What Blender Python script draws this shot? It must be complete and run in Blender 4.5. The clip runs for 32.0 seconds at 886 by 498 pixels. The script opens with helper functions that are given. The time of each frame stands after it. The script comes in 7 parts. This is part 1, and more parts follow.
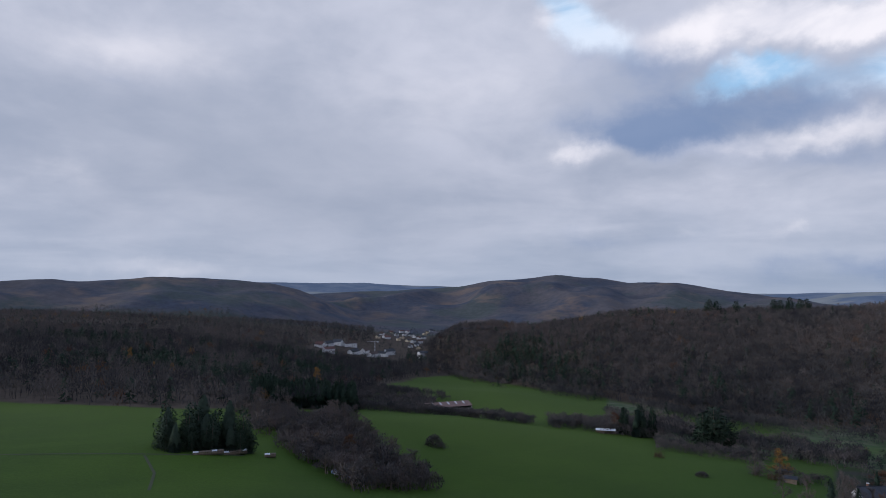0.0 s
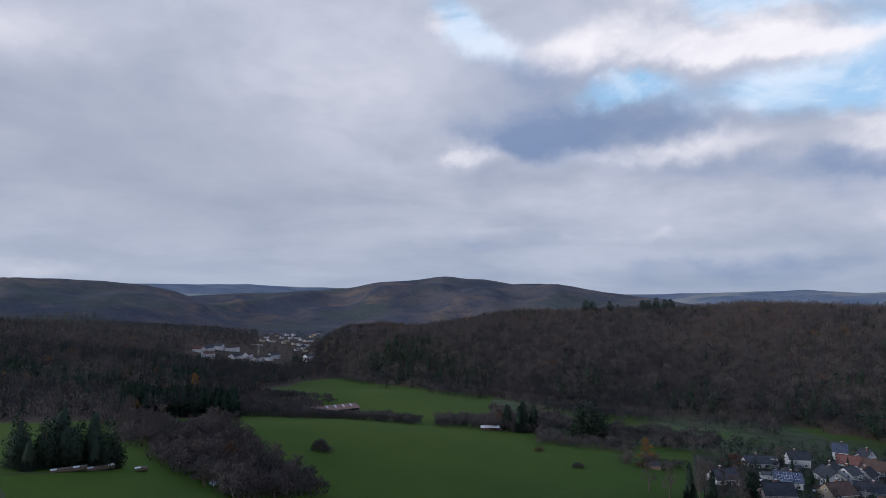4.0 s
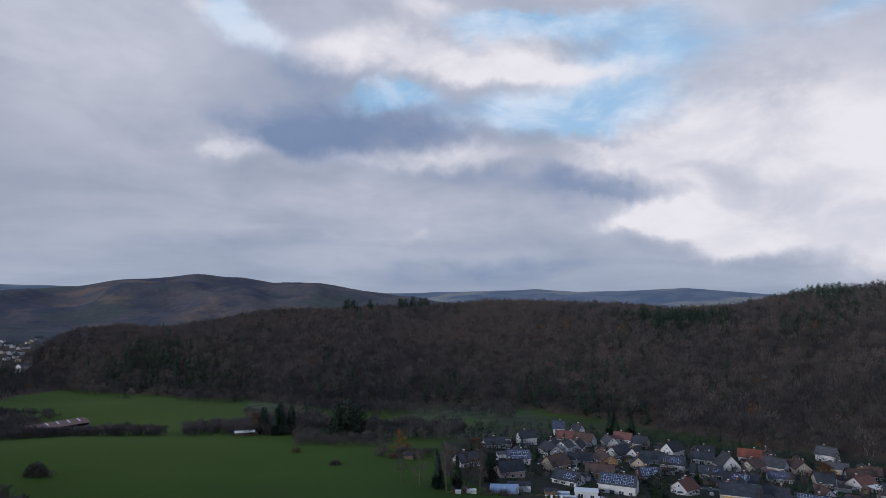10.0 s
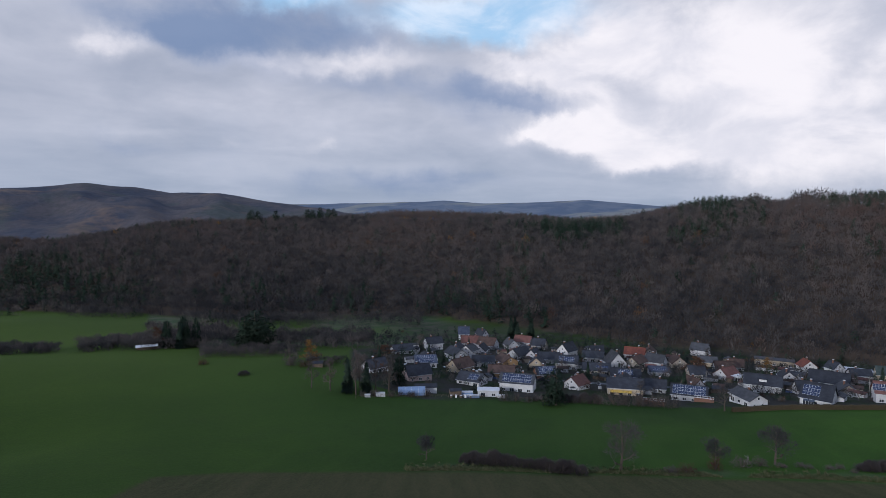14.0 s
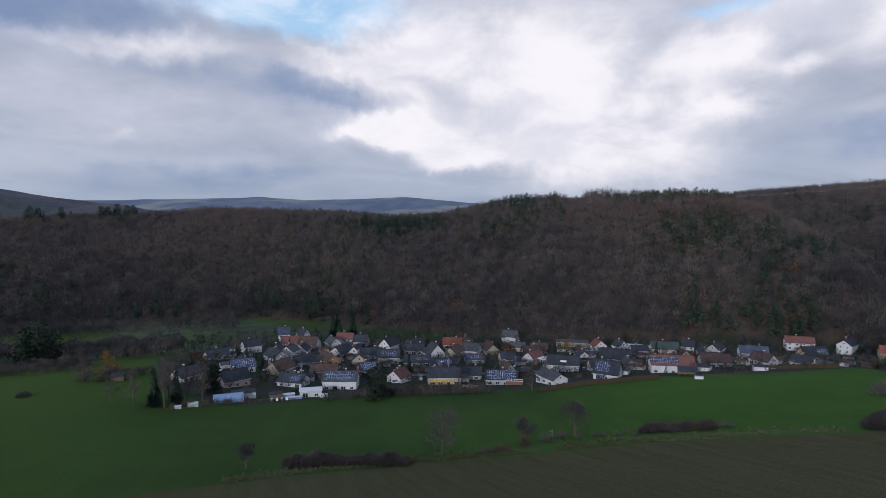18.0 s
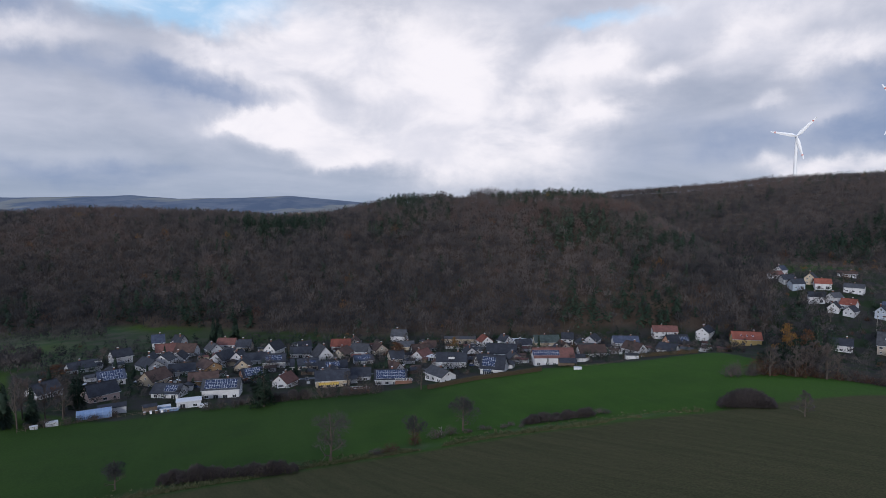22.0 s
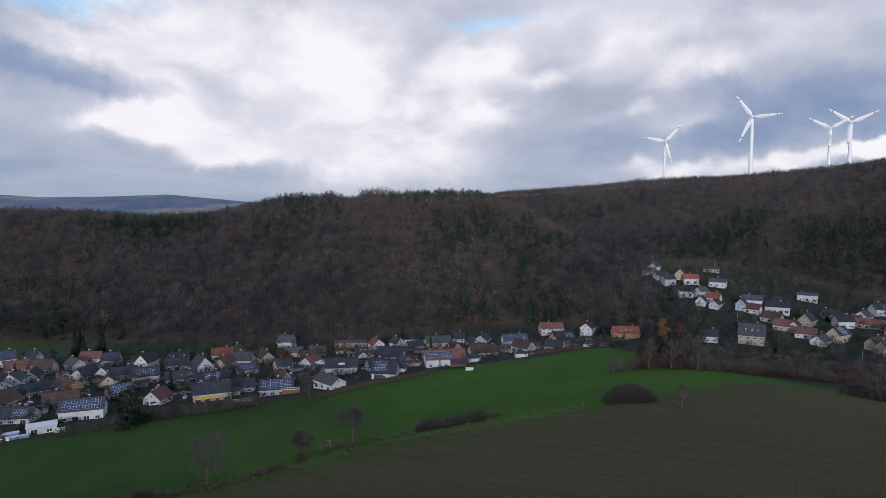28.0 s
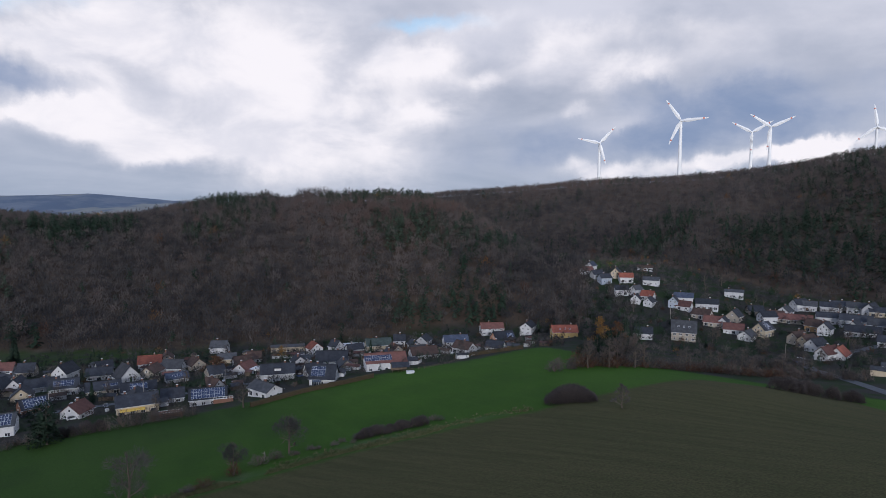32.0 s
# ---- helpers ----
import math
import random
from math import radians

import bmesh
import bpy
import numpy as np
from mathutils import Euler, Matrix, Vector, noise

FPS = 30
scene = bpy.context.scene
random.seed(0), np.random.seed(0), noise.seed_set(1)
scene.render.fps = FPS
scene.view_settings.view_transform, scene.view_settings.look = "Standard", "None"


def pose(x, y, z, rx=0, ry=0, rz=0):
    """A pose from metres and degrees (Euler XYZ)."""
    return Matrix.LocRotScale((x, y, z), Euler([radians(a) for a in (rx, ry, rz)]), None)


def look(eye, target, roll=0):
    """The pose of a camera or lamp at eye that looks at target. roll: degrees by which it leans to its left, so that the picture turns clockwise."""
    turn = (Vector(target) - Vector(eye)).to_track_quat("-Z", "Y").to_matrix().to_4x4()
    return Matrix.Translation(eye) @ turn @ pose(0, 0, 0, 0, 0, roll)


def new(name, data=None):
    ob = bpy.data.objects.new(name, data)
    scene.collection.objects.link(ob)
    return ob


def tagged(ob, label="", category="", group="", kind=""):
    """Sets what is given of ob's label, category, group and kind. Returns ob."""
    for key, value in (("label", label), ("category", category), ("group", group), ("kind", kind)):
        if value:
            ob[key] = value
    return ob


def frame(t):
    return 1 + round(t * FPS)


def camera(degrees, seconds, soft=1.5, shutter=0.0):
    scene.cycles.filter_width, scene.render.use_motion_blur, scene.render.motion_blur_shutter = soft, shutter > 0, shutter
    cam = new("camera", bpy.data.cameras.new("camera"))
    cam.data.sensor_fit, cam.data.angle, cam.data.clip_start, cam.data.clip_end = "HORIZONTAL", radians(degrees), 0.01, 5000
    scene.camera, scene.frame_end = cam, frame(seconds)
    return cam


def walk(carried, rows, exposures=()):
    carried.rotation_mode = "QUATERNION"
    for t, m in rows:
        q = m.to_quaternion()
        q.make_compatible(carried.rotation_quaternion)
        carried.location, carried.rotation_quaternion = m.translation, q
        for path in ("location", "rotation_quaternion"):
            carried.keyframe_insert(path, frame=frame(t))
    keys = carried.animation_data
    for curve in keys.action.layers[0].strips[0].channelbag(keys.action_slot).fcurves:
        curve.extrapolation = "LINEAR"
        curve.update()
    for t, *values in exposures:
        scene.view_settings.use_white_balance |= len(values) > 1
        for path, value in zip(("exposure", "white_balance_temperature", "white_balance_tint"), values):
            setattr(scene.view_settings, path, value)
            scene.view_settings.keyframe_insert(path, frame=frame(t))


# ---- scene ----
cam = camera(71.24, 32.0, soft=0.8)
EYE = 85.0  # the drone hovers 85 m above the village's near edge and pans, then glides slowly forward
GLIDE = 77.5  # bearing of that glide


def pan(yaw, pitch, roll, ahead=0.0):
    a = radians(GLIDE)
    return pose(ahead * math.sin(a), ahead * math.cos(a), EYE + 0.055 * ahead, 90 + pitch, 0, yaw) @ pose(0, 0, 0, 0, 0, roll)


PATH = [
    (0.0, pan(0.65, 4.33, 0.01)),
    (0.5, pan(-0.17, 4.35, -0.00)),
    (1.0, pan(-1.08, 4.33, -0.02)),
    (1.5, pan(-2.28, 4.34, -0.04)),
    (2.0, pan(-3.47, 4.36, -0.06)),
    (2.5, pan(-4.79, 4.36, -0.05)),
    (3.0, pan(-6.27, 4.40, -0.11)),
    (3.5, pan(-7.89, 4.43, -0.15)),
    (5.5, pan(-14.90, 4.40, -0.22)),
    (6.0, pan(-16.63, 4.39, -0.19)),
    (6.5, pan(-18.37, 4.39, -0.28)),
    (7.0, pan(-20.20, 4.39, -0.26)),
    (7.5, pan(-21.99, 4.37, -0.25)),
    (8.0, pan(-23.83, 4.34, -0.23)),
    (8.5, pan(-25.66, 4.30, -0.25)),
    (9.0, pan(-27.52, 4.29, -0.20)),
    (9.5, pan(-29.40, 4.26, -0.25)),
    (10.0, pan(-31.35, 4.24, -0.28)),
    (10.5, pan(-33.31, 4.22, -0.27)),
    (11.0, pan(-34.75, 4.25, -0.22)),
    (11.5, pan(-35.06, 1.97, -0.18)),
    (12.0, pan(-35.17, -3.07, -0.18)),
    (12.5, pan(-35.40, -4.04, -0.19)),
    (13.0, pan(-36.56, -4.02, -0.15)),
    (13.5, pan(-37.28, -4.00, -0.16)),
    (14.0, pan(-39.74, -4.00, -0.15)),
    (14.5, pan(-42.47, -4.04, -0.16)),
    (15.0, pan(-44.95, -4.09, -0.11)),
    (15.5, pan(-47.38, -4.15, -0.10)),
    (17.5, pan(-55.01, -4.31, -0.03)),
    (18.0, pan(-56.28, -4.32, 0.00)),
    (18.5, pan(-58.04, -4.38, -0.02)),
    (19.0, pan(-58.92, -4.36, -0.02)),
    (19.5, pan(-59.67, -4.36, -0.01)),
    (20.0, pan(-61.35, -4.35, 0.02, 0.01)),
    (20.5, pan(-63.08, -4.37, 0.04, 0.10)),
    (21.0, pan(-64.45, -4.41, 0.05, 0.28)),
    (21.5, pan(-65.37, -4.39, 0.08, 0.56)),
    (22.0, pan(-66.63, -4.39, 0.10, 0.94)),
    (22.5, pan(-67.84, -4.38, 0.11, 1.42)),
    (23.0, pan(-69.04, -4.40, 0.13, 1.99)),
    (23.5, pan(-70.19, -4.41, 0.17, 2.57)),
    (24.0, pan(-71.36, -4.41, 0.19, 3.16)),
    (24.5, pan(-72.48, -4.42, 0.13, 3.74)),
    (25.0, pan(-73.64, -4.41, 0.17, 4.33)),
    (25.5, pan(-74.48, -4.43, 0.21, 4.91)),
    (27.5, pan(-76.38, -4.39, 0.27, 7.25)),
    (28.0, pan(-76.65, -4.39, 0.26, 7.84)),
    (28.5, pan(-77.06, -4.39, 0.26, 8.42)),
    (29.0, pan(-77.84, -4.38, 0.26, 9.01)),
    (29.5, pan(-78.65, -4.38, 0.31, 9.59)),
    (30.0, pan(-79.49, -4.38, 0.30, 10.18)),
    (30.5, pan(-80.24, -4.38, 0.32, 10.76)),
    (31.0, pan(-80.90, -4.39, 0.34, 11.35)),
    (31.5, pan(-81.58, -4.39, 0.34, 11.93)),
    (32.0, pan(-82.23, -4.38, 0.35, 12.52)),
]
walk(cam, PATH, [(0.0, 0.0, 5950, 12), (5.5, -0.05, 5950, 12), (9.0, -0.18, 5950, 12), (11.1, -0.22, 5950, 12), (12.4, 0.0, 6000, 12), (32.0, 0.0, 6050, 12)])

# ---- the lie of the land: bearings in degrees from the drone, clockwise from +y, and distances in metres ----
def smooth(a):
    a = np.clip(a, 0, 1)
    return a * a * (3 - 2 * a)


def polar(az, r):
    return r * math.sin(radians(az)), r * math.cos(radians(az))


def bumps(x, y, size, seed):
    """Smooth value noise, about -1 to 1, on arrays."""
    px, py = np.asarray(x, float) / size + 1000, np.asarray(y, float) / size + 1000
    ix, iy = np.floor(px).astype(np.int64), np.floor(py).astype(np.int64)
    fx, fy = smooth(px - ix), smooth(py - iy)

    def corner(a, b):
        h = (a * 374761393 + b * 668265263 + seed * 974711) & 0x7FFFFFFF
        h = ((h ^ (h >> 13)) * 1274126177) & 0x7FFFFFFF
        return ((h ^ (h >> 16)) & 0xFFFF) / 32767.5 - 1
    return (corner(ix, iy) * (1 - fx) + corner(ix + 1, iy) * fx) * (1 - fy) + (corner(ix, iy + 1) * (1 - fx) + corner(ix + 1, iy + 1) * fx) * fy


# valley floor and fields: bearing, distance, height of points that the ground passes through
HOME_FIELDS = [(-35, 420, 25), (-24, 345, 26), (-11.4, 370, 18), (0.8, 395, 9.7), (8.5, 380, 5.6), (16, 370, 3.6), (25, 335, 2.5),
               (0, 235, 12), (-21, 249, 28), (-27, 200, 31), (30, 165, 13.5), (45, 165, 13), (60, 168, 13.3), (70, 178, 15), (80, 190, 17.3), (95, 215, 22.5), (109, 250, 21.7), (119, 240, 21),
               (45, 90, 33), (110, 100, 42), (-20, 90, 42)]
VILLAGE_FLOOR = [(30, 270, 3.5), (37, 262, 0.9), (44, 265, 0), (54, 273, 0), (62, 273, 0), (70, 285, 3.3), (78, 300, 5.3), (85, 320, 6), (91, 340, 9), (99, 290, 13.8), (108, 275, 15), (116, 270, 16),
                 (102, 400, -1), (103, 520, 18), (95, 540, 26), (100, 610, 28), (113, 500, 4), (118, 400, 4), (107, 540, 10), (110, 420, -2)]
VALLEY_FLOOR = [(23, 570, -18.6), (37, 560, -16.8), (49, 490, -15.6), (60, 450, -15.6), (70, 455, -15.9), (78, 465, -15.5), (89, 455, -10),
                (0, 450, 0), (0, 500, -2.3), (4, 600, -6.8), (-4, 680, -9.4), (15, 520, -8.6), (1, 850, -24), (6, 740, -22.4), (16, 630, -19.3),
                (-30, 600, 27), (-30, 1300, 42), (-12, 600, 10), (-20, 1000, 26), (-7, 1130, -20), (-4, 1670, -20), (-12, 1500, 10)]
ROUND_ABOUT = [(160, 200, 52), (220, 200, 55), (290, 200, 45), (150, 600, 50), (200, 700, 60), (250, 700, 62), (300, 700, 50), (130, 1500, 60), (180, 1800, 60), (240, 1800, 60), (300, 1800, 60), (30, 1800, -10), (70, 1800, 0), (0, 2600, 0), (-30, 2600, 20), (110, 2400, 60)]


def ground_net():
    rows = np.array([(*polar(a, r), z) for a, r, z in HOME_FIELDS + VILLAGE_FLOOR + VALLEY_FLOOR + ROUND_ABOUT])
    xy, z = rows[:, :2], rows[:, 2]
    k = np.sqrt(((xy[:, None] - xy[None]) ** 2).sum(-1) + 14.0 ** 2)
    n = len(xy)
    a = np.zeros((n + 1, n + 1))
    a[:n, :n], a[n, :n], a[:n, n] = k - 1.5 * np.eye(n), 1, 1
    w = np.linalg.solve(a, np.append(z, 0))
    return xy, w


NET_XY, NET_W = ground_net()


def base_height(x, y):
    out = np.full(x.shape, NET_W[-1])
    for (a, b), w in zip(NET_XY, NET_W[:-1]):
        out = out + w * np.sqrt((x - a) ** 2 + (y - b) ** 2 + 196.0)
    return out


# ridges: bearing, foot distance, crest distance, crest height
WOODED_RIDGE = [(-6, 1150, 1250, -62), (-3, 1000, 1120, -22), (-1.3, 960, 1080, 5), (0.8, 850, 1050, 24), (4, 780, 1030, 33.5), (7.6, 720, 1010, 32), (11.2, 690, 1000, 39), (14.2, 650, 990, 48), (17.6, 620, 985, 51.5), (20, 590, 980, 48.5), (23, 575, 970, 53), (29.4, 568, 950, 56.7), (35, 560, 925, 63), (38.5, 550, 900, 62), (48, 495, 865, 62), (52, 478, 860, 56.5)]
WOODED_KNOLL = [(52, 478, 860, 58.5), (56.6, 460, 850, 61), (59.8, 450, 820, 69), (62.4, 450, 800, 78), (66, 450, 780, 83), (68.1, 452, 775, 79), (70, 455, 770, 85), (75, 460, 760, 85), (79.8, 468, 740, 82.5),
                (83.2, 470, 720, 71), (88, 462, 660, 44.5), (91, 458, 620, 28), (92.5, 450, 590, 10), (94, 450, 560, -10), (97, 450, 540, -60)]
WIND_RIDGE = [(64, 900, 1300, 20), (76, 840, 1300, 85), (82, 800, 1300, 96), (88.4, 740, 1300, 105), (93.6, 690, 1280, 111), (96.6, 670, 1270, 116), (103, 605, 1260, 126), (109, 575, 1230, 135), (113, 560, 1200, 146), (115.5, 555, 1180, 154), (118, 545, 1160, 158), (125, 540, 1150, 165), (140, 700, 1300, 120), (160, 900, 1500, 60)]
LEFT_HILL = [(-80, 1500, 2300, 81), (-40, 1600, 2300, 121), (-32, 1600, 2300, 129), (-28, 1600, 2300, 139), (-22, 1600, 2300, 141), (-19.5, 1620, 2300, 138), (-16, 1700, 2300, 125), (-13.6, 1800, 2300, 101), (-9, 1900, 2300, 31), (-4, 1900, 2300, -49)]
ROUND_HILL = [(-20, 2100, 2900, 63), (-12, 2100, 2900, 97), (-8, 2050, 2950, 105), (-4.4, 2000, 3000, 113), (0.8, 2000, 3000, 125), (3.5, 1950, 3000, 147), (6.1, 1900, 3000, 158), (9.7, 1900, 3000, 174), (13.2, 1900, 3000, 165), (16.2, 1900, 3000, 138), (20, 1900, 3000, 139), (23.2, 1950, 3000, 112), (26.6, 2000, 3000, 89), (31, 2100, 3000, 53), (38, 2200, 3000, -37)]
FAR_PLATEAU = [(-60, 3500, 4500, 162), (-15.6, 3500, 4500, 175), (-8, 3500, 4500, 174), (-4.4, 3500, 4500, 162), (10, 3500, 4500, 122), (26, 3500, 4500, 97), (33.4, 3500, 4500, 108), (40, 3500, 4500, 122), (43.5, 3500, 4500, 102), (48, 3500, 4500, 110), (52.6, 3500, 4500, 124), (57, 3500, 4500, 88), (60, 3500, 4500, 71), (75, 3500, 4500, 76), (120, 3500, 4500, 101), (180, 3500, 4500, 101), (240, 3500, 4500, 101), (300, 3500, 4500, 171)]


def ridge(x, y, base, rows, fall=0.06, fold=0.0):
    az, r = np.degrees(np.arctan2(x, y)), np.hypot(x, y)
    az = np.where(az < -90, az + 360, az)
    rows = np.array(rows)
    foot, crest, top = (np.interp(az, rows[:, 0], rows[:, k]) for k in (1, 2, 3))
    inside = (az > rows[0, 0]) & (az < rows[-1, 0])
    s = (r - foot) / (crest - foot)
    up = np.where(s < 1, 0.55 * smooth(s) + 0.45 * np.sin(np.clip(s, 0, 1) * np.pi / 2) ** 1.1, 1)
    z = base + (top - base) * up - np.clip(r - crest, 0, None) * fall
    if fold:
        t = np.clip(s, 0, 1.0)
        crease = 1 - np.abs(bumps(x, y, 330, 71) + 0.45 * bumps(x, y, 150, 72)) * 2.2
        z = z + fold * 4 * t * (1 - t) * (crease * 0.8 + 0.35 * bumps(x, y, 90, 73))
    return np.where(inside & (r > foot), np.maximum(z, base), base)


def height(x, y):
    x, y = np.asarray(x, float), np.asarray(y, float)
    r = np.hypot(x, y)
    base = base_height(x, y)
    base = np.where(r > 1700, base + (np.minimum(base, 20) - base) * smooth((r - 1700) / 900), base)
    z = base
    for rows, fold in ((WOODED_RIDGE, 5), (WOODED_KNOLL, 4), (WIND_RIDGE, 9), (LEFT_HILL, 20), (ROUND_HILL, 26), (FAR_PLATEAU, 8)):
        z = np.maximum(z, ridge(x, y, base, rows, fold=fold))
    hilly = smooth((z - base) / 40)
    z = z + hilly * (bumps(x, y, 130, 1) * 4 + bumps(x, y, 55, 2) * 1.8) * smooth((2200 - r) / 800)
    far = smooth((r - 1500) / 500) * hilly
    z = z + far * (bumps(x, y, 420, 3) * 5 + bumps(x, y, 120, 4) * 3)
    return z + bumps(x, y, 60, 5) * 0.5 * (1 - hilly)


def floor_at(x, y):
    return float(height(np.array([x]), np.array([y]))[0])

# ---- world: broken winter cloud over a clear sky, and one weak, wide sun ----
SUN_AZ, SUN_EL = 262.0, 13.0
# shapes in the cloud: kind, bearing, elevation, half widths across and up, lean, weight
CLOUDS_NORTH = [
    ("bright", -24.2, 20.0, 5.7, 1.8, -0.00, 0.28), ("bright", -33.5, 9.7, 4.0, 0.9, -0.10, 0.20), ("bright", -25.8, 2.5, 5.8, 0.6, -0.00, 0.35), ("grey", -19.5, 13.4, 14.7, 5.2, -0.00, 0.55),
    ("slate", -29.6, 17.8, 3.2, 0.5, -0.35, 0.25), ("bright", -4.5, 17.7, 7.4, 2.5, -0.00, 0.20), ("clear", 11.8, 24.0, 3.1, 1.8, -0.50, 1.00), ("bright", 8.3, 24.5, 1.3, 0.7, -0.00, 0.55),
    ("bright", 28.7, 21.7, 9.9, 1.5, -0.05, 1.00), ("slate", 16.9, 21.1, 4.7, 2.1, -0.00, 0.75), ("slate", 24.6, 15.7, 8.5, 2.3, -0.00, 1.00), ("clear", 26.4, 18.0, 3.3, 1.1, -0.00, 1.10),
    ("slate", 18.9, 13.8, 4.8, 1.2, -0.10, 0.45), ("bright", 30.9, 12.6, 8.0, 1.2, 0.05, 0.35)]
CLOUDS_NORTH_EAST = [
    ("bright", 7.0, 13.5, 2.9, 1.2, -0.00, 0.20), ("bright", 11.6, 12.9, 1.4, 0.6, -0.00, 0.30), ("bright", 28.8, 5.3, 1.0, 0.4, -0.00, 0.25), ("bright", 21.5, 5.0, 1.1, 0.4, -0.00, 0.20),
    ("slate", 31.3, 2.4, 7.8, 1.2, -0.00, 0.16), ("slate", 15.3, 4.8, 5.4, 0.9, -0.00, 0.12), ("grey", -7.5, 7.4, 18.9, 4.6, -0.00, 0.40), ("bright", -33.2, 19.8, 4.4, 2.0, -0.00, 0.30),
    ("bright", 9.4, 19.0, 6.8, 2.2, -0.00, 0.20)]
CLOUDS_EAST_RIM = [
    ("clear", 37.9, 24.1, 4.4, 1.0, -0.00, 0.90), ("clear", 44.2, 16.3, 7.6, 1.5, -0.02, 1.20), ("clear", 50.4, 20.5, 5.2, 1.7, -0.00, 0.90), ("bright", 40.7, 20.0, 6.6, 0.8, -0.10, 0.80),
    ("slate", 43.8, 10.1, 5.1, 1.0, -0.12, 0.60), ("bright", 52.1, 6.7, 2.0, 0.9, -0.00, 0.95), ("bright", 48.7, 6.2, 2.4, 0.5, -0.00, 0.70), ("bright", 55.1, 3.5, 1.6, 0.6, -0.00, 0.60),
    ("bright", 50.8, 12.2, 5.1, 1.5, 0.10, 0.55), ("bright", 55.7, 15.1, 2.5, 2.3, 0.30, 0.38), ("bright", 29.0, 5.4, 1.5, 0.6, -0.00, 0.16)]
CLOUDS_MIDDLE = [
    ("bright", 30.3, 25.3, 3.3, 0.9, -0.00, 0.60), ("clear", 47.4, 23.6, 6.7, 1.1, -0.00, 0.60), ("clear", 66.9, 21.3, 5.0, 1.1, -0.00, 0.55), ("slate", 29.6, 1.8, 6.1, 0.9, -0.00, 0.20),
    ("bright", 52.0, 6.5, 3.2, 1.1, -0.00, 0.70), ("bright", 56.5, 4.6, 4.4, 0.9, -0.10, 0.75), ("bright", 64.8, 4.2, 2.8, 1.4, -0.00, 0.40), ("slate", 58.8, 2.9, 2.8, 0.4, -0.00, 0.50),
    ("bright", 63.1, 10.6, 8.2, 4.4, -0.00, 0.50), ("slate", 13.8, 5.2, 2.7, 0.5, -0.00, 0.30), ("bright", 11.9, 12.4, 1.9, 0.7, -0.00, 0.30), ("slate", 18.5, 13.4, 5.6, 1.0, -0.20, 0.30),
    ("bright", 25.2, 12.6, 7.9, 0.8, -0.00, 0.30), ("slate", 48.1, 9.2, 3.0, 0.6, -0.35, 0.40)]
CLOUDS_EAST = [
    ("slate", 33.3, 10.6, 9.2, 1.1, -0.25, 0.40), ("slate", 45.8, 9.8, 5.1, 0.9, -0.35, 0.50), ("bright", 49.6, 11.4, 4.5, 0.6, -0.50, 0.55), ("slate", 41.6, 2.3, 9.9, 0.8, -0.00, 0.30),
    ("bright", 62.3, 12.9, 13.5, 4.3, -0.10, 0.50), ("bright", 68.0, 4.7, 7.5, 2.8, -0.00, 0.50), ("clear", 81.5, 15.7, 4.1, 0.6, -0.00, 0.70), ("bright", 79.6, 12.9, 2.8, 1.2, -0.00, 0.95),
    ("bright", 85.4, 10.5, 1.5, 0.6, -0.00, 0.60), ("bright", 79.9, 8.0, 2.3, 0.8, -0.10, 0.45), ("slate", 85.3, 3.4, 5.4, 2.8, -0.00, 0.18), ("bright", 75.3, 5.7, 1.4, 0.4, -0.00, 0.35)]
CLOUDS_SHOWERS = [
    ("bright", 91.0, 12.9, 2.5, 1.4, 0.40, 0.70), ("bright", 95.7, 11.1, 2.6, 1.5, -0.00, 0.65), ("bright", 100.2, 11.5, 2.2, 1.1, -0.00, 0.60), ("bright", 93.9, 8.0, 1.3, 0.6, -0.00, 0.65),
    ("slate", 91.9, 5.4, 10.8, 2.1, -0.00, 0.34), ("bright", 97.9, 2.8, 4.4, 0.7, -0.00, 0.85), ("bright", 85.1, 15.8, 2.9, 0.9, -0.00, 0.40), ("bright", 100.0, 14.8, 6.3, 0.7, -0.00, 0.40),
    ("bright", 74.7, 6.5, 7.7, 5.5, -0.00, 0.32), ("bright", 97.9, 7.0, 2.1, 0.5, 0.20, 0.40), ("slate", 102.2, 9.1, 3.4, 1.7, -0.00, 0.35)]
CLOUDS_RIDGE = [
    ("slate", 110.0, 7.3, 6.5, 2.1, -0.05, 0.65), ("bright", 110.2, 3.8, 4.4, 0.5, 0.13, 1.00), ("bright", 106.0, 3.3, 1.2, 0.6, -0.00, 0.70), ("bright", 109.0, 13.3, 7.4, 1.3, -0.00, 0.35),
    ("slate", 112.1, 9.9, 4.4, 1.0, -0.00, 0.40), ("bright", 113.8, 4.5, 2.1, 0.4, 0.10, 0.80), ("slate", 101.4, 5.5, 5.3, 1.4, -0.00, 0.40)]


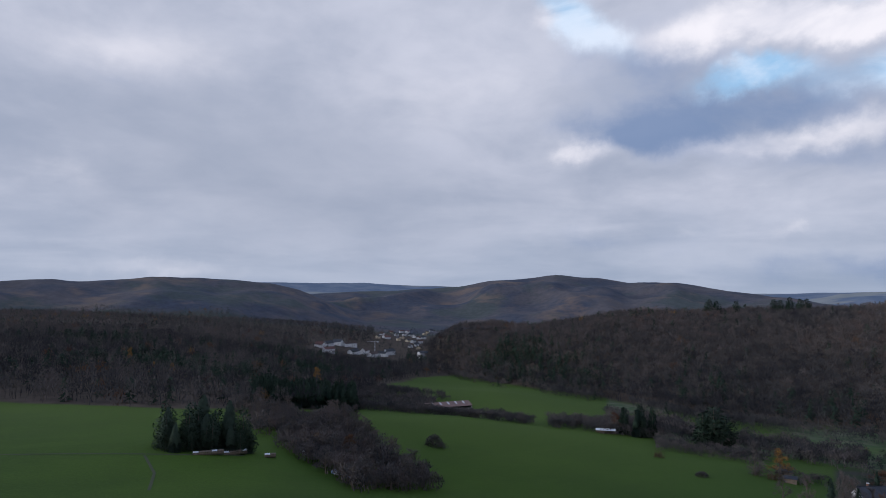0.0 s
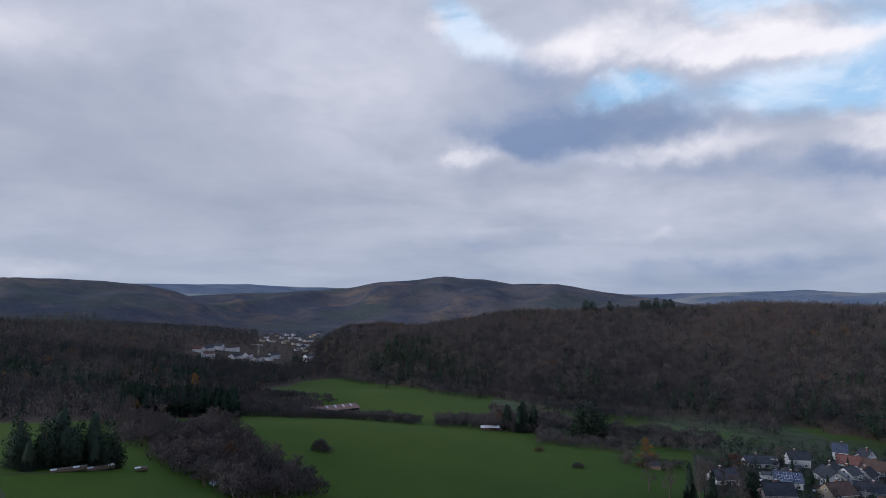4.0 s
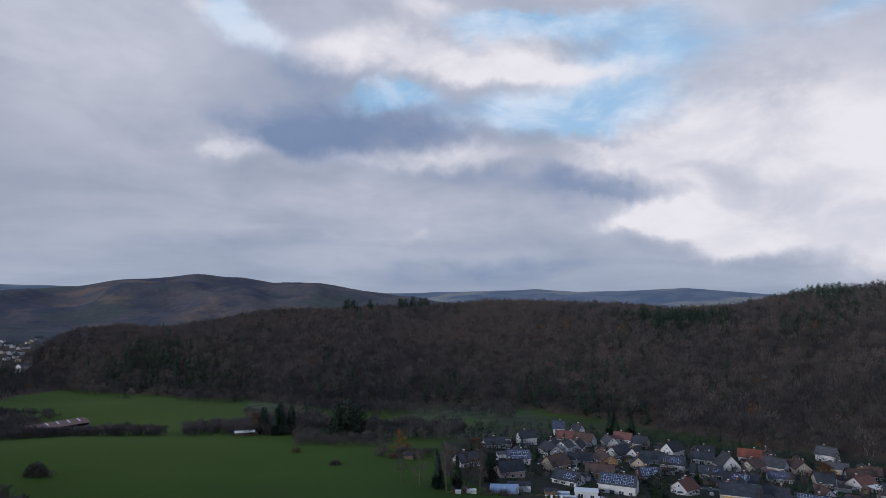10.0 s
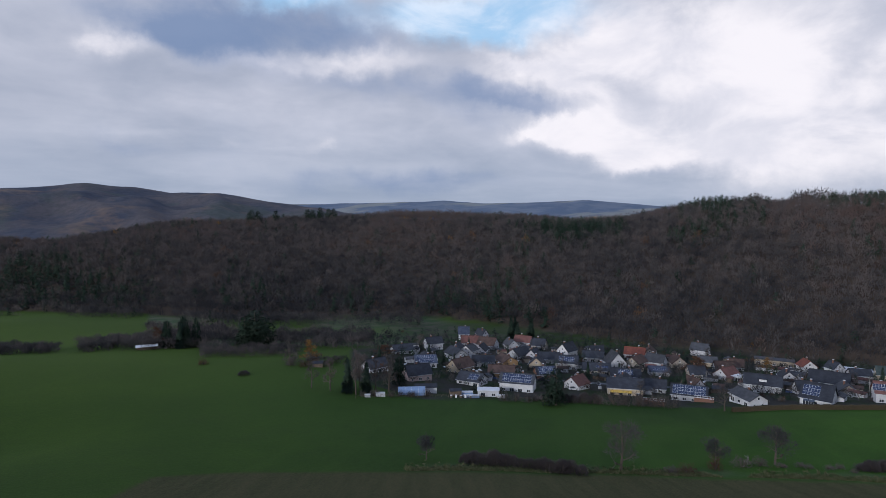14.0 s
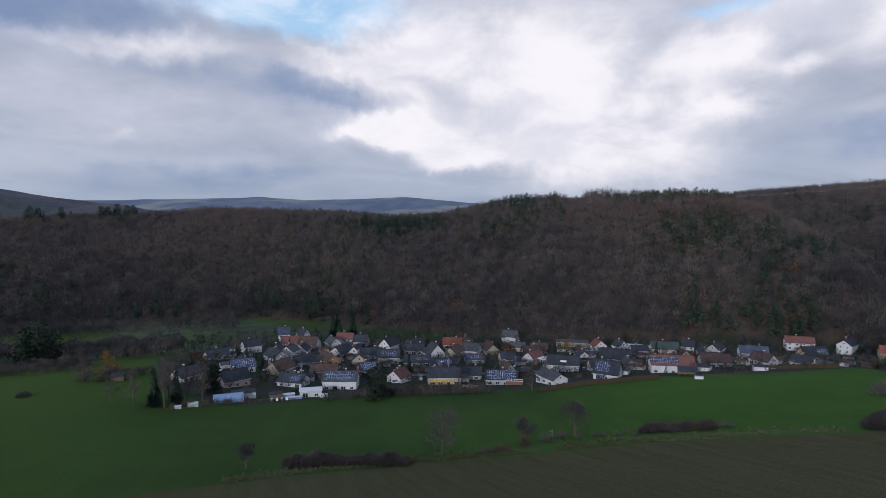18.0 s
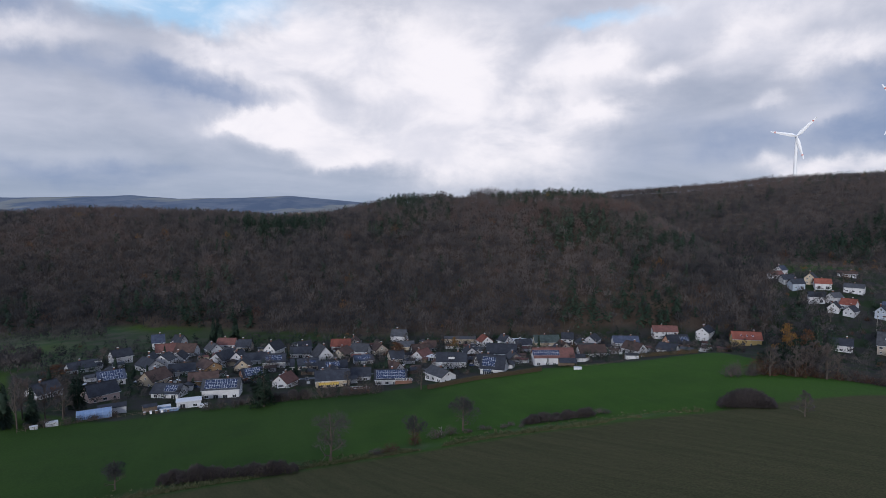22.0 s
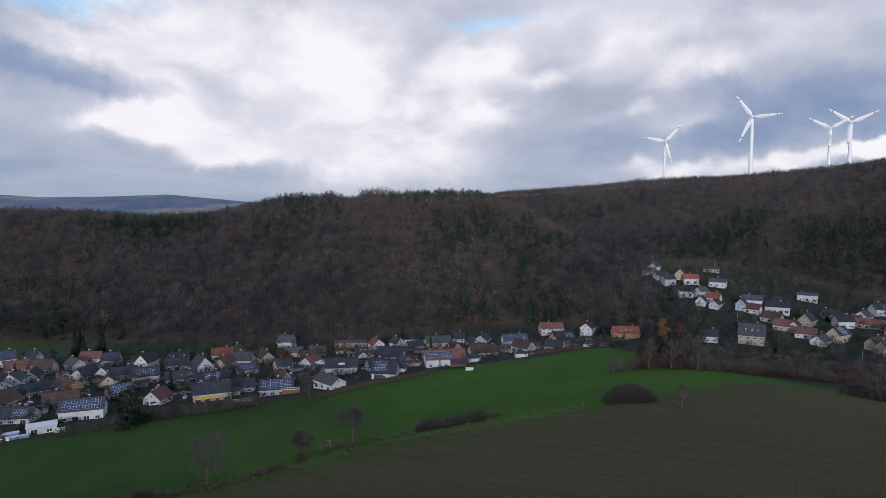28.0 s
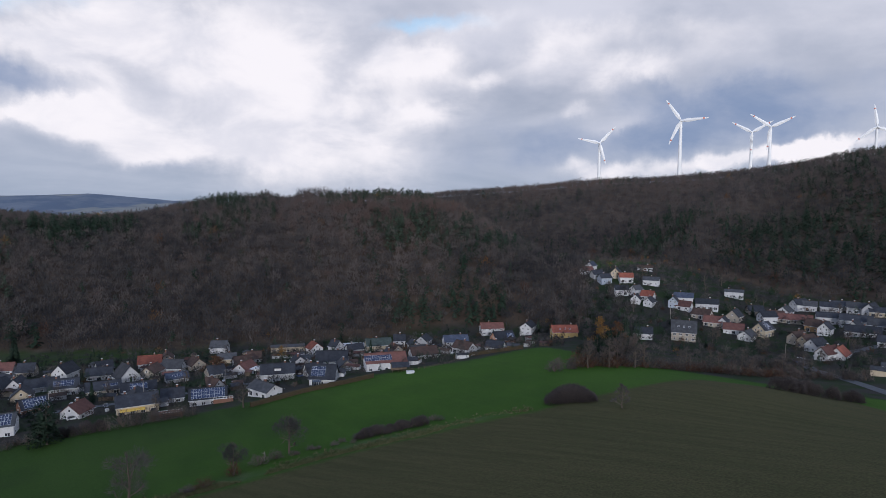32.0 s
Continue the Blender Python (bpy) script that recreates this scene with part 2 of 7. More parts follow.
class Nodes:
    """Small helper to wire node trees."""

    def __init__(self, tree):
        self.tree = tree

    def add(self, kind, **sockets):
        node = self.tree.nodes.new(kind)
        for key, value in sockets.items():
            self.put(node.inputs[key.replace("_", " ")], value)
        return node

    def put(self, socket, value):
        if isinstance(value, bpy.types.NodeSocket):
            self.tree.links.new(value, socket)
        else:
            socket.default_value = value

    def math(self, op, a, b=0.0, c=0.0, clamp=False):
        node = self.tree.nodes.new("ShaderNodeMath")
        node.operation, node.use_clamp = op, clamp
        for i, v in enumerate((a, b, c)):
            self.put(node.inputs[i], v)
        return node.outputs[0]

    def vec(self, op, a, b=(0, 0, 0)):
        node = self.tree.nodes.new("ShaderNodeVectorMath")
        node.operation = op
        self.put(node.inputs[0], a)
        self.put(node.inputs[1], b)
        return node.outputs[0]

    def mix(self, fac, a, b, kind="MIX"):
        node = self.tree.nodes.new("ShaderNodeMix")
        node.data_type, node.blend_type = "RGBA", kind
        self.put(node.inputs[0], fac)
        self.put(node.inputs[6], a)
        self.put(node.inputs[7], b)
        return node.outputs[2]

    def ramp(self, fac, lo, hi, to_lo=0.0, to_hi=1.0):
        node = self.tree.nodes.new("ShaderNodeMapRange")
        node.interpolation_type = "SMOOTHSTEP"
        for i, v in enumerate((fac, lo, hi, to_lo, to_hi)):
            self.put(node.inputs[i], v)
        return node.outputs[0]

    def noise(self, vector, scale, detail=4.0, rough=0.5, lean=0.0):
        node = self.tree.nodes.new("ShaderNodeTexNoise")
        self.put(node.inputs["Vector"], vector)
        for key, v in (("Scale", scale), ("Detail", detail), ("Roughness", rough), ("Distortion", lean)):
            node.inputs[key].default_value = v
        return node.outputs[0]


def make_world():
    world = bpy.data.worlds.new("winter_sky")
    scene.world = world
    world.use_nodes = True
    tree = world.node_tree
    tree.nodes.clear()
    n = Nodes(tree)
    way = n.add("ShaderNodeTexCoord").outputs["Generated"]
    split = n.add("ShaderNodeSeparateXYZ", Vector=way)
    x, y, z = split.outputs
    up = n.math("MAXIMUM", z, 0.0)
    # the cloud deck, seen in perspective
    deck = n.add("ShaderNodeCombineXYZ", X=n.math("DIVIDE", x, n.math("ADD", up, 0.16)), Y=n.math("DIVIDE", y, n.math("ADD", up, 0.16))).outputs[0]
    big = n.noise(deck, 0.75, 5, 0.48, 0.5)
    fine = n.noise(n.vec("ADD", deck, (4.0, 9.0, 0.0)), 2.6, 9, 0.56, 0.7)
    puff = n.noise(n.vec("MULTIPLY", way, (1.0, 1.0, 1.9)), 6.5, 7, 0.55, 0.25)
    swirl_a = n.noise(way, 7.0, 6, 0.58)
    swirl_b = n.noise(n.vec("ADD", way, (3.1, 1.7, 5.3)), 9.0, 6, 0.58)
    az = n.math("MULTIPLY", n.math("ARCTAN2", x, y), 57.29578)
    el = n.math("MULTIPLY", n.math("ARCSINE", z), 57.29578)
    az = n.math("ADD", az, n.math("MULTIPLY", n.math("SUBTRACT", swirl_a, 0.5), 9.0))
    el = n.math("ADD", el, n.math("MULTIPLY", n.math("SUBTRACT", swirl_b, 0.5), 5.0))
    sums = {"bright": 0.0, "clear": 0.0, "slate": 0.0, "grey": 0.0}
    for kind, a, e, sa, se, lean, weight in CLOUDS_NORTH + CLOUDS_NORTH_EAST + CLOUDS_EAST_RIM + CLOUDS_MIDDLE + CLOUDS_EAST + CLOUDS_SHOWERS + CLOUDS_RIDGE:
        da = n.math("SUBTRACT", az, a)
        de = n.math("SUBTRACT", n.math("SUBTRACT", el, e), n.math("MULTIPLY", da, lean))
        da, de = n.math("MULTIPLY", da, 0.76 / sa), n.math("MULTIPLY", de, 0.76 / se)
        far = n.math("ADD", n.math("MULTIPLY", da, da), n.math("MULTIPLY", de, de))
        sums[kind] = n.math("MULTIPLY_ADD", n.math("EXPONENT", n.math("MULTIPLY", far, -1.0)), weight, sums[kind])
    sky = tree.nodes.new("ShaderNodeTexSky")
    sky.sky_type, sky.sun_disc = "NISHITA", False
    sky.sun_elevation, sky.sun_rotation = radians(SUN_EL), radians(SUN_AZ)
    clear_sky = n.vec("MULTIPLY", sky.outputs[0], (0.10, 0.115, 0.12))
    clear_sky = n.mix(0.65, clear_sky, (0.46, 0.74, 1.0, 1))
    clear_sky = n.mix(n.ramp(n.math("ADD", n.math("MULTIPLY", fine, 0.6), n.math("MULTIPLY", puff, 0.4)), 0.40, 0.62, 0.0, 0.75), clear_sky, (0.88, 0.93, 0.98, 1))
    tone = n.ramp(n.math("ADD", n.math("ADD", n.math("MULTIPLY", big, 0.6), n.math("MULTIPLY", fine, 0.12)), n.math("MULTIPLY", puff, 0.28)), 0.3, 0.70)
    cloud = n.mix(tone, (0.35, 0.385, 0.465, 1), (0.70, 0.69, 0.735, 1))
    low = n.ramp(el, 0.0, 11.0, 1.0, 0.0)
    cloud = n.mix(n.math("MULTIPLY", low, 0.6), cloud, (0.335, 0.395, 0.485, 1))
    cloud = n.mix(n.ramp(sums["grey"], 0.0, 0.9, 0.0, 0.75), cloud, (0.365, 0.395, 0.465, 1))
    veiled = n.math("MULTIPLY_ADD", sums["slate"], n.math("MULTIPLY_ADD", puff, 1.3, 0.35), n.math("MULTIPLY", n.math("SUBTRACT", puff, 0.54), 0.9))
    cloud = n.mix(n.ramp(veiled, 0.0, 1.05, 0.0, 0.85), cloud, (0.185, 0.262, 0.415, 1))
    ragged = n.math("MULTIPLY", sums["clear"], n.math("MULTIPLY_ADD", puff, 1.6, 0.2))
    cloud = n.mix(n.ramp(ragged, 0.12, 0.80, 0.0, 0.92), cloud, clear_sky)
    lit = n.math("MULTIPLY", sums["bright"], n.math("MULTIPLY_ADD", puff, 1.5, 0.25))
    cloud = n.mix(n.ramp(lit, 0.04, 1.0, 0.0, 0.96), cloud, n.mix(n.ramp(puff, 0.36, 0.62), (0.80, 0.77, 0.79, 1), (0.99, 0.925, 0.90, 1)))
    # overhead the deck thins and more blue comes through
    cloud = n.mix(n.ramp(el, 27.0, 48.0, 0.0, 0.8), cloud, (0.36, 0.50, 0.80, 1))
    back = n.add("ShaderNodeBackground", Color=cloud, Strength=1.0)
    out = tree.nodes.new("ShaderNodeOutputWorld")
    tree.links.new(back.outputs[0], out.inputs[0])


make_world()
sun = new("sun", bpy.data.lights.new("sun", "SUN"))
sun.data.energy, sun.data.angle, sun.data.color = 1.9, radians(8), (1.0, 0.97, 0.93)
sun.matrix_world = look((*[1000 * c for c in polar(SUN_AZ, 1)], 1000 * math.tan(radians(SUN_EL))), (0, 0, 0))


# ---- materials ----
def material(name, rough=0.9, spec=0.2):
    m = bpy.data.materials.new(name)
    m.use_nodes = True
    n = Nodes(m.node_tree)
    shader = m.node_tree.nodes["Principled BSDF"]
    shader.inputs["Roughness"].default_value = rough
    shader.inputs["Specular IOR Level"].default_value = spec
    return m, n, shader


def speckled(name, a, b, scale, rough=0.9, spec=0.2, bump=0.0, fine=None, metal=0.0):
    """Two tones mixed by a coarse and a fine noise in object space, varied a little from object to object."""
    m, n, s = material(name, rough, spec)
    where = n.add("ShaderNodeTexCoord").outputs["Object"]
    coarse, grain = n.noise(where, scale, 5, 0.6), n.noise(where, fine or scale * 9, 3, 0.6)
    fac = n.math("ADD", n.math("MULTIPLY", coarse, 0.65), n.math("MULTIPLY", grain, 0.35))
    colour = n.mix(n.ramp(fac, 0.32, 0.68), (*a, 1), (*b, 1))
    rnd = n.add("ShaderNodeObjectInfo").outputs["Random"]
    colour = n.mix(1.0, colour, n.mix(rnd, (0.86, 0.86, 0.87, 1), (1.06, 1.05, 1.03, 1)), "MULTIPLY")
    n.put(s.inputs["Base Color"], colour)
    s.inputs["Metallic"].default_value = metal
    if bump:
        b_node = n.add("ShaderNodeBump", Height=grain, Strength=bump)
        n.put(s.inputs["Normal"], b_node.outputs[0])
    return m


def twiggy(name, tones, rough=0.95):
    """Bare twigs or needles: a tone for each tree (attribute tint), varied twig by twig."""
    m, n, s = material(name, rough, 0.05)
    tint = n.add("ShaderNodeAttribute")
    tint.attribute_name = "tint"
    ramp = n.add("ShaderNodeValToRGB", Fac=tint.outputs["Fac"])
    ramp.color_ramp.elements.remove(ramp.color_ramp.elements[1])
    ramp.color_ramp.elements[0].position = 0
    for i, tone in enumerate(tones):
        e = ramp.color_ramp.elements[0] if i == 0 else ramp.color_ramp.elements.new(i / (len(tones) - 1))
        e.color = (*tone, 1)
    island = n.add("ShaderNodeNewGeometry").outputs["Random Per Island"]
    n.put(s.inputs["Base Color"], n.mix(1.0, ramp.outputs[0], n.mix(island, (0.88, 0.88, 0.89, 1), (1.11, 1.10, 1.10, 1)), "MULTIPLY"))
    return m


def ground_material():
    m, n, s = material("ground_cover", 0.95, 0.1)
    where = n.add("ShaderNodeTexCoord").outputs["Object"]
    zone = n.add("ShaderNodeAttribute")
    zone.attribute_name = "zone"
    zone2 = n.add("ShaderNodeAttribute")
    zone2.attribute_name = "zone_far"
    parts = n.add("ShaderNodeSeparateColor", Color=zone.outputs["Color"])
    plough, meadow, wood = parts.outputs
    parts2 = n.add("ShaderNodeSeparateColor", Color=zone2.outputs["Color"])
    garden, far, haze = parts2.outputs
    coarse, mid, grain = n.noise(where, 0.012, 5, 0.6), n.noise(where, 0.07, 5, 0.6), n.noise(where, 0.9, 4, 0.6)
    streak = n.noise(n.vec("MULTIPLY", where, (0.03, 0.5, 0.1)), 1.0, 4, 0.6)
    grass = n.mix(n.ramp(coarse, 0.35, 0.65), (0.025, 0.063, 0.0110, 1), (0.037, 0.085, 0.0135, 1))
    grass = n.mix(n.ramp(mid, 0.45, 0.75, 0, 0.35), grass, (0.028, 0.058, 0.015, 1))
    grass = n.mix(n.ramp(grain, 0.4, 0.8, 0, 0.25), grass, (0.056, 0.098, 0.024, 1))
    grass = n.mix(n.ramp(n.noise(n.vec("MULTIPLY", n.add("ShaderNodeVectorRotate", Vector=where, Angle=radians(-40)).outputs[0], (0.006, 0.09, 0.02)), 1.0, 4, 0.6), 0.5, 0.72, 0, 0.4), grass, (0.046, 0.098, 0.019, 1))
    # grass brightness by place: brighter west, south and far north, duller near the village
    place = n.add("ShaderNodeSeparateXYZ", Vector=where)
    grass = n.mix(1.0, grass, n.mix(n.ramp(n.math("MULTIPLY_ADD", mid, 30.0, place.outputs[0]), 30, 150), (1.20, 1.02, 0.95, 1), (0.80, 0.79, 0.92, 1)), "MULTIPLY")
    grass = n.mix(1.0, grass, n.mix(n.ramp(n.math("MULTIPLY_ADD", mid, 30.0, place.outputs[1]), 60, 150), (1.40, 1.50, 1.05, 1), (1, 1, 1, 1)), "MULTIPLY")
    grass = n.mix(n.ramp(n.math("MULTIPLY_ADD", mid, 60.0, place.outputs[1]), 200, 420, 0, 0.6), grass, n.mix(grain, (0.050, 0.088, 0.014, 1), (0.078, 0.120, 0.024, 1)))
    # sown field: thin green rows over brown earth, with drill lines
    rows = n.noise(n.vec("MULTIPLY", n.add("ShaderNodeVectorRotate", Vector=where, Angle=radians(-52)).outputs[0], (0.012, 0.35, 0.1)), 1.0, 5, 0.65)
    earth = n.mix(n.ramp(n.math("ADD", n.math("MULTIPLY", rows, 0.7), n.math("MULTIPLY", coarse, 0.3)), 0.34, 0.66), (0.046, 0.051, 0.022, 1), (0.068, 0.066, 0.032, 1))
    earth = n.mix(n.ramp(grain, 0.4, 0.75, 0, 0.3), earth, (0.052, 0.070, 0.027, 1))
    dull = n.mix(n.ramp(mid, 0.35, 0.65), (0.045, 0.075, 0.030, 1), (0.095, 0.098, 0.060, 1))
    litter = n.mix(n.ramp(mid, 0.35, 0.65), (0.048, 0.036, 0.027, 1), (0.075, 0.056, 0.042, 1))
    yard = n.mix(n.ramp(mid, 0.4, 0.6), (0.020, 0.033, 0.013, 1), (0.036, 0.034, 0.030, 1))
    woods_big = n.noise(where, 0.006, 6, 0.62)
    woods_fine = n.noise(where, 0.045, 6, 0.7)
    # hill woods: distance haze is put into these blue-grey tones
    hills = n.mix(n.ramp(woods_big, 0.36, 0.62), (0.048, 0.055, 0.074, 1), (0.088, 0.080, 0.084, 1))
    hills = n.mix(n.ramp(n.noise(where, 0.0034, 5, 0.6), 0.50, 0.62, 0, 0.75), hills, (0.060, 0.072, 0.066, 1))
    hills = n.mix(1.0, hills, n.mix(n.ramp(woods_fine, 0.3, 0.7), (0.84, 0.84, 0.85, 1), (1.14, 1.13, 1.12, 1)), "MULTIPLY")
    # sunlit patches on the hills, painted in as warm brown
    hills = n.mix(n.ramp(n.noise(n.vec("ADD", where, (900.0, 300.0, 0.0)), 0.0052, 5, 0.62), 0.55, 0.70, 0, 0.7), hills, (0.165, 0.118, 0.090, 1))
    # far plateau: distance haze painted as pale blue, with pale field strips over it
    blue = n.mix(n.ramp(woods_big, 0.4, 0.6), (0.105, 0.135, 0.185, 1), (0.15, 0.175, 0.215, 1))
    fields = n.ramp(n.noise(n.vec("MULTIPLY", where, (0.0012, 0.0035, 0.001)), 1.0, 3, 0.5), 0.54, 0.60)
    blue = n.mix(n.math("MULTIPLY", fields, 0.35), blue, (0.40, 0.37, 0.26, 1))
    crumbs = n.noise(where, 2.4, 3, 0.75)
    grass = n.mix(1.0, grass, n.mix(n.ramp(crumbs, 0.3, 0.7), (0.74, 0.71, 0.58, 1), (1.24, 1.14, 0.92, 1)), "MULTIPLY")
    earth = n.mix(1.0, earth, n.mix(n.ramp(crumbs, 0.32, 0.68), (0.68, 0.63, 0.58, 1), (1.32, 1.20, 1.04, 1)), "MULTIPLY")
    c = n.mix(plough, grass, earth)
    c = n.mix(meadow, c, dull)
    c = n.mix(garden, c, yard)
    c = n.mix(wood, c, litter)
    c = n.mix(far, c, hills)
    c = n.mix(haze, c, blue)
    n.put(s.inputs["Base Color"], c)
    bump = n.add("ShaderNodeBump", Height=n.math("ADD", n.math("MULTIPLY", grain, 0.4), n.math("MULTIPLY", streak, 0.6)), Strength=n.math("MULTIPLY_ADD", far, -0.30, 0.35), Distance=0.4)
    n.put(s.inputs["Normal"], bump.outputs[0])
    return m


GROUND = ground_material()
BARE = twiggy("bare_twigs", [(0.034, 0.034, 0.037), (0.060, 0.058, 0.058), (0.088, 0.077, 0.073), (0.114, 0.098, 0.091), (0.106, 0.077, 0.067)])
NEEDLES = twiggy("needles", [(0.020, 0.034, 0.024), (0.032, 0.050, 0.034), (0.052, 0.070, 0.050)])
DRY_GRASS = twiggy("dry_grass", [(0.045, 0.075, 0.022), (0.085, 0.098, 0.042), (0.15, 0.14, 0.08)])
THORN = twiggy("thorn_twigs", [(0.046, 0.041, 0.042), (0.074, 0.064, 0.063), (0.105, 0.089, 0.084)])
RUST = twiggy("autumn_leaves", [(0.070, 0.040, 0.030), (0.12, 0.066, 0.034), (0.25, 0.145, 0.040)])
BARK = speckled("bark", (0.07, 0.055, 0.045), (0.13, 0.11, 0.09), 1.5, bump=0.4)


# ---- the ground: one sheet out to the horizon ----
PLOUGH_EDGE = [(-40, 60), (0, 90), (9, 140), (13.9, 168), (21.4, 167), (37.3, 163), (49, 164), (58, 171), (65, 175), (72.4, 182), (80.3, 189), (84.7, 195), (90.3, 202), (95.1, 217), (99.8, 239), (103.8, 262), (109.6, 264), (114.5, 268), (118.6, 245), (130, 200), (150, 120), (180, 60)]


def band(az, rows, k):
    rows = np.array(rows)
    return np.interp(az, rows[:, 0], rows[:, k])


def zone_masks(x, y):
    az, r = np.degrees(np.arctan2(x, y)), np.hypot(x, y)
    az = np.where(az < -90, az + 360, az)
    wob = bumps(x, y, 14, 21) * 2.0
    soft = 2.5
    plough = np.clip((band(az, PLOUGH_EDGE, 1) - r + wob * 0.4) / soft, 0, 1)
    wood = np.zeros_like(r)
    for rows in (WOODED_RIDGE[:-1] + WOODED_KNOLL, WIND_RIDGE):
        rows = np.array(rows)
        ok = (az > rows[0, 0] + 1) & (az < rows[-1, 0] - 2)
        wood = np.maximum(wood, ok * np.clip((r - np.interp(az, rows[:, 0], rows[:, 1]) - 4 + wob * 3) / 8, 0, 1))
    left = np.clip((r - np.interp(az, [-90, -36, -24, -11, -7, -3, 2], [440, 428, 362, 378, 520, 760, 900]) + wob) / 6, 0, 1) * (az < 3)
    wood = np.maximum(wood, left * (r < 2100))
    edge = band(az, PLOUGH_EDGE, 1)
    verge = np.clip((r - edge) / 2, 0, 1) * np.clip((edge + 9 + wob * 2 - r) / 3, 0, 1) * ((az > 38) & (az < 88)) * 0.6
    meadow = np.clip((r - 395 + wob * 3) / 10, 0, 1) * (az > 14) * (az < 60) * np.clip(bumps(x, y, 45, 22) * 1.4 + 0.6, 0, 1)
    meadow = np.maximum(meadow, verge * np.clip(bumps(x, y, 9, 23) * 0.6 + 0.75, 0, 1))
    garden = np.clip((r - np.interp(az, [20, 30, 37, 44, 54, 62, 70, 78, 85, 91, 99, 116, 130], [420, 300, 264, 266, 274, 276, 286, 301, 321, 341, 300, 285, 285])) / 2, 0, 1) * ((az > 31) & (az < 125)) * np.clip((np.interp(az, [31, 40, 50, 60, 75, 90, 100, 125], [400, 450, 455, 470, 500, 520, 650, 640]) - r) / 25, 0, 1)
    garden = np.maximum(garden, 0.6 * smooth((r - 415) / 20) * smooth((540 - r) / 30) * smooth((az - 33) / 5) * smooth((70 - az) / 6))
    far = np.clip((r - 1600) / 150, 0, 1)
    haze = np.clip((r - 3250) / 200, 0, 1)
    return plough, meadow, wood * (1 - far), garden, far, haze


def build_ground():
    rings = [0.0, 30.0, 60.0]
    while rings[-1] < 4900:
        rings.append(rings[-1] + max(2.0, min(rings[-1] * 0.0125, 24)))
    angles = np.concatenate([np.arange(-42, 124, 0.45), np.arange(124, 318, 3.0)])
    r, a = np.meshgrid(np.array(rings[1:]), np.radians(angles), indexing="ij")
    x, y = (r * np.sin(a)).ravel(), (r * np.cos(a)).ravel()
    z = height(x, y)
    nr, na = r.shape
    i, j = np.meshgrid(np.arange(nr - 1), np.arange(na), indexing="ij")
    k = (j + 1) % na
    quads = np.stack([i * na + j, i * na + k, (i + 1) * na + k, (i + 1) * na + j], -1).reshape(-1, 4)[:, ::-1]
    hub = len(x)
    x, y, z = np.append(x, 0), np.append(y, 0), np.append(z, floor_at(0, 0))
    fan = np.stack([np.full(na, hub), (np.arange(na) + 1) % na, np.arange(na)], -1)
    me = bpy.data.meshes.new("ground")
    me.vertices.add(len(x))
    me.vertices.foreach_set("co", np.stack([x, y, z], -1).astype(np.float32).ravel())
    loops = np.concatenate([quads.ravel(), fan[:, ::-1].ravel()])
    me.loops.add(len(loops))
    me.loops.foreach_set("vertex_index", loops.astype(np.int32))
    starts = np.concatenate([np.arange(len(quads)) * 4, len(quads) * 4 + np.arange(len(fan)) * 3])
    me.polygons.add(len(starts))
    me.polygons.foreach_set("loop_start", starts.astype(np.int32))
    me.update(calc_edges=True)
    me.validate()
    me.polygons.foreach_set("use_smooth", np.ones(len(me.polygons), bool))
    masks = zone_masks(x, y)
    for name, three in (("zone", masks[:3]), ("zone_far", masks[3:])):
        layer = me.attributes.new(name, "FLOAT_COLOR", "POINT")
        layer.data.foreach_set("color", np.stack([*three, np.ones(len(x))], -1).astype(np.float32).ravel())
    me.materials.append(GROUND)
    return tagged(new("ground", me), "green winter fields, sown earth, meadows and wooded hills", "ground", kind="structure")


build_ground()


# ---- woods: many small trees, joined by stretch ----
rng = np.random.default_rng(7)


def soften(tris, middle, spread):
    """Triangles with normals that point out of the crown, so that it shades as one rounded mass."""
    tris = np.asarray(tris, float)
    n = (tris - np.array(middle)) / np.array(spread) ** 2
    n /= np.linalg.norm(n, axis=-1, keepdims=True) + 1e-9
    face = np.cross(tris[:, 1] - tris[:, 0], tris[:, 2] - tris[:, 0])
    face /= np.linalg.norm(face, axis=-1, keepdims=True) + 1e-12
    turned = (face * n.mean(1)).sum(-1) < 0
    tris[turned], n[turned] = tris[turned][:, ::-1], n[turned][:, ::-1]
    face[turned] *= -1
    n = n + 0.35 * face[:, None]
    return tris, n / np.linalg.norm(n, axis=-1, keepdims=True)


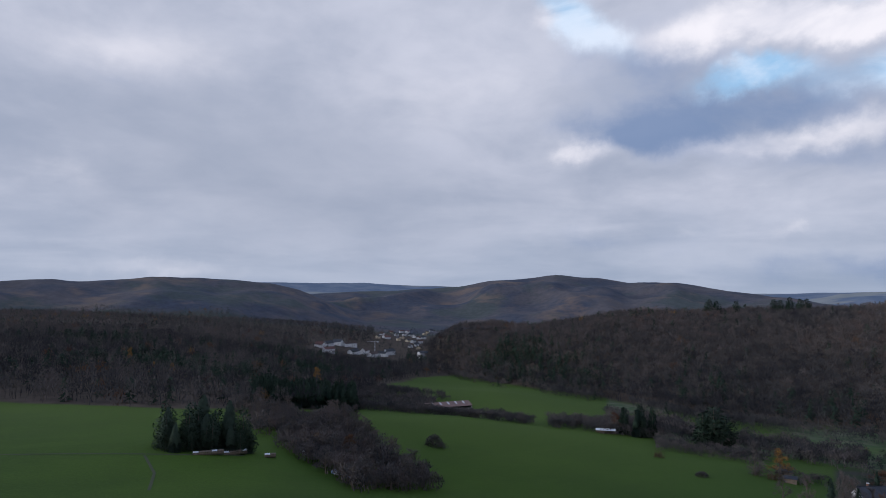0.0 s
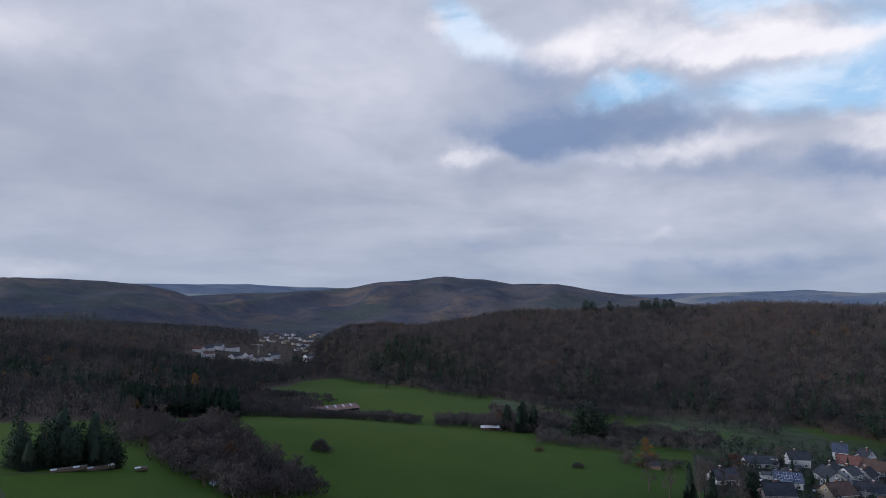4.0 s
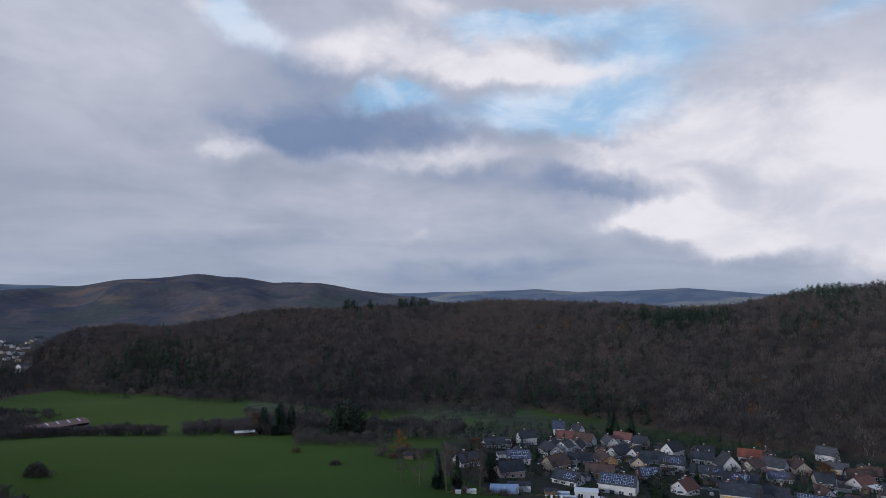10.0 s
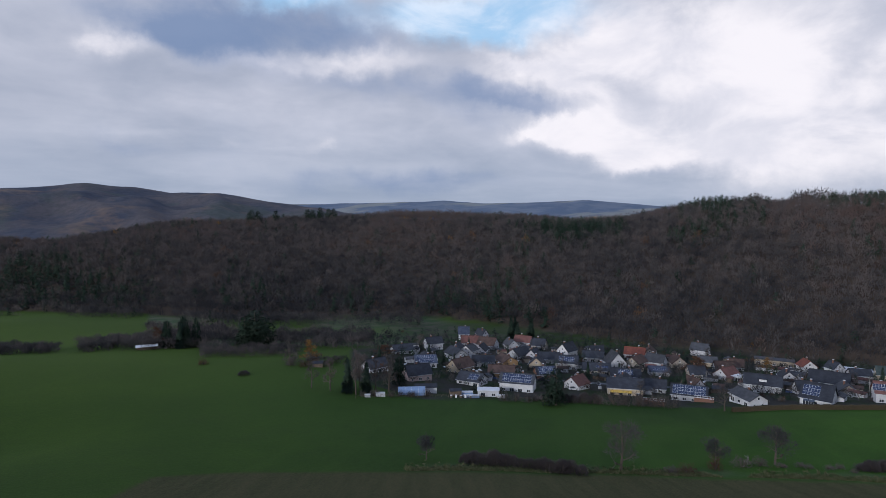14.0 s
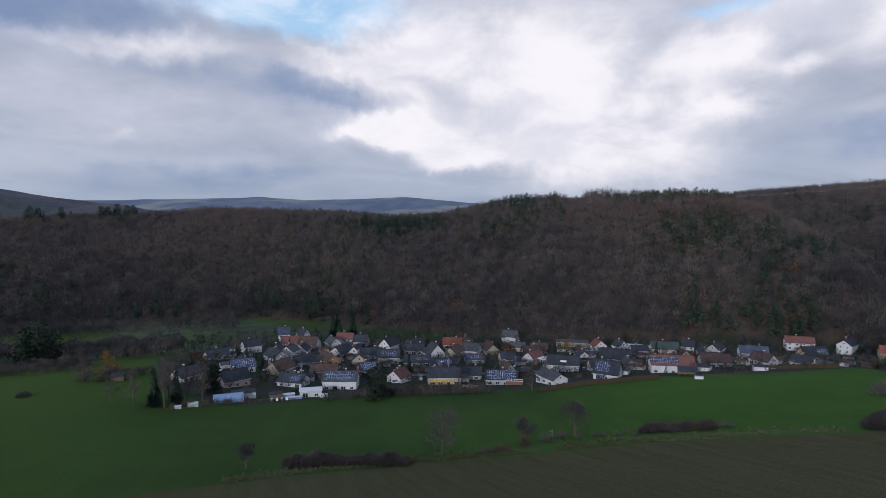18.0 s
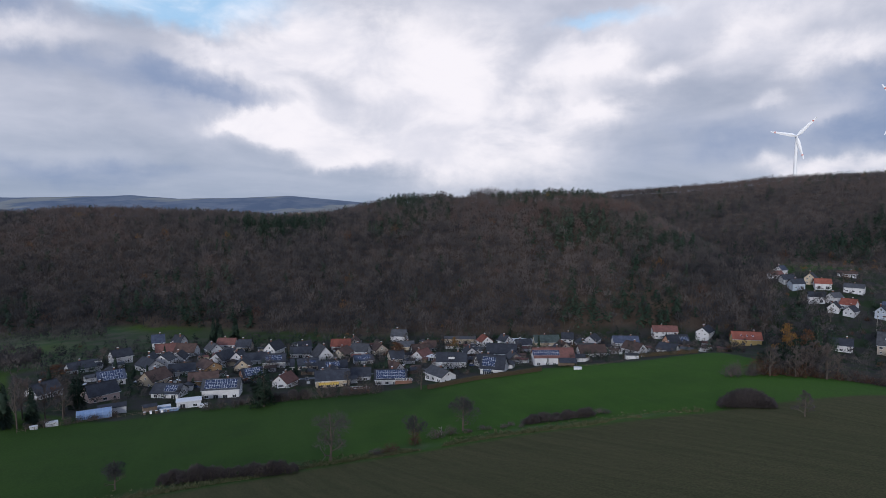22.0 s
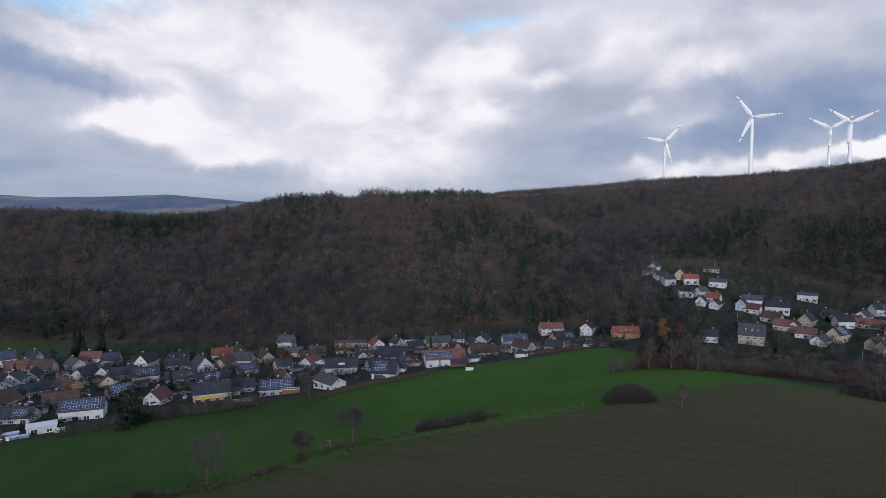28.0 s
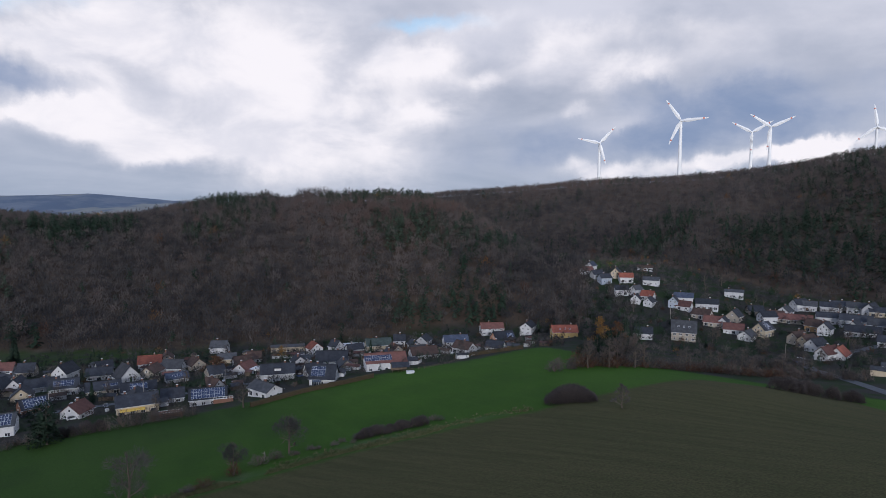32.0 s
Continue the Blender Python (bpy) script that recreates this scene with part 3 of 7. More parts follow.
def bare_shape(h, w, sprays, seed, thick=1.0):
    """A bare broadleaf tree as triangles: a thin trunk, a loose body of boughs, and fine twigs in a rounded crown with a low skirt."""
    g = np.random.default_rng(seed)
    tris = []
    for k in range(2):
        a, b = k * 3.14, (k + 1) * 3.14
        tris.append([(0.014 * h * math.cos(a), 0.014 * h * math.sin(a), -1), (0.014 * h * math.cos(b), 0.014 * h * math.sin(b), -1), (0, 0, 0.8 * h)])
    base = np.array([0, 0, 0.55 * h])
    lobes = g.normal(size=(5, 3)) * np.array([0.5, 0.5, 0.3])
    for i in range(sprays):
        d = g.normal(size=3)
        d[2] = abs(d[2]) * 0.9 - 0.3
        d /= np.linalg.norm(d)
        bulge = 0.85 + 0.3 * max(0, max(float(d @ q) for q in lobes))
        if i % 9:
            p = base + d * np.array([w, w, 0.42 * h]) * g.uniform(0.35, 1.0) * bulge
            out = d * np.array([0.6, 0.6, 0.4]) + np.array([0, 0, 0.9]) + g.normal(size=3) * 0.3
            long, wide = g.uniform(0.07, 0.13), g.uniform(0.012, 0.021)
        else:
            p = np.array([d[0] * w * 0.75, d[1] * w * 0.75, g.uniform(-0.12, 0.42) * h])
            out = np.array([0, 0, 1.0]) + g.normal(size=3) * 0.2
            long, wide = g.uniform(0.12, 0.2), g.uniform(0.014, 0.026)
        out *= long * h / np.linalg.norm(out)
        side = np.cross(out, g.normal(size=3))
        side *= thick * wide * h / (np.linalg.norm(side) + 1e-6)
        tris.append([p - side - out * 0.4, p + side - out * 0.4, p + out * 0.8])
    return soften(tris, (0, 0, 0.42 * h), (w, w, 0.5 * h))


def needle_shape(h, w, sprays, seed, pine=False):
    """A conifer: whorls of drooping boughs on a cone, or a pine's flat-topped crown."""
    g = np.random.default_rng(seed)
    tris = []
    for k in range(3):
        a, b = k * 2.094, (k + 1) * 2.094
        tris.append([(0.018 * h * math.cos(a), 0.018 * h * math.sin(a), -1), (0.018 * h * math.cos(b), 0.018 * h * math.sin(b), -1), (0, 0, 0.95 * h)])
    for i in range(sprays):
        f = (i + g.uniform()) / sprays
        if pine:
            zz, rr = h * (0.45 + 0.53 * f), w * (0.35 + 0.75 * math.sin(math.pi * min(1, 0.25 + f * 0.72)))
        else:
            zz, rr = h * (0.08 + 0.92 * f), w * (1.02 - f) ** 0.85 + 0.1
        a = g.uniform(0, 6.283)
        d = np.array([math.cos(a), math.sin(a), 0])
        t = np.array([-d[1], d[0], 0])
        reach = rr * g.uniform(0.75, 1.1)
        tip = np.array([0, 0, zz - (0.02 if pine else 0.055) * h]) + d * reach
        root = np.array([0, 0, zz + 0.035 * h]) + d * reach * 0.15
        wide = max(reach * 0.5, 0.03 * h)
        tris.append([root, tip - t * wide * 0.6, tip + t * wide * 0.6 + np.array([0, 0, g.uniform(-0.02, 0.03) * h])])
    return soften(tris, (0, 0, 0.35 * h), (w, w, 0.8 * h))


def grove(name, xy, shapes, sizes, pick, tint, mat, label, category="woodland"):
    """Trees at xy joined into one mesh."""
    z = height(xy[:, 0], xy[:, 1]) - 0.05 * sizes
    turn = rng.uniform(0, 6.283, len(xy))
    co, nor, tone = [], [], []
    for s, shape in enumerate(shapes):
        who = np.where(pick == s)[0]
        if not len(who):
            continue
        c, d = np.cos(turn[who]), np.sin(turn[who])
        v, nv = shape[0].reshape(-1, 3), shape[1].reshape(-1, 3)
        px = (v[None, :, 0] * c[:, None] - v[None, :, 1] * d[:, None]) * sizes[who, None] + xy[who, 0, None]
        py = (v[None, :, 0] * d[:, None] + v[None, :, 1] * c[:, None]) * sizes[who, None] + xy[who, 1, None]
        pz = v[None, :, 2] * sizes[who, None] + z[who, None]
        co.append(np.stack([px, py, pz], -1).reshape(-1, 3))
        nor.append(np.stack([nv[None, :, 0] * c[:, None] - nv[None, :, 1] * d[:, None], nv[None, :, 0] * d[:, None] + nv[None, :, 1] * c[:, None], np.repeat(nv[None, :, 2], len(who), 0)], -1).reshape(-1, 3))
        tone.append(np.repeat(tint[who], len(v)))
    co, nor, tone = np.concatenate(co), np.concatenate(nor), np.concatenate(tone)
    me = bpy.data.meshes.new(name)
    me.vertices.add(len(co))
    me.vertices.foreach_set("co", co.astype(np.float32).ravel())
    me.loops.add(len(co))
    me.loops.foreach_set("vertex_index", np.arange(len(co), dtype=np.int32))
    me.polygons.add(len(co) // 3)
    me.polygons.foreach_set("loop_start", np.arange(0, len(co), 3, dtype=np.int32))
    me.update(calc_edges=True)
    if mat is NEEDLES:
        me.attributes.new("custom_normal", "FLOAT_VECTOR", "POINT").data.foreach_set("vector", nor.astype(np.float32).ravel())
    layer = me.attributes.new("tint", "FLOAT", "POINT")
    layer.data.foreach_set("value", tone.astype(np.float32))
    me.materials.append(mat)
    return tagged(new(name, me), label, category, kind="stuff")


def scatter(az0, az1, r0, r1, spacing, near=None, beyond=None):
    """Jittered points over a piece of the plan; near and beyond trim it by bearing."""
    xs = np.arange(-r1, r1, spacing)
    x, y = np.meshgrid(xs, xs)
    x = (x + rng.uniform(-0.45, 0.45, x.shape) * spacing).ravel()
    y = (y + rng.uniform(-0.45, 0.45, y.shape) * spacing).ravel()
    az, r = np.degrees(np.arctan2(x, y)), np.hypot(x, y)
    ok = (az > az0) & (az < az1) & (r > r0) & (r < r1)
    if near is not None:
        ok &= r > np.interp(az, *near)
    if beyond is not None:
        ok &= r < np.interp(az, *beyond)
    return np.stack([x[ok], y[ok]], -1)


BARE_SHAPES = [bare_shape(1, 0.28 + 0.03 * k, 94, 10 + k) for k in range(4)]
FIR_SHAPES = [needle_shape(1, 0.17 + 0.02 * k, 40, 30 + k) for k in range(3)]
MID_BARE = [bare_shape(1.05, 0.33, 60, 420 + k) for k in range(3)]
FAR_BARE = [bare_shape(1.25, 0.40, 20, 400 + k) for k in range(3)]
FAR_FIR = [needle_shape(1.2, 0.25, 16, 410 + k) for k in range(2)]
PINE_SHAPES = [needle_shape(1, 0.22, 40, 40 + k, True) for k in range(2)]


def woods(name, xy, tall, conifer, label, rust=0.03, far=0, tone_mid=0.45):
    """Splits points into bare trees, conifers and a few rusty ones."""
    share = np.asarray(conifer(xy[:, 0], xy[:, 1]))
    u = rng.uniform(size=len(xy))
    is_fir = u < share
    is_rust = (~is_fir) & (rng.uniform(size=len(xy)) < rust)
    tone = np.clip(tone_mid + 0.24 * bumps(xy[:, 0], xy[:, 1], 110, 31) + 0.16 * bumps(xy[:, 0], xy[:, 1], 28, 33) + 0.006 * (height(xy[:, 0], xy[:, 1]) - 25) + rng.normal(0, 0.21, len(xy)), 0, 1)
    bearing = np.degrees(np.arctan2(xy[:, 0], xy[:, 1]))
    # darker tones behind the village; past bearing 102 shade is put into the tone
    tone = np.clip(tone - 0.10 * np.exp(-((bearing - 43) / 7.0) ** 2) - 0.14 * smooth((bearing - 102) / 8), 0, 1)
    size = tall * rng.uniform(0.72, 1.15, len(xy))
    bare, firs = ((BARE_SHAPES, PINE_SHAPES + FIR_SHAPES), (MID_BARE, PINE_SHAPES + FIR_SHAPES), (FAR_BARE, FAR_FIR))[far]
    kinds = ((~is_fir & ~is_rust, bare, BARE, "bare"), (is_fir, firs, NEEDLES, "conifer"), (is_rust, BARE_SHAPES, RUST, "rusty"))
    for who, shapes, mat, word in kinds:
        if who.sum() > 2:
            grove(f"{word}_{name}", xy[who], shapes, size[who], rng.integers(0, len(shapes), who.sum()), tone[who], mat, label[word])


def rows_of(rows, k, shift=0):
    return [q[0] for q in rows], [q[k] + shift for q in rows]


# stands of conifers: bearing, distance, radius, share
STANDS = [(51.9, 760, 60, 0.9), (64, 775, 45, 0.8), (63, 690, 40, 0.6), (74.6, 735, 45, 0.75), (79.4, 620, 50, 0.8), (79, 730, 35, 0.9), (86, 610, 40, 0.6), (6.1, 860, 60, 0.8), (8.7, 770, 55, 0.7), (12, 700, 40, 0.5), (42.6, 600, 50, 0.35), (47, 520, 30, 0.5),
          (80, 500, 30, 0.8), (84, 490, 35, 0.8), (100, 720, 50, 0.95), (102.5, 800, 40, 0.9), (97, 640, 30, 0.7), (111.5, 730, 80, 0.75), (117, 660, 70, 0.85), (114, 900, 60, 0.5), (118, 1130, 70, 0.9), (113, 655, 60, 0.85), (119, 760, 90, 0.85), (119.5, 620, 60, 0.8), (108, 640, 40, 0.7), (44, 545, 30, 0.7), (40, 570, 30, 0.6), (22, 640, 40, 0.4), (30, 600, 35, 0.4)]
DARK_STANDS = [(-13.5, 430, 30, 0.95), (-25, 600, 55, 0.9), (-19, 520, 40, 0.85), (-13, 600, 45, 0.8), (-34, 560, 40, 0.5), (-14, 800, 50, 0.5), (-29, 800, 50, 0.7), (-8, 900, 50, 0.5)]


def stands(rows, low):
    def share(x, y):
        out = np.full(np.shape(x), low) + np.clip(bumps(x, y, 70, 41) * 0.5 - 0.2, 0, 0.3)
        for az, r, size, w in rows:
            cx, cy = polar(az, r)
            out = np.maximum(out, w * np.exp(-(((x - cx + bumps(x, y, 30, 46) * 14) ** 2 + (y - cy) ** 2) / size ** 2) ** 2))
        return out
    return share


WORDS = {"bare": "bare grey-brown winter broadleaf trees covering the slope", "conifer": "dark green conifers scattered through the bare wood", "rusty": "trees with rust-brown leaves still on"}


def clearing(xy):
    """Leaves out the far town's ground."""
    az, r = np.degrees(np.arctan2(xy[:, 0], xy[:, 1])), np.hypot(xy[:, 0], xy[:, 1])
    town = ((az > -13) & (az < -4.0) & (r > 880) & (r < 1230)) | ((az > -7) & (az < -0.5) & (r > 1200) & (r < 1800))
    return xy[~town]


FULL = WOODED_RIDGE[:-1] + WOODED_KNOLL
woods("ridge_wood", scatter(-2, 95, 440, 1060, 7.0, rows_of(FULL, 1, 6), rows_of(FULL, 2, 50)), 16, stands(STANDS, 0.03), WORDS, 0.006)
woods("wind_ridge_wood", scatter(80, 121, 540, 1340, 9.0, rows_of(WIND_RIDGE, 1, 10), rows_of(WIND_RIDGE, 2, 55)), 15, stands(STANDS, 0.02), WORDS, 0.004, 1, 0.12)
LEFT_EDGE = ([-40, -36, -24, -11, -7, -3, 2], [445, 430, 364, 380, 530, 770, 900])
woods("plateau_wood", clearing(scatter(-40, 1, 360, 1000, 8.5, LEFT_EDGE)), 15, stands(DARK_STANDS, 0.05), WORDS, 0.02, 1, 0.28)
woods("far_plateau_wood", clearing(scatter(-40, 0, 1000, 1720, 11)), 15, stands(DARK_STANDS, 0.06), WORDS, 0.015, 2, 0.4)
CREST_WORDS = {"bare": "low bare undergrowth along the crest of the wood", "conifer": "young conifers along the crest of the wood", "rusty": "rusty undergrowth along the crest"}
woods("crest_undergrowth", scatter(-2, 95, 440, 1100, 6.5, rows_of(FULL, 2, -16), rows_of(FULL, 2, 14)), 8.5, lambda x, y: np.full(np.shape(x), 0.06), CREST_WORDS, 0.0, 2)
woods("ridge_undergrowth", scatter(80, 121, 540, 1400, 6.5, rows_of(WIND_RIDGE, 2, -22), rows_of(WIND_RIDGE, 2, 30)), 9.5, lambda x, y: np.full(np.shape(x), 0.03), CREST_WORDS, 0.0, 2, 0.18)
woods("spur_wood", np.concatenate([scatter(94.6, 99, 378, 500, 8.0), scatter(90.5, 94.6, 444, 500, 8.0)]), 12, lambda x, y: np.full(np.shape(x), 0.15), WORDS, 0.01)
woods("far_town_wood", scatter(-13, -0.5, 960, 1850, 17), 9, lambda x, y: np.full(np.shape(x), 0.2), {"bare": "bare trees among the far town's houses", "conifer": "conifers among the far town's houses", "rusty": "rusty trees of the far town"}, 0.05, 2, 0.2)


crest = np.array([polar(a, r) for a, r in [(61.6, 812), (62.1, 806), (62.6, 812), (63.1, 804), (63.5, 810), (63.9, 803), (64.2, 808), (64.9, 798), (65.3, 795), (65.8, 795), (74.2, 768), (75, 764), (78.8, 752), (79.3, 748), (79.9, 744), (80.4, 742), (81, 738)]])
grove("crest_pines", crest, PINE_SHAPES, np.array([15, 17, 19, 18, 19, 20, 17, 9, 10, 10, 13, 13, 14, 16, 15, 14, 13.0]), rng.integers(0, 2, len(crest)), rng.uniform(0.2, 0.6, len(crest)), NEEDLES, "dark pines standing on the crest of the knoll")
crest = np.array([polar(a, r) for a, r in [(66.3, 790), (66.7, 786), (67.1, 790), (67.5, 785), (67.9, 788), (68.4, 784), (69.2, 784), (70, 780), (71, 778), (72, 776)]])
grove("crest_oaks", crest, [bare_shape(1, 0.46, 190, 600 + k) for k in range(2)], np.array([17, 19, 20, 19, 18, 15, 13, 13, 12, 12.0]), rng.integers(0, 2, len(crest)), rng.uniform(0.2, 0.5, len(crest)), BARE, "rounded bare trees standing on the crest of the knoll")


# ---- small building kit ----
def part(name, bm, mat, parent, label=""):
    me = bpy.data.meshes.new(name)
    bm.to_mesh(me)
    bm.free()
    for m in mat if isinstance(mat, (list, tuple)) else (mat,):
        me.materials.append(m)
    return part_of(name, me, parent, label)


def part_of(name, me, parent, label=""):
    ob = new(name, me)
    ob.parent = parent
    if label:
        ob["label"] = label
    return ob


def thing(name, label, category, x, y, turn=0.0, z=None, group="", sink=0.0):
    ob = new(name)
    ob.empty_display_size = 0.5
    ob.matrix_world = pose(x, y, floor_at(x, y) - sink if z is None else z, 0, 0, turn)
    return tagged(ob, label, category, group)


def box(bm, x0, x1, y0, y1, z0, z1, mat=0):
    vs = [bm.verts.new(p) for p in ((x0, y0, z0), (x1, y0, z0), (x1, y1, z0), (x0, y1, z0), (x0, y0, z1), (x1, y0, z1), (x1, y1, z1), (x0, y1, z1))]
    for f in ((3, 2, 1, 0), (4, 5, 6, 7), (0, 1, 5, 4), (1, 2, 6, 5), (2, 3, 7, 6), (3, 0, 4, 7)):
        bm.faces.new([vs[i] for i in f]).material_index = mat
    return vs


def slab(bm, quad, thick, mat=0):
    """A plate with its top on the four given corners."""
    q = [Vector(p) for p in quad]
    nrm = (q[1] - q[0]).cross(q[3] - q[0]).normalized() * thick
    top, low = [bm.verts.new(p) for p in q], [bm.verts.new(p - nrm) for p in q]
    bm.faces.new(top).material_index = mat
    bm.faces.new(low[::-1]).material_index = mat
    for i in range(4):
        j = (i + 1) % 4
        bm.faces.new((top[i], low[i], low[j], top[j])).material_index = mat


def rod(bm, a, b, ra, rb, sides=5, mat=0):
    a, b = Vector(a), Vector(b)
    d = (b - a).normalized()
    u = d.orthogonal().normalized()
    v = d.cross(u)
    rings = []
    for p, r in ((a, ra), (b, rb)):
        rings.append([bm.verts.new(p + (u * math.cos(k * 2 * math.pi / sides) + v * math.sin(k * 2 * math.pi / sides)) * r) for k in range(sides)])
    for k in range(sides):
        j = (k + 1) % sides
        bm.faces.new((rings[0][k], rings[0][j], rings[1][j], rings[1][k])).material_index = mat
    bm.faces.new(rings[0][::-1]).material_index = mat
    bm.faces.new(rings[1]).material_index = mat


def plaster(name, a):
    b = tuple(min(1, c * 1.12) for c in a)
    return speckled(name, tuple(c * 0.86 for c in a), b, 0.35, 0.9, 0.15, 0.1)


def tiles(name, a, b):
    """Roof tiles: courses up the slope, weathered patches."""
    m, n, s = material(name, 0.75, 0.3)
    where = n.add("ShaderNodeTexCoord").outputs["Object"]
    z = n.add("ShaderNodeSeparateXYZ", Vector=where).outputs[2]
    course = n.math("FRACT", n.math("MULTIPLY", z, 4.5))
    patch = n.ramp(n.noise(where, 0.5, 5, 0.65), 0.35, 0.68)
    grain = n.noise(where, 6.0, 3, 0.6)
    c = n.mix(patch, (*a, 1), (*b, 1))
    c = n.mix(n.ramp(grain, 0.45, 0.7, 0, 0.3), c, (a[0] * 0.6, a[1] * 0.65, a[2] * 0.6, 1))
    rnd = n.add("ShaderNodeObjectInfo").outputs["Random"]
    c = n.mix(1.0, c, n.mix(rnd, (0.58, 0.58, 0.59, 1), (1.04, 1.02, 1.0, 1)), "MULTIPLY")
    n.put(s.inputs["Base Color"], c)
    n.put(s.inputs["Normal"], n.add("ShaderNodeBump", Height=course, Strength=0.5, Distance=0.05).outputs[0])
    return m


WALLS = {"white": plaster("white_plaster", (0.54, 0.545, 0.56)), "cream": plaster("cream_plaster", (0.46, 0.39, 0.29)), "pink": plaster("pale_pink_plaster", (0.48, 0.38, 0.35)),
         "salmon": plaster("salmon_plaster", (0.60, 0.33, 0.22)), "yellow": plaster("yellow_plaster", (0.50, 0.37, 0.16)), "beige": plaster("beige_plaster", (0.36, 0.32, 0.27)),
         "ochre": plaster("ochre_plaster", (0.36, 0.23, 0.12)), "grey": plaster("grey_plaster", (0.40, 0.41, 0.43)), "brick": plaster("dark_brick", (0.20, 0.11, 0.08)), "blue": plaster("pale_blue_plaster", (0.38, 0.43, 0.50))}
ROOFS = {"slate": tiles("slate_roof", (0.026, 0.029, 0.038), (0.046, 0.051, 0.064)), "grey": tiles("grey_tile_roof", (0.050, 0.053, 0.060), (0.082, 0.085, 0.094)), "brown": tiles("brown_tile_roof", (0.058, 0.036, 0.029), (0.098, 0.062, 0.050)),
         "red": tiles("red_tile_roof", (0.20, 0.06, 0.04), (0.30, 0.10, 0.065)), "rust": tiles("rust_tile_roof", (0.12, 0.055, 0.046), (0.175, 0.08, 0.066)), "blue": tiles("blue_slate_roof", (0.05, 0.062, 0.10), (0.095, 0.115, 0.17)),
         "green": tiles("dark_green_roof", (0.035, 0.05, 0.046), (0.065, 0.085, 0.078))}
PAINT = speckled("white_frame_paint", (0.7, 0.7, 0.7), (0.8, 0.8, 0.8), 2, 0.5, 0.4)
WOOD = speckled("weathered_timber", (0.10, 0.075, 0.055), (0.18, 0.14, 0.105), 1.2, 0.85, 0.2, 0.3)
BRICK = speckled("chimney_brick", (0.14, 0.07, 0.05), (0.24, 0.13, 0.10), 3, 0.9, 0.2, 0.3)
PALE_METAL = speckled("pale_metal", (0.5, 0.52, 0.54), (0.62, 0.63, 0.65), 1.5, 0.45, 0.5)
ROOFS["pale"] = PALE_METAL


def glassy(name, colour, rough=0.08):
    m, n, s = material(name, rough, 0.7)
    where = n.add("ShaderNodeTexCoord").outputs["Object"]
    n.put(s.inputs["Base Color"], n.mix(n.noise(where, 1.3, 3), (*colour, 1), (*[c * 1.8 for c in colour], 1)))
    return m


GLASS = glassy("window_glass", (0.020, 0.024, 0.030))
SOLAR = glassy("solar_cells", (0.013, 0.020, 0.048), 0.2)


def window_meshes(w, h):
    """A window's frame with its sill, and the pane behind it; faces -y, its middle at the origin."""
    t = 0.09
    xs = [-w / 2, -w / 2 + t, w / 2 - t, w / 2] if w <= 1.0 else [-w / 2, -w / 2 + t, -0.04, 0.04, w / 2 - t, w / 2]
    zs = [-h / 2, -h / 2 + t, h / 2 - t, h / 2]
    bm = bmesh.new()
    front, back = [[[bm.verts.new((x_, y_, z_)) for z_ in zs] for x_ in xs] for y_ in (-0.05, 0.04)]
    solid = {(i, j) for i in range(len(xs) - 1) for j in range(3) if j != 1 or i % 2 == 0}
    for i, j in solid:
        ring = ((i, j), (i + 1, j), (i + 1, j + 1), (i, j + 1))
        bm.faces.new([front[p][q] for p, q in ring])
        bm.faces.new([back[p][q] for p, q in ring[::-1]])
        for k, step in enumerate(((0, -1), (1, 0), (0, 1), (-1, 0))):
            if (i + step[0], j + step[1]) not in solid:
                (p, q), (u, v) = ring[k], ring[(k + 1) % 4]
                bm.faces.new((front[p][q], back[p][q], back[u][v], front[u][v]))
    # the lower edge stands out as the sill
    for column in front:
        column[0].co.y = -0.14
        column[0].co.z -= 0.05
    bmesh.ops.recalc_face_normals(bm, faces=bm.faces)
    frame_me = bpy.data.meshes.new("window")
    bm.to_mesh(frame_me)
    bm.free()
    frame_me.materials.append(PAINT)
    bm = bmesh.new()
    box(bm, -w / 2 + t, w / 2 - t, -0.02, 0.01, -h / 2 + t, h / 2 - t)
    pane = bpy.data.meshes.new("pane")
    bm.to_mesh(pane)
    bm.free()
    pane.materials.append(GLASS)
    return frame_me, pane


WINDOWS = {"small": window_meshes(1.0, 1.15), "wide": window_meshes(1.7, 1.3), "tall": window_meshes(2.2, 2.1), "strip": window_meshes(3.0, 1.3)}


def put_window(kind, parent, m):
    frame_me, pane = WINDOWS[kind]
    w = part_of("window", frame_me, parent)
    w.matrix_local = m
    part_of("pane", pane, w)


def panel_mesh():
    bm = bmesh.new()
    box(bm, -0.50, 0.50, -0.82, 0.82, 0, 0.035, 0)
    for x0, x1, y0, y1 in ((-0.47, 0.47, -0.79, -0.01), (-0.47, 0.47, 0.01, 0.79)):
        vs = [bm.verts.new(p) for p in ((x0, y0, 0.04), (x1, y0, 0.04), (x1, y1, 0.04), (x0, y1, 0.04))]
        bm.faces.new(vs).material_index = 1
    me = bpy.data.meshes.new("solar_panel")
    bm.to_mesh(me)
    bm.free()
    me.materials.append(PALE_METAL)
    me.materials.append(SOLAR)
    return me


PANEL = panel_mesh()
ROOF_WORDS = {"slate": "dark slate", "grey": "grey tile", "brown": "brown tile", "red": "red tile", "rust": "rusty red tile", "blue": "blue slate", "green": "dark green"}
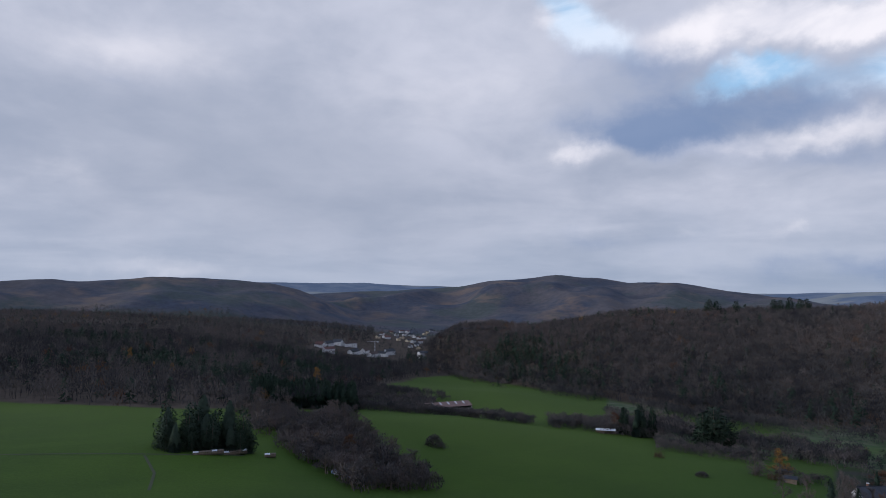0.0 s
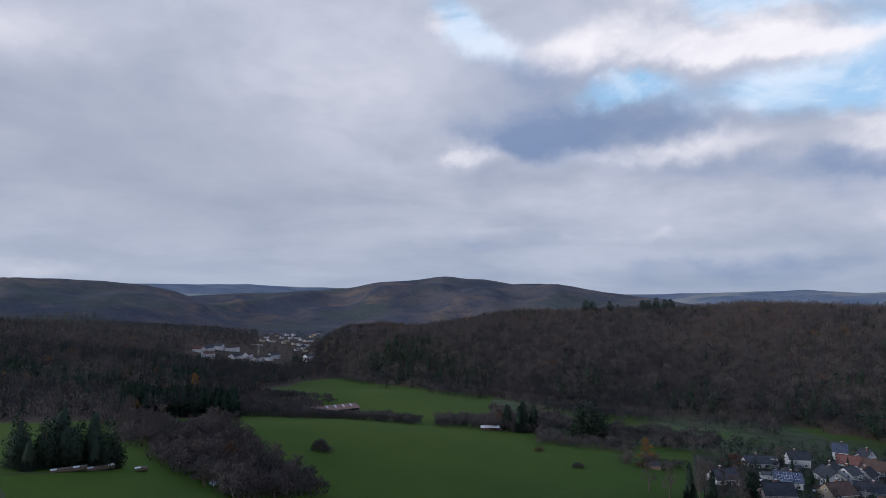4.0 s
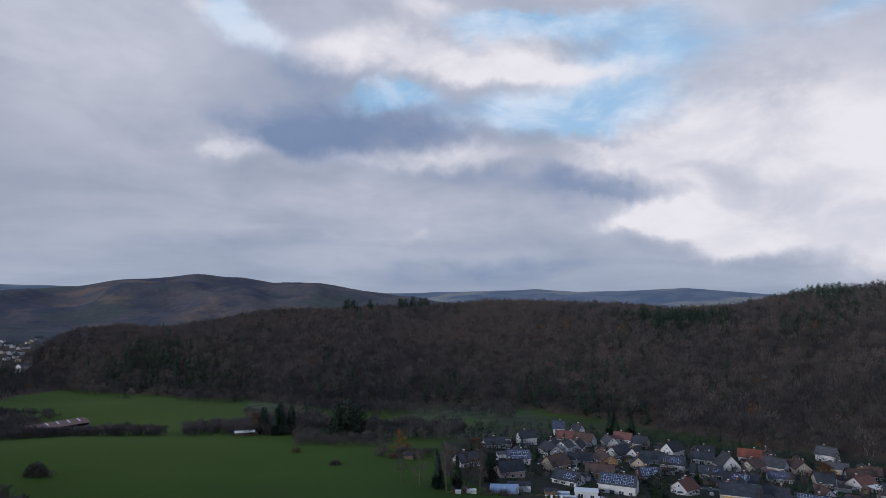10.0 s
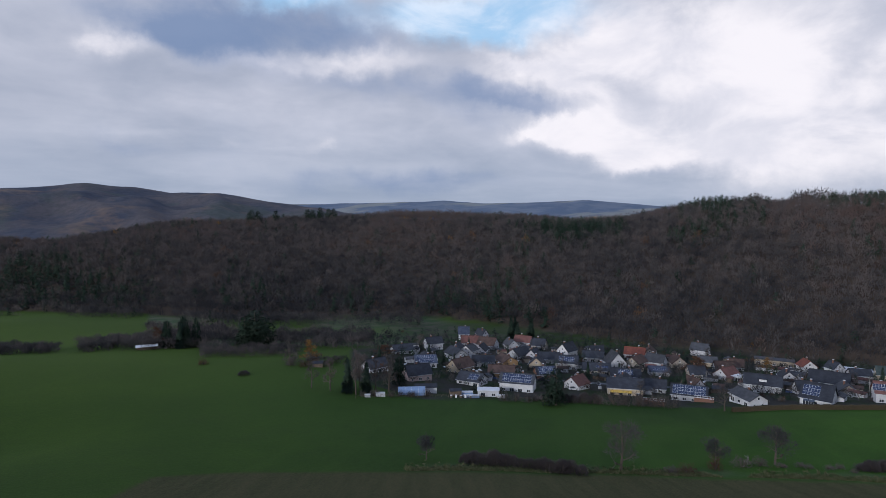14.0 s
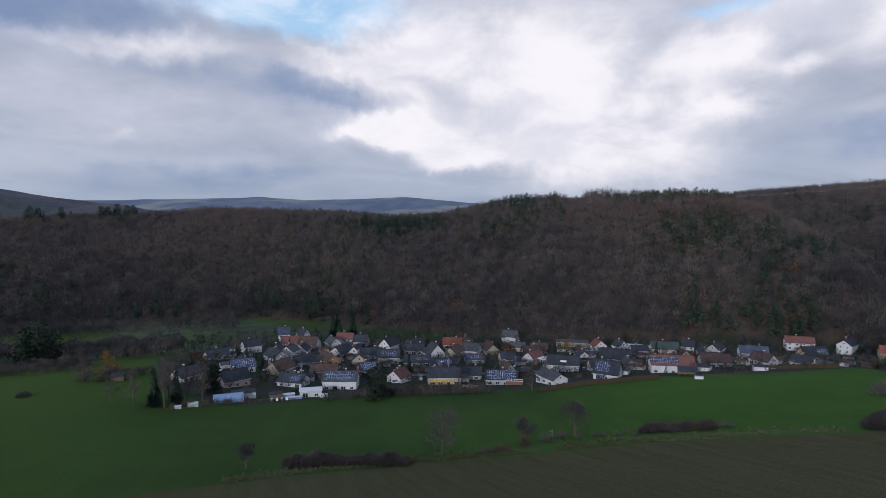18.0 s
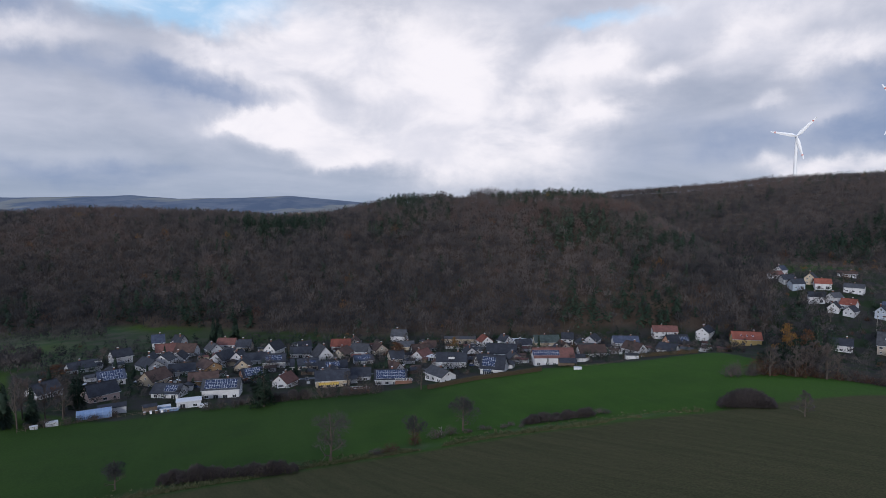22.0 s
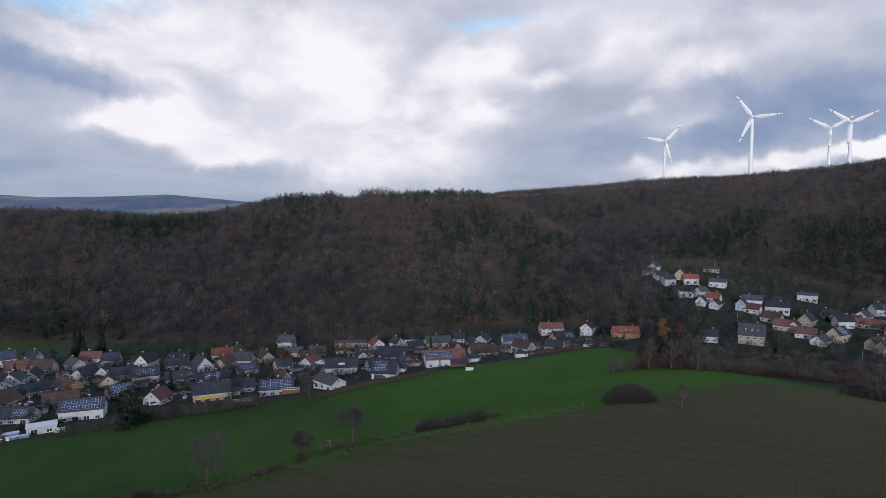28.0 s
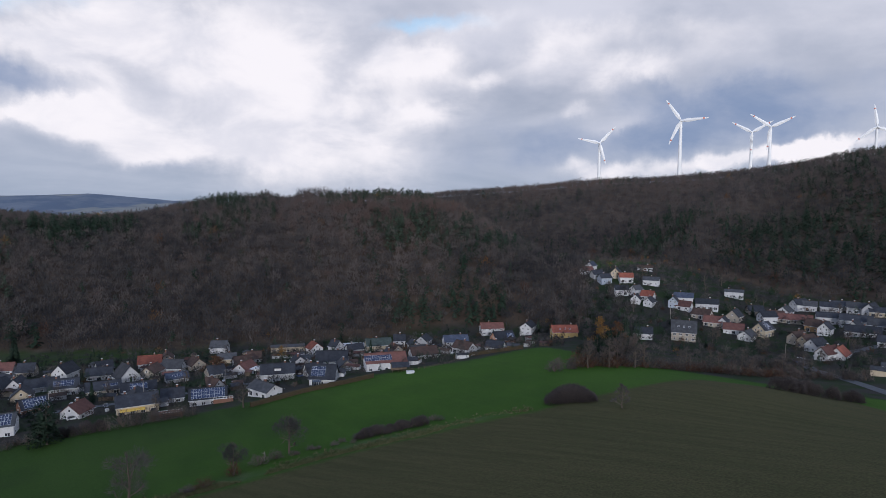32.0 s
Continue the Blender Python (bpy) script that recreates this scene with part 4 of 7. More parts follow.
WALL_WORDS = {"white": "white plastered", "cream": "cream plastered", "pink": "pale pink", "salmon": "salmon orange", "yellow": "yellow plastered", "beige": "beige", "ochre": "ochre brown", "grey": "grey plastered", "brick": "brick", "blue": "pale blue"}


def house(x, y, turn, length=13, width=9, eave=3.4, pitch=38, wall="white", roof="slate", solar=None, dormer=False, group="village houses", windows=True, extra="", chimney=0.25, awning=False, glasshouse=False, skylights=0):
    """A detached house; its ridge runs along local x and its garden front looks to local -y."""
    seed = random.Random(int(abs(x) * 31 + abs(y) * 17))
    words = f"{WALL_WORDS[wall]} house with {ROOF_WORDS[roof]} gable roof"
    words += " and solar panels" if solar else " and dormer" if dormer else extra
    h = thing("house", words, "house", x, y, turn, group=group, sink=0.3)
    a, b = length / 2, width / 2
    rise = b * math.tan(radians(pitch))
    low = -3.0
    bm = bmesh.new()
    pts = [(-a, -b, low), (a, -b, low), (a, b, low), (-a, b, low), (-a, -b, eave), (a, -b, eave), (a, b, eave), (-a, b, eave), (-a, 0, eave + rise - 0.05), (a, 0, eave + rise - 0.05)]
    v = [bm.verts.new(p) for p in pts]
    for f in ((3, 2, 1, 0), (0, 1, 5, 4), (2, 3, 7, 6), (1, 2, 6, 9, 5), (3, 0, 4, 8, 7), (4, 5, 9, 8), (6, 7, 8, 9)):
        bm.faces.new([v[i] for i in f])
    part("wall", bm, WALLS[wall], h)
    bm = bmesh.new()
    o, s = 0.55, math.tan(radians(pitch))
    top = eave + rise + 0.2
    slab(bm, [(-a - o, -b - o, eave - o * s + 0.2), (a + o, -b - o, eave - o * s + 0.2), (a + o, 0, top), (-a - o, 0, top)], 0.2)
    slab(bm, [(a + o, b + o, eave - o * s + 0.2), (-a - o, b + o, eave - o * s + 0.2), (-a - o, 0, top), (a + o, 0, top)], 0.2)
    roof_ob = part("roof", bm, ROOFS[roof], h)
    bm = bmesh.new()
    rod(bm, (-a - o, 0, top + 0.02), (a + o, 0, top + 0.02), 0.16, 0.16, 6)
    part("ridge_cap", bm, ROOFS[roof], roof_ob)
    for side in (-1, 1):
        bm = bmesh.new()
        rod(bm, (-a - o, side * (b + o + 0.06), eave - o * s + 0.06), (a + o, side * (b + o + 0.06), eave - o * s + 0.06), 0.09, 0.09, 6)
        part("gutter", bm, PALE_METAL, roof_ob)
    if chimney is not None:
        bm = bmesh.new()
        cx, cy = length * (seed.uniform(-0.3, 0.3) if chimney == 0.25 else chimney), 0.9
        box(bm, cx - 0.35, cx + 0.35, cy - 0.35, cy + 0.35, eave + rise - 1.6, eave + rise + 1.1)
        c = part("chimney", bm, BRICK, h)
        bm = bmesh.new()
        box(bm, cx - 0.45, cx + 0.45, cy - 0.45, cy + 0.45, eave + rise + 1.1, eave + rise + 1.25)
        part("cap", bm, PALE_METAL, c)
    if windows:
        floors = [1.4] if eave < 4.4 else [1.4, 4.1]
        for zf in floors:
            n = max(2, int(length // 3.6))
            for i in range(n):
                px = -a + (i + 0.5) * length / n
                kind = seed.choice(("small", "wide", "wide", "tall" if zf < 2 else "wide"))
                if zf + 0.7 < eave:
                    put_window(kind, h, pose(px, -b - 0.01, zf + (0.0 if kind != "tall" else -0.25)))
            for side, rot in ((-1, -90), (1, 90)):
                for q in (-0.22, 0.22):
                    put_window("small", h, pose(side * (a + 0.01), q * width, zf, 0, 0, rot))
        for side, rot in ((-1, -90), (1, 90)):
            if rise > 2.4:
                put_window("small", h, pose(side * (a + 0.01), 0, eave + min(1.1, rise * 0.35), 0, 0, rot))
        for q in (-0.25, 0.25):
            put_window("small", h, pose(q * length, b + 0.01, 1.4, 0, 0, 180))
        bm = bmesh.new()
        box(bm, -0.5, 0.5, b - 0.04, b + 0.06, -0.1, 2.0)
        part("door", bm, WOOD, h)
    tilt = pose(0, 0, 0, pitch, 0, 0)
    run = (b + o) / math.cos(radians(pitch))
    if solar:
        cols, rows, shift = min(solar[0], int(length / 1.06)), min(solar[1], int((run - 0.5) / 1.72)), solar[2]
        for i in range(cols):
            for j in range(rows):
                up = run * 0.52 + (j - (rows - 1) / 2) * 1.72
                p = part_of("solar_panel", PANEL, roof_ob)
                p.matrix_local = Matrix.Translation((shift + (i - (cols - 1) / 2) * 1.06, -b - o, eave - o * s + 0.2)) @ tilt @ pose(0, up, 0.07)
    for i in range(skylights):
        p = part_of("skylight", WINDOWS["small"][0], roof_ob)
        p.matrix_local = Matrix.Translation(((i - (skylights - 1) / 2) * 3.2, -b - o, eave - o * s + 0.2)) @ tilt @ pose(0, run * 0.5, 0.06, -90, 0, 0)
        part_of("pane", WINDOWS["small"][1], p)
    if dormer:
        dz = eave + rise * 0.18
        bm = bmesh.new()
        box(bm, -1.6, 1.6, -b * 0.75, 0, dz, dz + 1.7)
        d = part("dormer", bm, WALLS["white"], h)
        bm = bmesh.new()
        slab(bm, [(-1.9, -b * 0.75 - 0.4, dz + 1.72), (1.9, -b * 0.75 - 0.4, dz + 1.72), (1.9, 0.2, dz + 2.3), (-1.9, 0.2, dz + 2.3)], 0.15)
        part("roof", bm, ROOFS[roof], d)
        for q in (-0.75, 0.75):
            w = part_of("window", WINDOWS["small"][0], d)
            w.matrix_local = pose(q, -b * 0.75 - 0.01, dz + 0.9)
    if awning:
        bm = bmesh.new()
        slab(bm, [(-a * 0.85, -b - 1.9, 2.5), (a * 0.35, -b - 1.9, 2.5), (a * 0.35, -b - 0.02, 3.1), (-a * 0.85, -b - 0.02, 3.1)], 0.08)
        part("awning", bm, AWNING, h, "yellow cloth awning")
    if glasshouse:
        bm = bmesh.new()
        gx = -a * 0.35
        for k in range(5):
            rod(bm, (gx - 2 + k, -b - 2.2, -0.2), (gx - 2 + k, -b - 2.2, 2.3), 0.06, 0.06, 4)
            rod(bm, (gx - 2 + k, -b - 2.2, 2.3), (gx - 2 + k, -b - 0.02, 3.0), 0.06, 0.06, 4)
        g = part("conservatory", bm, PAINT, h, "white conservatory frame")
        bm = bmesh.new()
        slab(bm, [(gx - 2.1, -b - 2.3, 2.36), (gx + 2.1, -b - 2.3, 2.36), (gx + 2.1, -b - 0.03, 3.08), (gx - 2.1, -b - 0.03, 3.08)], 0.04)
        box(bm, gx - 2, gx + 2, -b - 2.16, -b - 2.12, 0, 2.25)
        part("pane", bm, GLASS, g)
    return h


AWNING = speckled("yellow_awning_cloth", (0.55, 0.36, 0.08), (0.66, 0.46, 0.12), 1.5)


def flat_house(x, y, turn, length, width, tall, wall="white", label="white flat-roofed cabin with dark windows", n=2, category="cabin", name="flat_roofed_cabin"):
    h = thing(name, label, category, x, y, turn, sink=0.2)
    a, b = length / 2, width / 2
    bm = bmesh.new()
    box(bm, -a, a, -b, b, -2.5, tall)
    part("wall", bm, WALLS[wall], h)
    bm = bmesh.new()
    box(bm, -a - 0.3, a + 0.3, -b - 0.3, b + 0.3, tall, tall + 0.28)
    part("roof", bm, PALE_METAL if wall == "white" else ROOFS["grey"], h)
    for i in range(n):
        put_window("tall" if i == 0 else "wide", h, pose(-a + (i + 0.5) * length / n, -b - 0.01, 1.25))
    return h


def shed(x, y, turn, length, width, tall, roof="slate", wall=None, label="timber garden shed with a low pitched roof", open_front=False):
    h = thing("garden_shed", label, "shed", x, y, turn, sink=0.15)
    a, b = length / 2, width / 2
    bm = bmesh.new()
    if open_front:
        box(bm, -a, a, b - 0.15, b, -0.5, tall)
        for q in (-a, -a / 3, a / 3, a - 0.15):
            box(bm, q, q + 0.15, -b, -b + 0.15, -0.5, tall)
    else:
        box(bm, -a, a, -b, b, -1.0, tall)
    part("wall", bm, WALLS[wall] if wall else WOOD, h)
    bm = bmesh.new()
    slab(bm, [(-a - 0.3, -b - 0.3, tall - 0.05), (a + 0.3, -b - 0.3, tall - 0.05), (a + 0.3, 0, tall + b * 0.45), (-a - 0.3, 0, tall + b * 0.45)], 0.1)
    slab(bm, [(a + 0.3, b + 0.3, tall - 0.05), (-a - 0.3, b + 0.3, tall - 0.05), (-a - 0.3, 0, tall + b * 0.45), (a + 0.3, 0, tall + b * 0.45)], 0.1)
    part("roof", bm, ROOFS[roof], h)
    return h


# ---- the village in the valley ----
house(174.3, 264.8, 2, 11.3, 8.5, 2.9, 40, "white", "slate")
house(250.8, 311.9, -19, 10.4, 8.5, 4.7, 38, "white", "slate")
house(206.4, 263.8, -30, 11.3, 9.5, 3.3, 35, "grey", "blue", solar=(9, 3, 0))
house(182.6, 240.0, -15, 12.2, 8.5, 3.7, 42, "pink", "slate")
house(215.4, 244.7, 3, 11.8, 9.5, 3.4, 40, "cream", "brown")
house(201.4, 220.1, -70, 12.2, 9.5, 2.8, 32, "white", "slate", solar=(5, 2, 2))
house(211.8, 199.3, -57, 15.7, 10.4, 4.6, 32, "white", "grey", solar=(13, 3, 0))
house(226.3, 224.5, -50, 13.1, 9.5, 3.3, 30, "ochre", "brown")
house(296.7, 333.4, -40, 7.4, 8.5, 5.1, 45, "white", "blue")
house(281.7, 309.2, -47, 12.2, 8.5, 3.4, 42, "white", "rust")
house(304.1, 322.2, 99, 6.6, 7.6, 5.1, 45, "white", "slate")
house(286.6, 297.6, -69, 12.2, 9.5, 3.3, 42, "white", "brown")
house(241.0, 277.9, -104, 12.6, 9.5, 3.3, 35, "grey", "slate")
house(250.4, 276.4, 18, 7.8, 8.5, 5.1, 35, "white", "grey")
house(297.0, 286.3, 71, 8.2, 7.6, 3.8, 42, "white", "grey")
house(310.0, 286.8, -67, 11.3, 8.5, 5.1, 38, "white", "rust")
house(314.7, 276.2, -67, 8.2, 8.5, 3.6, 42, "beige", "slate")
house(308.0, 247.4, 4, 10.4, 8.5, 4.7, 45, "white", "slate")
house(273.9, 256.8, 3, 11.8, 9.5, 3.4, 38, "grey", "slate")
house(277.9, 248.6, 22, 8.7, 7.6, 3.6, 45, "white", "slate")
house(251.4, 246.1, -109, 11.8, 9.5, 3.3, 30, "ochre", "brown")
house(238.3, 251.2, -43, 12.2, 9.5, 3.3, 30, "grey", "slate")
house(245.0, 211.0, -34, 10.4, 9.5, 3.1, 32, "brick", "slate", solar=(8, 4, 0))
house(238.0, 185.0, 2, 8.8, 8.5, 3.1, 38, "white", "rust")
house(276.5, 222.2, -56, 12.2, 9.5, 4.2, 35, "white", "slate", solar=(8, 2, 0))
house(281.8, 238.6, -50, 13.9, 9.5, 3.3, 32, "grey", "slate")
house(306.9, 211.2, -123, 9.6, 10.4, 3.3, 48, "white", "grey")
house(247.3, 164.5, -53, 15.7, 10.4, 4.2, 33, "cream", "slate", awning=True)
house(280.5, 204.8, -54, 14.8, 9.5, 2.8, 32, "beige", "slate", solar=(6, 1, 3))
house(344.0, 221.8, -62, 12.2, 8.5, 3.4, 40, "white", "red")
house(318.9, 204.4, 5, 11.1, 8.5, 3.3, 38, "beige", "brown")
house(330.2, 198.4, -79, 10.4, 8.5, 3.8, 42, "white", "grey")
house(280.2, 186.0, -56, 14.8, 9.5, 2.9, 32, "grey", "slate", solar=(7, 2, 0))
house(306.9, 182.8, -49, 10.4, 7.6, 2.8, 30, "grey", "blue", solar=(6, 1, 0))
house(260.2, 139.6, -62, 14.8, 9.5, 3.3, 35, "white", "slate", solar=(14, 3, 0))
house(267.0, 116.5, -120, 13.3, 8.5, 3.4, 30, "white", "grey")
house(301.4, 125.0, -67, 15.7, 9.5, 4.7, 38, "white", "slate", dormer=True)
house(325.9, 153.9, -9, 10.4, 8.5, 3.3, 38, "white", "rust")
house(393.5, 204.1, -78, 10.4, 9.5, 4.7, 38, "white", "grey")
house(391.5, 138.1, -134, 7.4, 8.5, 4.9, 38, "white", "red")
house(283.6, 95.0, -83, 11.3, 11.4, 3.3, 42, "white", "slate", solar=(6, 3, -2), glasshouse=True)
house(333.5, 107.3, -77, 16.5, 10.4, 4.9, 40, "white", "slate")
house(406.4, 128.5, 65, 6.6, 7.6, 4.2, 42, "white", "slate")
house(309.7, 72.3, -65, 20, 9.5, 4.6, 38, "white", "rust", solar=(13, 2, -4))
house(408.7, 100.1, -64, 16.5, 9.5, 4.7, 38, "cream", "green")
house(424.9, 89.0, -76, 7.4, 7.6, 5.1, 42, "white", "slate")
house(343.9, 58.7, -60, 14.8, 8.5, 3.4, 38, "white", "brown")
house(428.7, 72.7, -8, 11.8, 8.5, 3.8, 38, "grey", "slate")
house(408.7, 48.3, -68, 15.7, 8.5, 5.1, 38, "white", "blue")
house(360.7, 37.5, -122, 11.1, 8.5, 3.4, 38, "white", "brown")
house(460.7, 27.7, -73, 16.5, 8.5, 4.9, 38, "white", "rust")
house(421.7, 18.0, -60, 13.9, 10.4, 3.9, 42, "salmon", "slate", solar=(5, 2, 4))
house(457.2, 1.1, -16, 13.3, 8.5, 5.3, 36, "white", "slate")
house(425.4, -22.4, -79, 16.5, 9.5, 4.6, 38, "yellow", "red", skylights=3)
house(221.2, 305.9, -16, 12.2, 8.5, 2.8, 35, "grey", "slate")
house(310.3, 228.8, -62, 12.2, 8.5, 3.3, 36, "white", "slate")
house(339.8, 190.6, -129, 8.8, 8.5, 3.6, 40, "beige", "brown")
house(396.1, 112.7, -54, 10.4, 7.6, 3.6, 36, "white", "slate")

# lower houses and garages in the gaps of the village
infill = random.Random(52)
taken = [(o.location.x, o.location.y) for o in bpy.data.objects if o.parent is None and o.name.startswith("house")]
made = 0
while made < 22:
    az_ = infill.uniform(38, 88)
    r_ = infill.uniform(float(np.interp(az_, [38, 62, 78, 88], [300, 305, 325, 350])), 425)
    x_, y_ = polar(az_, r_)
    if all((x_ - a) ** 2 + (y_ - b) ** 2 > 14.5 ** 2 for a, b in taken):
        house(round(x_, 1), round(y_, 1), infill.choice((-50, -60, -40, 30, 35, -110)), infill.uniform(8, 11), infill.uniform(7, 8.5), infill.uniform(2.6, 3.4), infill.choice((34, 38, 42)), infill.choice(("white", "white", "grey", "beige", "cream")), infill.choice(("slate", "slate", "brown", "grey", "slate")))
        taken.append((x_, y_))
        made += 1

# ---- the houses in the side valley ----
house(414.3, -71.2, -98, 11, 9.3, 4, 34, "white", "slate", group="houses in the side valley")
house(415.0, -96.2, -103, 14.4, 11.2, 5.7, 48, "beige", "grey", skylights=3, group="houses in the side valley")
house(543.9, -47.6, -65, 9, 7.5, 3.1, 36, "white", "rust", group="houses in the side valley")
house(564.9, -53.3, -35, 7.5, 6.6, 4.2, 42, "white", "blue", group="houses in the side valley")
house(531.2, -54.6, -66, 9, 7.5, 2.9, 40, "grey", "slate", group="houses in the side valley")
house(531.3, -70.0, -18, 7.5, 7.5, 4.6, 45, "cream", "slate", group="houses in the side valley")
house(521.6, -76.2, -88, 10.5, 7.5, 4.2, 38, "white", "red", group="houses in the side valley")
house(571.3, -100.0, -100, 12.8, 6.6, 2.8, 26, "white", "brown", group="houses in the side valley")
house(517.5, -95.4, -110, 12, 7.5, 4, 32, "white", "grey", group="houses in the side valley")
house(519.6, -59.4, -67, 9, 7.5, 4.2, 38, "blue", "slate", group="houses in the side valley")
house(496.3, -69.2, -88, 9.8, 7.5, 4.2, 36, "white", "slate", group="houses in the side valley")
house(495.3, -80.0, -49, 8.2, 6.6, 4.4, 40, "white", "grey", group="houses in the side valley")
house(486.8, -87.2, -120, 9, 7.5, 3.1, 42, "white", "red", group="houses in the side valley")
house(481.6, -77.9, -19, 7.5, 6.6, 3.1, 45, "white", "slate", group="houses in the side valley")
house(477.0, -86.8, -30, 9, 6.6, 2.9, 42, "white", "slate", group="houses in the side valley")
house(475.7, -103.4, -22, 7.5, 6.6, 4.6, 45, "blue", "slate", group="houses in the side valley")
house(484.5, -112.3, -103, 12.8, 7.5, 4.4, 38, "white", "blue", group="houses in the side valley")
house(472.0, -110.0, -123, 9.8, 7.5, 2.9, 42, "white", "rust", group="houses in the side valley")
house(477.4, -126.7, -100, 15, 7.5, 4.4, 38, "white", "slate", group="houses in the side valley")
house(526.8, -160.8, -107, 13.6, 8.4, 4.6, 20, "white", "grey", group="houses in the side valley")
house(458.2, -118.7, -125, 11.9, 8.4, 3.1, 40, "beige", "brown", group="houses in the side valley")
house(445.1, -122.3, -115, 11, 8.4, 3.1, 40, "beige", "rust", group="houses in the side valley")
house(443.2, -128.2, -26, 8.5, 8.4, 3.3, 42, "white", "slate", group="houses in the side valley")
house(421.4, -136.4, -38, 11, 8.4, 2.9, 36, "white", "grey", group="houses in the side valley")
house(430.1, -148.9, -49, 11, 8.4, 4.8, 45, "cream", "slate", solar=(5, 3, 0), group="houses in the side valley")
house(433.2, -131.7, -107, 11.9, 8.4, 2.9, 38, "white", "rust", group="houses in the side valley")
house(461.8, -162.5, -79, 10.2, 8.4, 4.6, 38, "white", "slate", group="houses in the side valley")
house(459.2, -140.4, -37, 9.3, 8.4, 3.7, 45, "beige", "slate", group="houses in the side valley")
house(414.8, -163.7, -54, 11, 7.4, 4.2, 42, "beige", "brown", group="houses in the side valley")
house(406.4, -165.8, -54, 11, 7.4, 4.2, 42, "cream", "brown", group="houses in the side valley")
house(397.4, -166.8, -55, 11, 7.4, 4.2, 42, "white", "slate", group="houses in the side valley")
house(372.6, -162.1, -56, 11.9, 7.4, 4.4, 42, "white", "rust", group="houses in the side valley")
house(374.4, -168.9, -39, 11, 8.4, 3.1, 42, "white", "red", group="houses in the side valley")
house(463.9, -181.6, -111, 20.4, 9.3, 2.9, 34, "beige", "rust", group="houses in the side valley")
house(441.7, -186.6, -133, 12.8, 8.4, 4, 42, "ochre", "brown", group="houses in the side valley")
house(433.0, -187.6, -38, 9.3, 7.4, 4.6, 45, "white", "slate", group="houses in the side valley")
house(461.8, -204.2, -106, 18.7, 8.4, 4.6, 34, "white", "slate", group="houses in the side valley")
house(450.3, -213.7, -110, 18.7, 8.4, 4.6, 36, "white", "slate", group="houses in the side valley")
house(498.0, -197.8, -72, 10.2, 8.4, 4.6, 40, "white", "slate", group="houses in the side valley")
house(496.0, -202.7, -112, 11.9, 8.4, 4, 36, "white", "grey", group="houses in the side valley")
house(485.1, -183.3, -41, 10.2, 8.4, 2.9, 40, "white", "grey", group="houses in the side valley")
house(490.2, -216.3, -114, 13.6, 8.4, 4, 34, "white", "slate", group="houses in the side valley")
house(492.7, -223.4, -94, 11.9, 7.4, 4, 36, "white", "slate", group="houses in the side valley")
house(482.1, -231.4, -116, 15.3, 8.4, 4.2, 38, "grey", "grey", group="houses in the side valley")
house(475.3, -235.8, -46, 10.2, 8.4, 4.2, 45, "white", "slate", group="houses in the side valley")
house(468.6, -240.7, -117, 17, 8.4, 3.3, 34, "cream", "slate", group="houses in the side valley")
house(427.0, -227.3, -40, 11, 9.3, 4.2, 42, "white", "slate", group="houses in the side valley")
house(425.8, -205.8, -111, 18.7, 9.3, 3.1, 36, "grey", "slate", group="houses in the side valley")
house(437.6, -223.2, -117, 15.3, 9.3, 3.3, 38, "grey", "grey", group="houses in the side valley")
house(396.4, -206.1, -117, 11.9, 8.4, 3.1, 36, "white", "slate", group="houses in the side valley")
house(433.3, -205.2, -40, 10.2, 8.4, 4.4, 42, "white", "slate", group="houses in the side valley")
house(480.9, -161.0, -89, 10.2, 8.4, 3.1, 38, "beige", "slate", group="houses in the side valley")
house(470.6, -171.3, -110, 10.2, 8.4, 3.1, 38, "brick", "brown", group="houses in the side valley")


# ---- the far town in the valley ----
house(-221, 1058, -25, 16, 10, 6.0, 40, "white", "rust", group="houses of the far town", windows=False, chimney=None)
house(-222, 1135, 70, 26, 10, 5.0, 40, "white", "slate", group="houses of the far town", windows=False, chimney=None)
house(-211, 1171, -25, 19, 10, 7.0, 40, "white", "slate", group="houses of the far town", windows=False, chimney=None)
house(-189, 1175, 40, 26, 10, 7.0, 30, "white", "brown", group="houses of the far town", windows=False, chimney=None)
house(-184, 943, 40, 16, 10, 7.0, 30, "white", "rust", group="houses of the far town", windows=False, chimney=None)
house(-157, 1015, 70, 26, 10, 5.0, 40, "white", "slate", group="houses of the far town", windows=False, chimney=None)
house(-147, 1076, 70, 16, 10, 7.0, 40, "white", "brown", group="houses of the far town", windows=False, chimney=None)
house(-125, 1016, 70, 26, 10, 6.0, 30, "white", "brown", group="houses of the far town", windows=False, chimney=None)
house(-116, 1065, -25, 19, 10, 6.0, 30, "white", "slate", group="houses of the far town", windows=False, chimney=None)
house(-110, 1134, 40, 19, 10, 7.0, 40, "white", "grey", group="houses of the far town", windows=False, chimney=None)
house(-148, 1409, 70, 13, 8, 4.8, 30, "white", "rust", group="houses of the far town", windows=False, chimney=None)
house(-131, 1514, 70, 10, 8, 5.6, 30, "white", "grey", group="houses of the far town", windows=False, chimney=None)
house(-118, 1719, 70, 13, 8, 5.6, 30, "white", "rust", group="houses of the far town", windows=False, chimney=None)
house(-139, 1391, 10, 13, 8, 4.8, 30, "white", "rust", group="houses of the far town", windows=False, chimney=None)
house(-110, 1424, -60, 9, 8, 4.8, 30, "cream", "brown", group="houses of the far town", windows=False, chimney=None)
house(-101, 1590, 10, 10, 8, 4.8, 40, "white", "slate", group="houses of the far town", windows=False, chimney=None)
